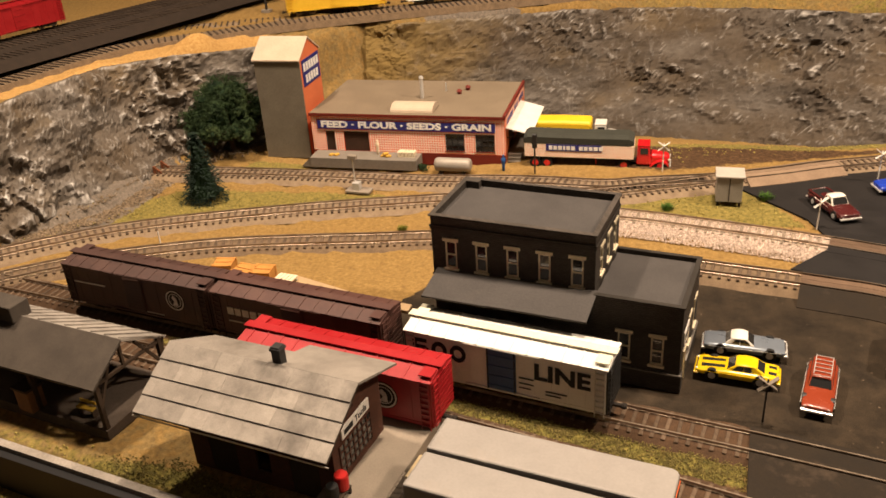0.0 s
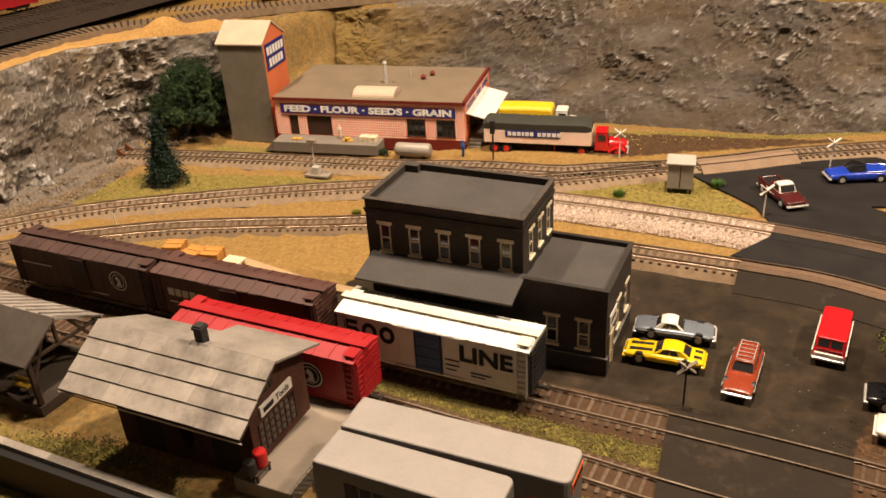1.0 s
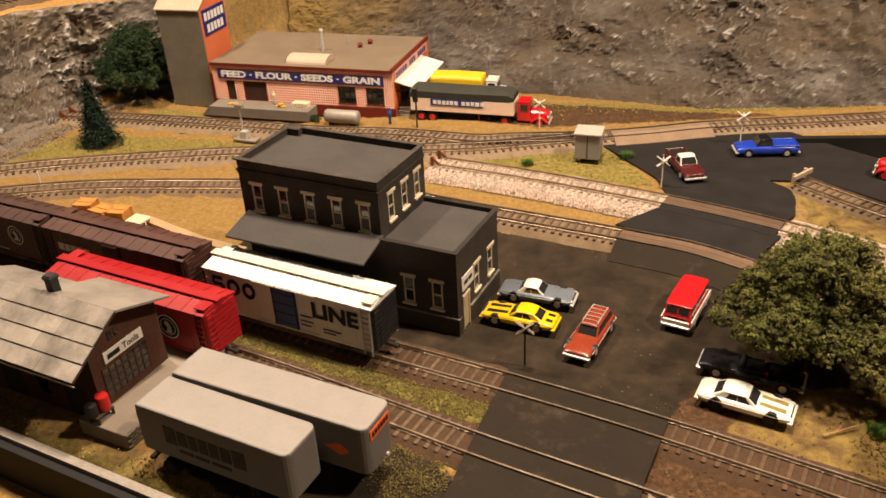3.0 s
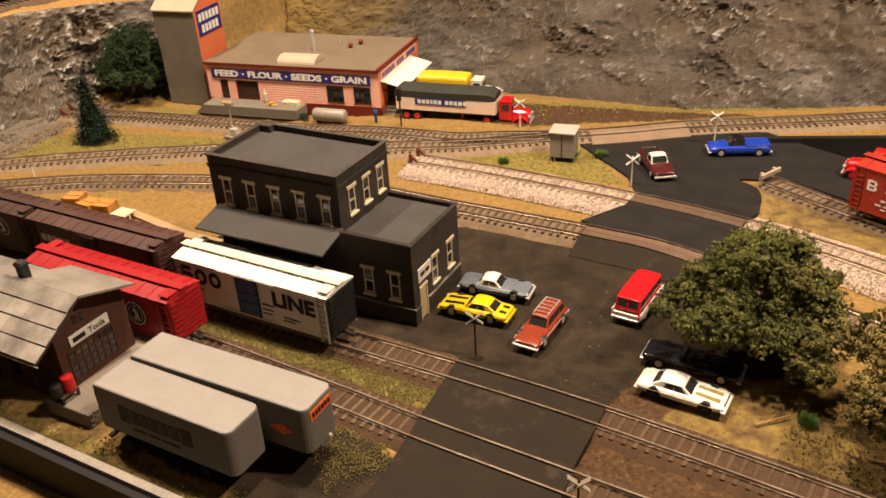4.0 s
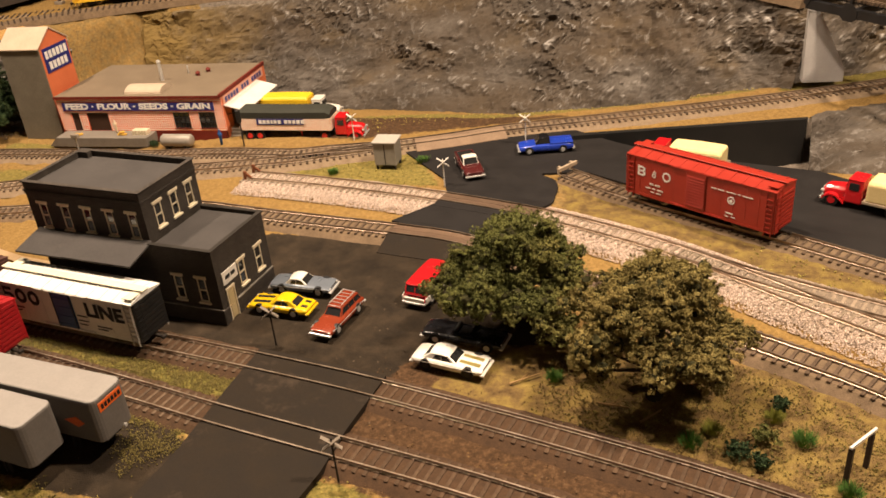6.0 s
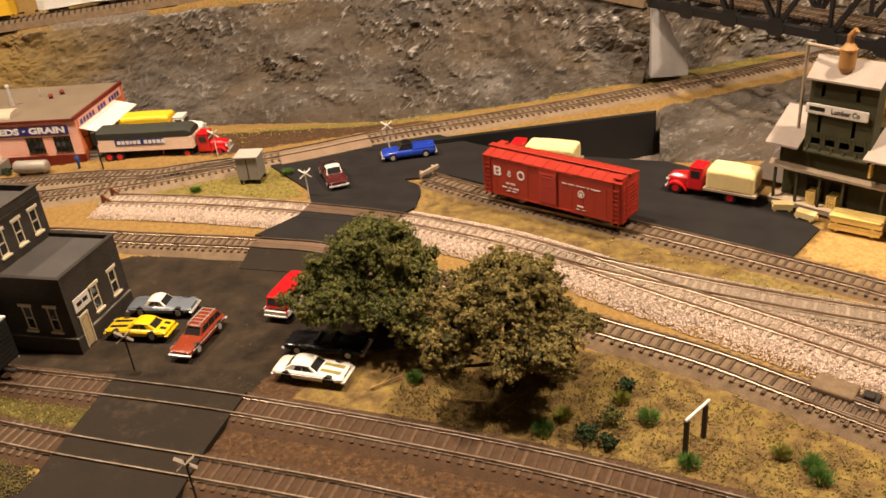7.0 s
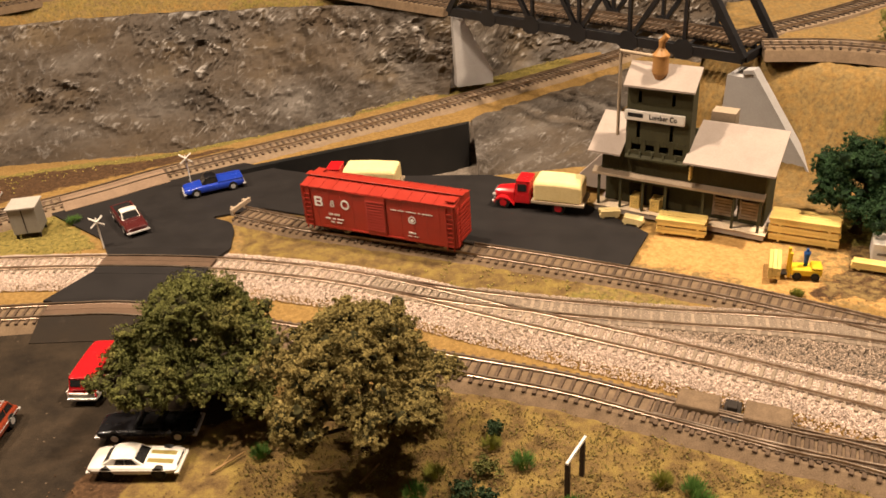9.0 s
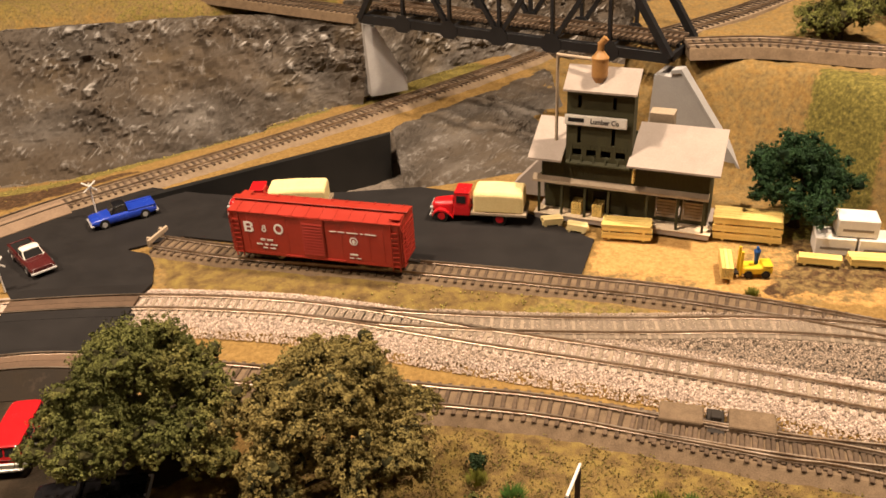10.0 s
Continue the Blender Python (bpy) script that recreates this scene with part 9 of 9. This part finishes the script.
# ---- high tracks at the back ----
def high_track(pts, z, label, material=BED_TAN, w=40):
    root = thing("railway_track", Matrix(), label, "track", "model railway tracks", "structure")
    P = spline(pts, 0.012)
    for s in (-1, 1):
        part("rail", rail_mesh(P, s, z + 7), RAIL, root)
    bm = bmesh.new()
    rings = []
    for i, p in enumerate(P):
        a = radians(heading(P, i))
        nrm = Vector((-math.sin(a), math.cos(a), 0))
        rings.append([p * 1000 + nrm * u + Vector((0, 0, z + v)) for u, v in ((-w / 2, -6), (-17, 3.2), (17, 3.2), (w / 2, -6))])
    part("ballast_bed", loft(bm, rings), material, root)
    T = spline(pts, 0.0085)
    for i, p in enumerate(T):
        ob = new("tie", TIE_DARK_MESH)
        ob.parent = root
        ob.matrix_basis = pose(p.x, p.y, (z + 4.4) * MM, 0, 0, heading(T, i))
    return root


e0, e1 = at_bridge(-16, 31), at_bridge(366, 31)
high_track([(-0.72, 0.75), (-0.7, 0.845), (-0.667, 0.984), (-0.583, 1.062), (-0.508, 1.132), (-0.406, 1.2), (-0.3, 1.262), (-0.2, 1.316), (-0.1, 1.37), (0.0, 1.425), (0.12, 1.47), (0.24, 1.46), (0.34, 1.392), (0.4, 1.33), (0.45, 1.275), (0.5, 1.22), e0[:2]], 98, "high track along the top of the rock face", BED)
high_track([e1[:2], (0.884, 0.855), (0.955, 0.795), (1.055, 0.733), (1.3, 0.62)], 106, "high track beyond the bridge", BED, 44)
DARKBED = surf("dark_roadbed", (0.035, 0.024, 0.017), (0.02, 0.014, 0.01), rough=0.95, bump=0.6, fine=1200, coarse=100)
for k, hz in ((0.045, 112), (0.1, 112), (0.2, 98)):
    high_track([(-0.72 - k * 1.1, 0.72), (-0.705 - k * 1.1, 0.85), (-0.67 - k, 1.0), (-0.62 - k, 1.2), (-0.56 - k, 1.4)], hz, "dark double track across the back corner", DARKBED, 70)

high_track([(0.79, 0.93), (0.853, 0.953), (0.93, 0.985), (1.0, 1.02), (1.2, 1.12)], 98, "far track climbing behind the bridge")
# stock on the far tracks
boxcar(pose(-0.87, 1.03, 0.105, 0, 0, 77), "red boxcar on the dark far track", CAR_RED)
CAR_YELLOW = surf("boxcar_yellow", (0.72, 0.45, 0.03), (0.6, 0.36, 0.02), rough=0.5, bump=0.08)
high_track([(-0.7, 1.105), (-0.46, 1.233), (-0.35, 1.292), (-0.2, 1.375), (-0.1, 1.43)], 91, "rear high track under the yellow boxcar")
boxcar(pose(-0.46, 1.233, 0.098, 0, 0, 28), "yellow boxcar on the high track", CAR_YELLOW)
boxcar(pose(-0.304, 1.3155, 0.098, 0, 0, 28.6), "cream-white boxcar on the rear high track", CAR_WHITE)
bar_post = thing("signal_mast", pose(-0.568, 1.215, 0.098), "dark slim mast beside the high track", "signal")
part("mast", cyl(bmesh.new(), (0, 0, -4), (0, 0, 44), 2.2, 1.6, 8), STEEL_DARK, bar_post)
part("base", box(bmesh.new(), -7, 7, -5, 5, -4, 5, 0.5), CONCRETE, bar_post)

# ---- the room: walls, floor, ceiling and added unseen lamps ----
PLASTER = surf("room_plaster", (0.3, 0.26, 0.22), (0.26, 0.22, 0.18), rough=0.9, fine=40, coarse=3, bump=0.1)
CARPET = surf("carpet", (0.1, 0.085, 0.07), (0.07, 0.06, 0.05), rough=0.95, fine=200, coarse=5, bump=0.3)
single("floor", box(bmesh.new(), -3000, 3500, -2500, 4500, -1150, -1050), CARPET, Matrix(), "dark carpeted floor of the layout room", "floor", kind="structure")
single("ceiling", box(bmesh.new(), -3000, 3500, -2500, 4500, 1500, 1600), PLASTER, Matrix(), "plain plastered ceiling of the layout room", "ceiling", kind="structure")
for nm, q in (("wall_west", (-3100, -3000, -2500, 4500)), ("wall_east", (3500, 3600, -2500, 4500)), ("wall_south", (-3000, 3500, -2600, -2500)), ("wall_north", (-3000, 3500, 4500, 4600))):
    single(nm, box(bmesh.new(), *q, -1050, 1500), PLASTER, Matrix(), "plain plastered wall of the layout room", "wall", kind="structure")
SHADE = surf("lamp_housing", (0.6, 0.58, 0.55), rough=0.4, bump=0)
for x, y, z, power, size in LAMPS:
    la = bpy.data.lights.new("unseen_lamp", "AREA")
    la.shape, la.size, la.energy, la.color = "DISK", size, power, WARM
    lo = new("unseen_lamp", la)
    lo.matrix_basis = pose(x, y, z - 0.062)
    # housing, stem and rose are invented; no fixture is in view
    root = thing("unseen_light", pose(x, y, z), "round ceiling lamp with a metal housing, added out of view", "lamp", "ceiling lamps")
    part("housing", loft(bmesh.new(), [[(r * math.cos(k * math.pi / 12), r * math.sin(k * math.pi / 12), h) for k in range(24)] for h, r in ((-58, size * 600), (-30, size * 580), (0, size * 350), (50, 12))]), SHADE, root)
    part("stem", cyl(bmesh.new(), (0, 0, 48), (0, 0, (1.5 - z) * 1000), 9), SHADE, root)
    part("ceiling_rose", cyl(bmesh.new(), (0, 0, (1.5 - z) * 1000 - 14), (0, 0, (1.5 - z) * 1000), 45, 45, 20), SHADE, root)
